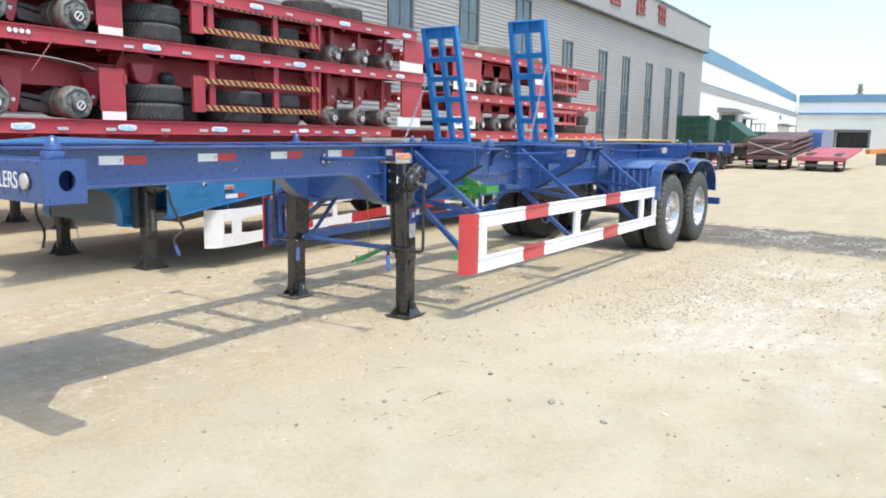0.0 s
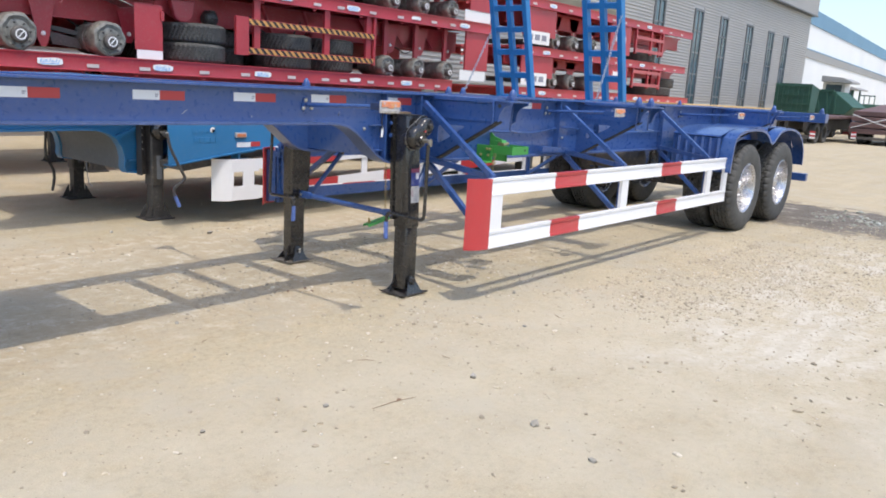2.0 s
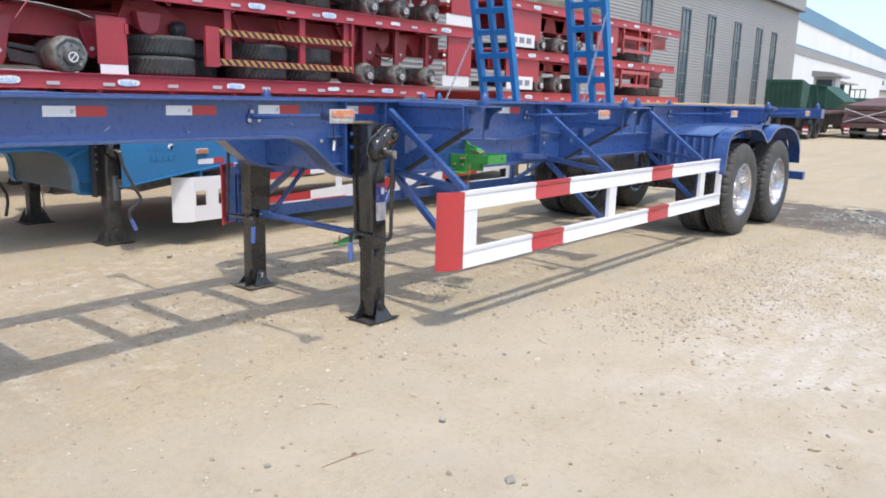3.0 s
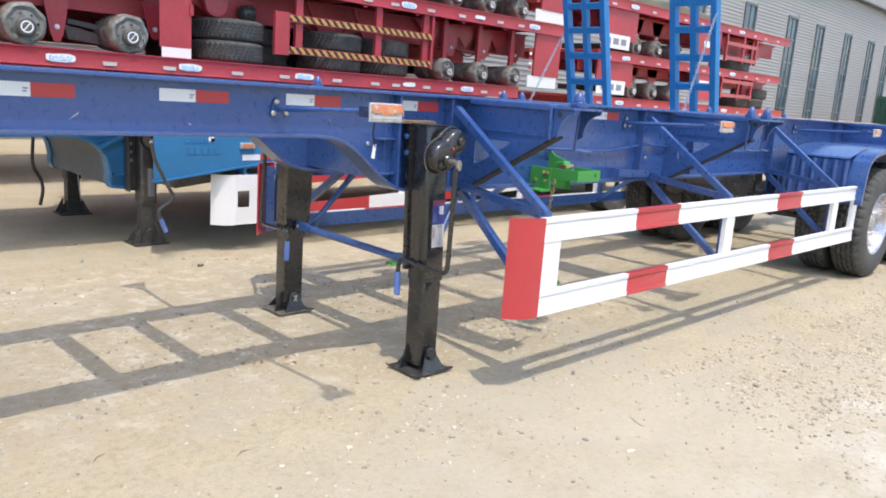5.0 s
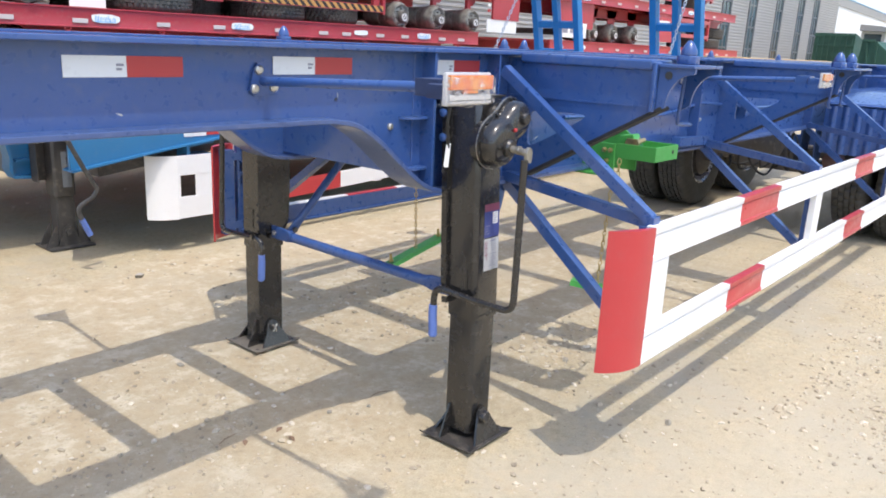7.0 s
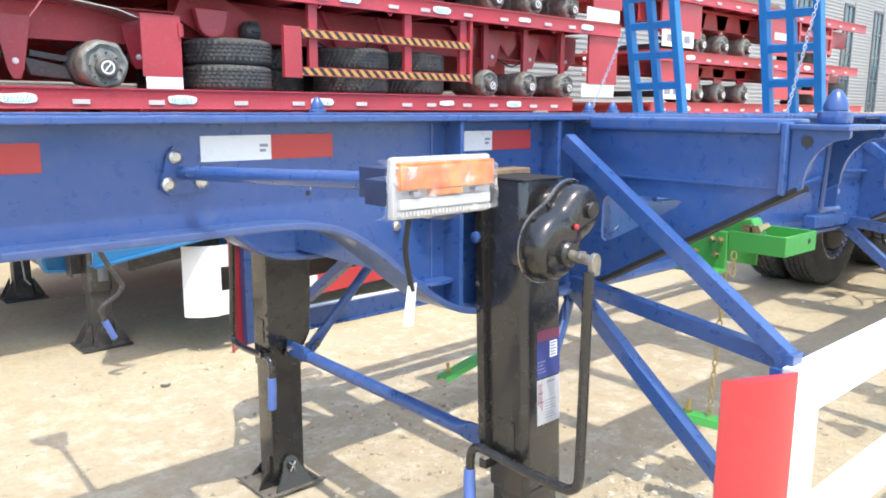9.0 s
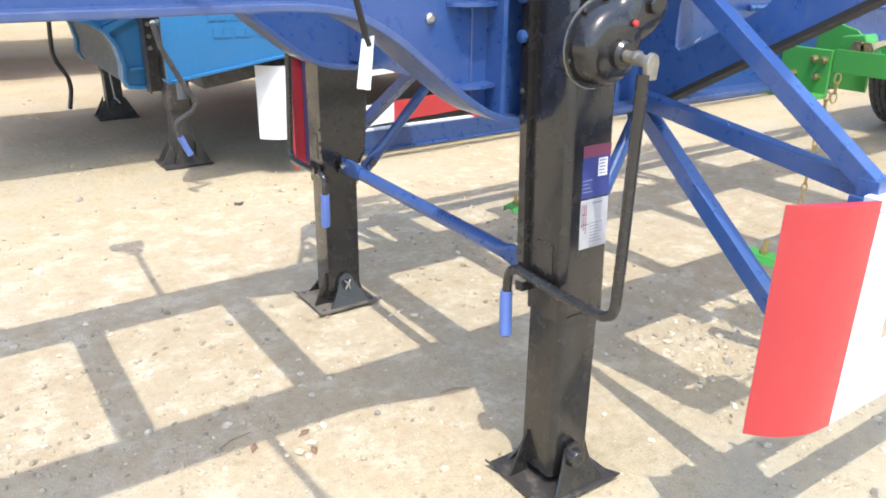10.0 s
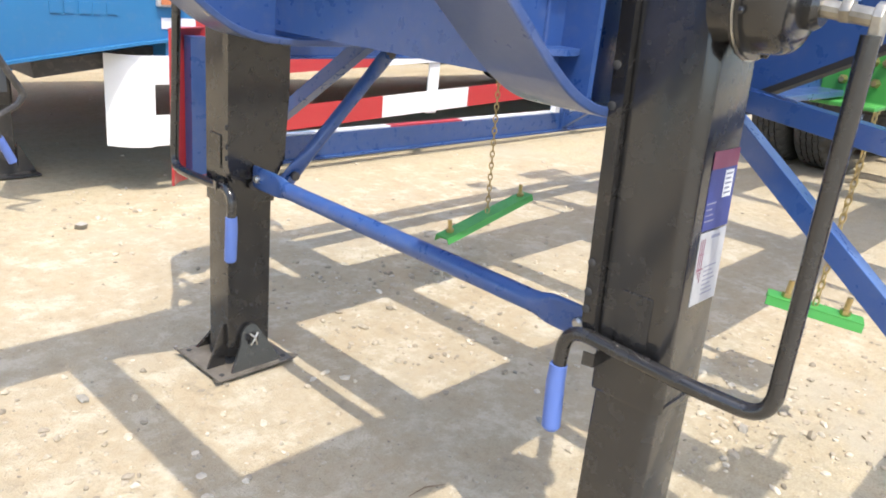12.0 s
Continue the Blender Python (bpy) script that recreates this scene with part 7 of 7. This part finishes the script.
# ---- loose stones, twigs and grit on the yard ----
def pebble(s, x, y, r, rnd, z=None):
    a = rnd.uniform(0, 6.28)
    sx_, sy_, sz_ = r * rnd.uniform(0.8, 1.4), r * rnd.uniform(0.6, 1.0), r * rnd.uniform(0.45, 0.8)
    base = [(0, 0, 1), (0.89, 0, 0.45), (0.28, 0.85, 0.45), (-0.72, 0.53, 0.45), (-0.72, -0.53, 0.45), (0.28, -0.85, 0.45), (0.72, 0.53, -0.45), (-0.28, 0.85, -0.45), (-0.89, 0, -0.45), (-0.28, -0.85, -0.45), (0.72, -0.53, -0.45), (0, 0, -1)]
    ca, sa = math.cos(a), math.sin(a)
    v = []
    for p in base:
        k = rnd.uniform(0.62, 1.25)
        px, py, pz = p[0] * sx_ * k, p[1] * sy_ * k, p[2] * sz_ * k
        v.append((x + ca * px - sa * py, y + sa * px + ca * py, (sz_ * 0.24 if z is None else z) + pz))
    f = [(0, 1, 2), (0, 2, 3), (0, 3, 4), (0, 4, 5), (0, 5, 1), (1, 6, 2), (2, 7, 3), (3, 8, 4), (4, 9, 5), (5, 10, 1), (6, 7, 2), (7, 8, 3), (8, 9, 4), (9, 10, 5), (10, 6, 1), (11, 7, 6), (11, 8, 7), (11, 9, 8), (11, 10, 9), (11, 6, 10)]
    s.add(v, f)


def loose(name, shape, label):
    me = bpy.data.meshes.new(name)
    me.from_pydata(shape.v, [], shape.f)
    me.materials.append(PALESTONE if name == "rubble" else STONE)
    return tagged(new(name, me), label, "gravel", kind="stuff")


rnd = random.Random(11)
grit = Shape()
for _ in range(2600):
    pebble(grit, rnd.uniform(-4.2, 6.5), rnd.uniform(-3.6, 6.5), 0.0035 + 0.010 * rnd.random() ** 3, rnd)
for _ in range(5200):
    x, y = rnd.triangular(-3.0, 2.8, 0.3), rnd.triangular(-1.4, 3.4, 0.8)
    if math.sin(x * 3.1 + y) + math.sin(y * 3.7 - x) > rnd.uniform(-1.6, 1.2):
        continue
    pebble(grit, x, y, 0.0045 + 0.012 * rnd.random() ** 2.4, rnd)
for _ in range(160):
    pebble(grit, rnd.gauss(1.05, 0.22), rnd.gauss(0.32, 0.16), 0.005 + 0.013 * rnd.random() ** 2, rnd)
for _ in range(5000):
    pebble(grit, rnd.triangular(-4.6, 5.5, 2.6), rnd.uniform(-3.6, 0.6), 0.0028 + 0.0062 * rnd.random() ** 2.6, rnd)
loose("grit", grit, "fine grit scattered over the dusty yard")
gravel = Shape()
for _ in range(9000):
    x = rnd.triangular(0.2, 9.0, 3.4)
    y = rnd.gauss(-1.5 - 0.07 * x, 0.65)
    if math.sin(x * 1.3 + 2.6 * y) + math.sin(x * 2.9 - 4.1 * y + 1.0) > rnd.uniform(-1.6, 1.0):
        continue
    pebble(gravel, x, min(y, 0.6), 0.0035 + 0.009 * rnd.random() ** 2.2, rnd)
for _ in range(260):
    x = rnd.uniform(-1.2, 7.5)
    pebble(gravel, x, rnd.gauss(-1.9 - 0.05 * x, 0.9), 0.010 + 0.012 * rnd.random() ** 2, rnd)
for _ in range(7000):
    pebble(gravel, rnd.triangular(0.9, 5.5, 3.2), rnd.gauss(-1.35, 0.42), 0.0025 + 0.004 * rnd.random() ** 2, rnd)
for _ in range(1100):
    pebble(gravel, rnd.uniform(1.0, 5.0), rnd.gauss(-1.35, 0.38), 0.006 + 0.010 * rnd.random() ** 1.5, rnd)
for k in range(7):
    ry = -0.75 - 0.42 * k
    for _ in range(620):
        x = rnd.uniform(0.9 + 0.15 * k, 7.2)
        if math.sin(x * 1.9 + k * 2.1) + math.sin(x * 0.7 + k) < rnd.uniform(-1.2, 0.8):
            continue
        pebble(gravel, x, rnd.gauss(ry - 0.10 * (x - 2.0) + 0.05 * math.sin(3 * x + k), 0.05), 0.004 + 0.013 * rnd.random() ** 2.5, rnd)
loose("gravel", gravel, "loose gravel along a wheel track")
rubble = Shape()
for _ in range(350):
    pebble(rubble, rnd.uniform(6.8, 9.0), rnd.uniform(-6.0, -0.6), 0.008 + 0.030 * rnd.random() ** 3, rnd)
for cx, cy, sx, sy, n in ((7.9, -0.9, 0.13, 0.10, 40), (8.0, -1.5, 0.22, 0.20, 110), (7.8, -2.6, 0.16, 0.35, 60), (7.7, -3.6, 0.2, 0.4, 90), (7.9, -4.8, 0.25, 0.4, 90)):
    for _ in range(n):
        pebble(rubble, rnd.gauss(cx, sx), rnd.gauss(cy, sy), 0.010 + 0.028 * rnd.random() ** 2, rnd)
loose("rubble", rubble, "pale rubble lying in a wet strip")
for x, y, r in ((-1.64, -1.04, 0.018), (-1.07, -1.84, 0.031), (-1.19, -2.21, 0.020), (-0.82, -1.28, 0.024), (-2.20, -0.89, 0.016), (-1.49, 0.50, 0.018), (0.15, -0.95, 0.016), (-0.13, 0.62, 0.014), (0.02, 0.55, 0.014), (0.21, 2.75, 0.030), (-0.50, 3.27, 0.026), (0.79, -0.42, 0.018), (1.04, 0.23, 0.020), (-0.31, 1.43, 0.020), (0.76, 0.84, 0.010), (0.85, 0.2, 0.016), (0.6, 0.62, 0.016)):
    s = Shape()
    pebble(s, 0, 0, r, rnd, 0)
    me_part = part("stone", s, GREYSTONE, None, at=pose(x, y, r * 0.35))
    tagged(me_part, "small loose stone lying on the dusty ground", "stone", "loose stones")
for x, y, a, L in ((-1.37, -1.23, -9, 0.26), (-1.07, -0.73, -49, 0.10), (-0.69, -0.98, 90, 0.07), (0.52, -0.98, 66, 0.11), (0.14, 0.60, -10, 0.10), (-1.10, -0.18, 16, 0.08), (-1.56, 0.10, 40, 0.08), (-0.55, 0.72, 20, 0.12)):
    s = Shape().tube([(-L / 2, 0, 0.004), (0, 0.008, 0.006), (L / 2, -0.004, 0.004)], [0.0012, 0.002, 0.001], 5)
    tagged(part("twig", s, TWIG, None, at=pose(x, y, 0, 0, 0, a)), "thin dry twig lying on the ground", "twig", "dry twigs")
for x, y, a in ((-0.36, 0.65, 20), (-0.37, 0.56, 80), (-0.51, 0.66, 55), (-1.33, -1.22, 10)):
    s = Shape().add([(-0.022, 0, 0.002), (0, 0.010, 0.009), (0.024, 0.002, 0.003), (0.002, -0.011, 0.006), (0, 0, 0.012), (-0.022, 0, 0.0005), (0, 0.010, 0.0075), (0.024, 0.002, 0.0015), (0.002, -0.011, 0.0045), (0, 0, 0.0105)], [(0, 1, 4), (1, 2, 4), (2, 3, 4), (3, 0, 4), (6, 5, 9), (7, 6, 9), (8, 7, 9), (5, 8, 9), (0, 5, 6, 1), (1, 6, 7, 2), (2, 7, 8, 3), (3, 8, 5, 0)])
    tagged(part("dry_leaf", s, LEAF, None, at=pose(x, y, 0, 0, 0, a)), "curled brown dry leaf on the ground", "leaf", "dry leaves")
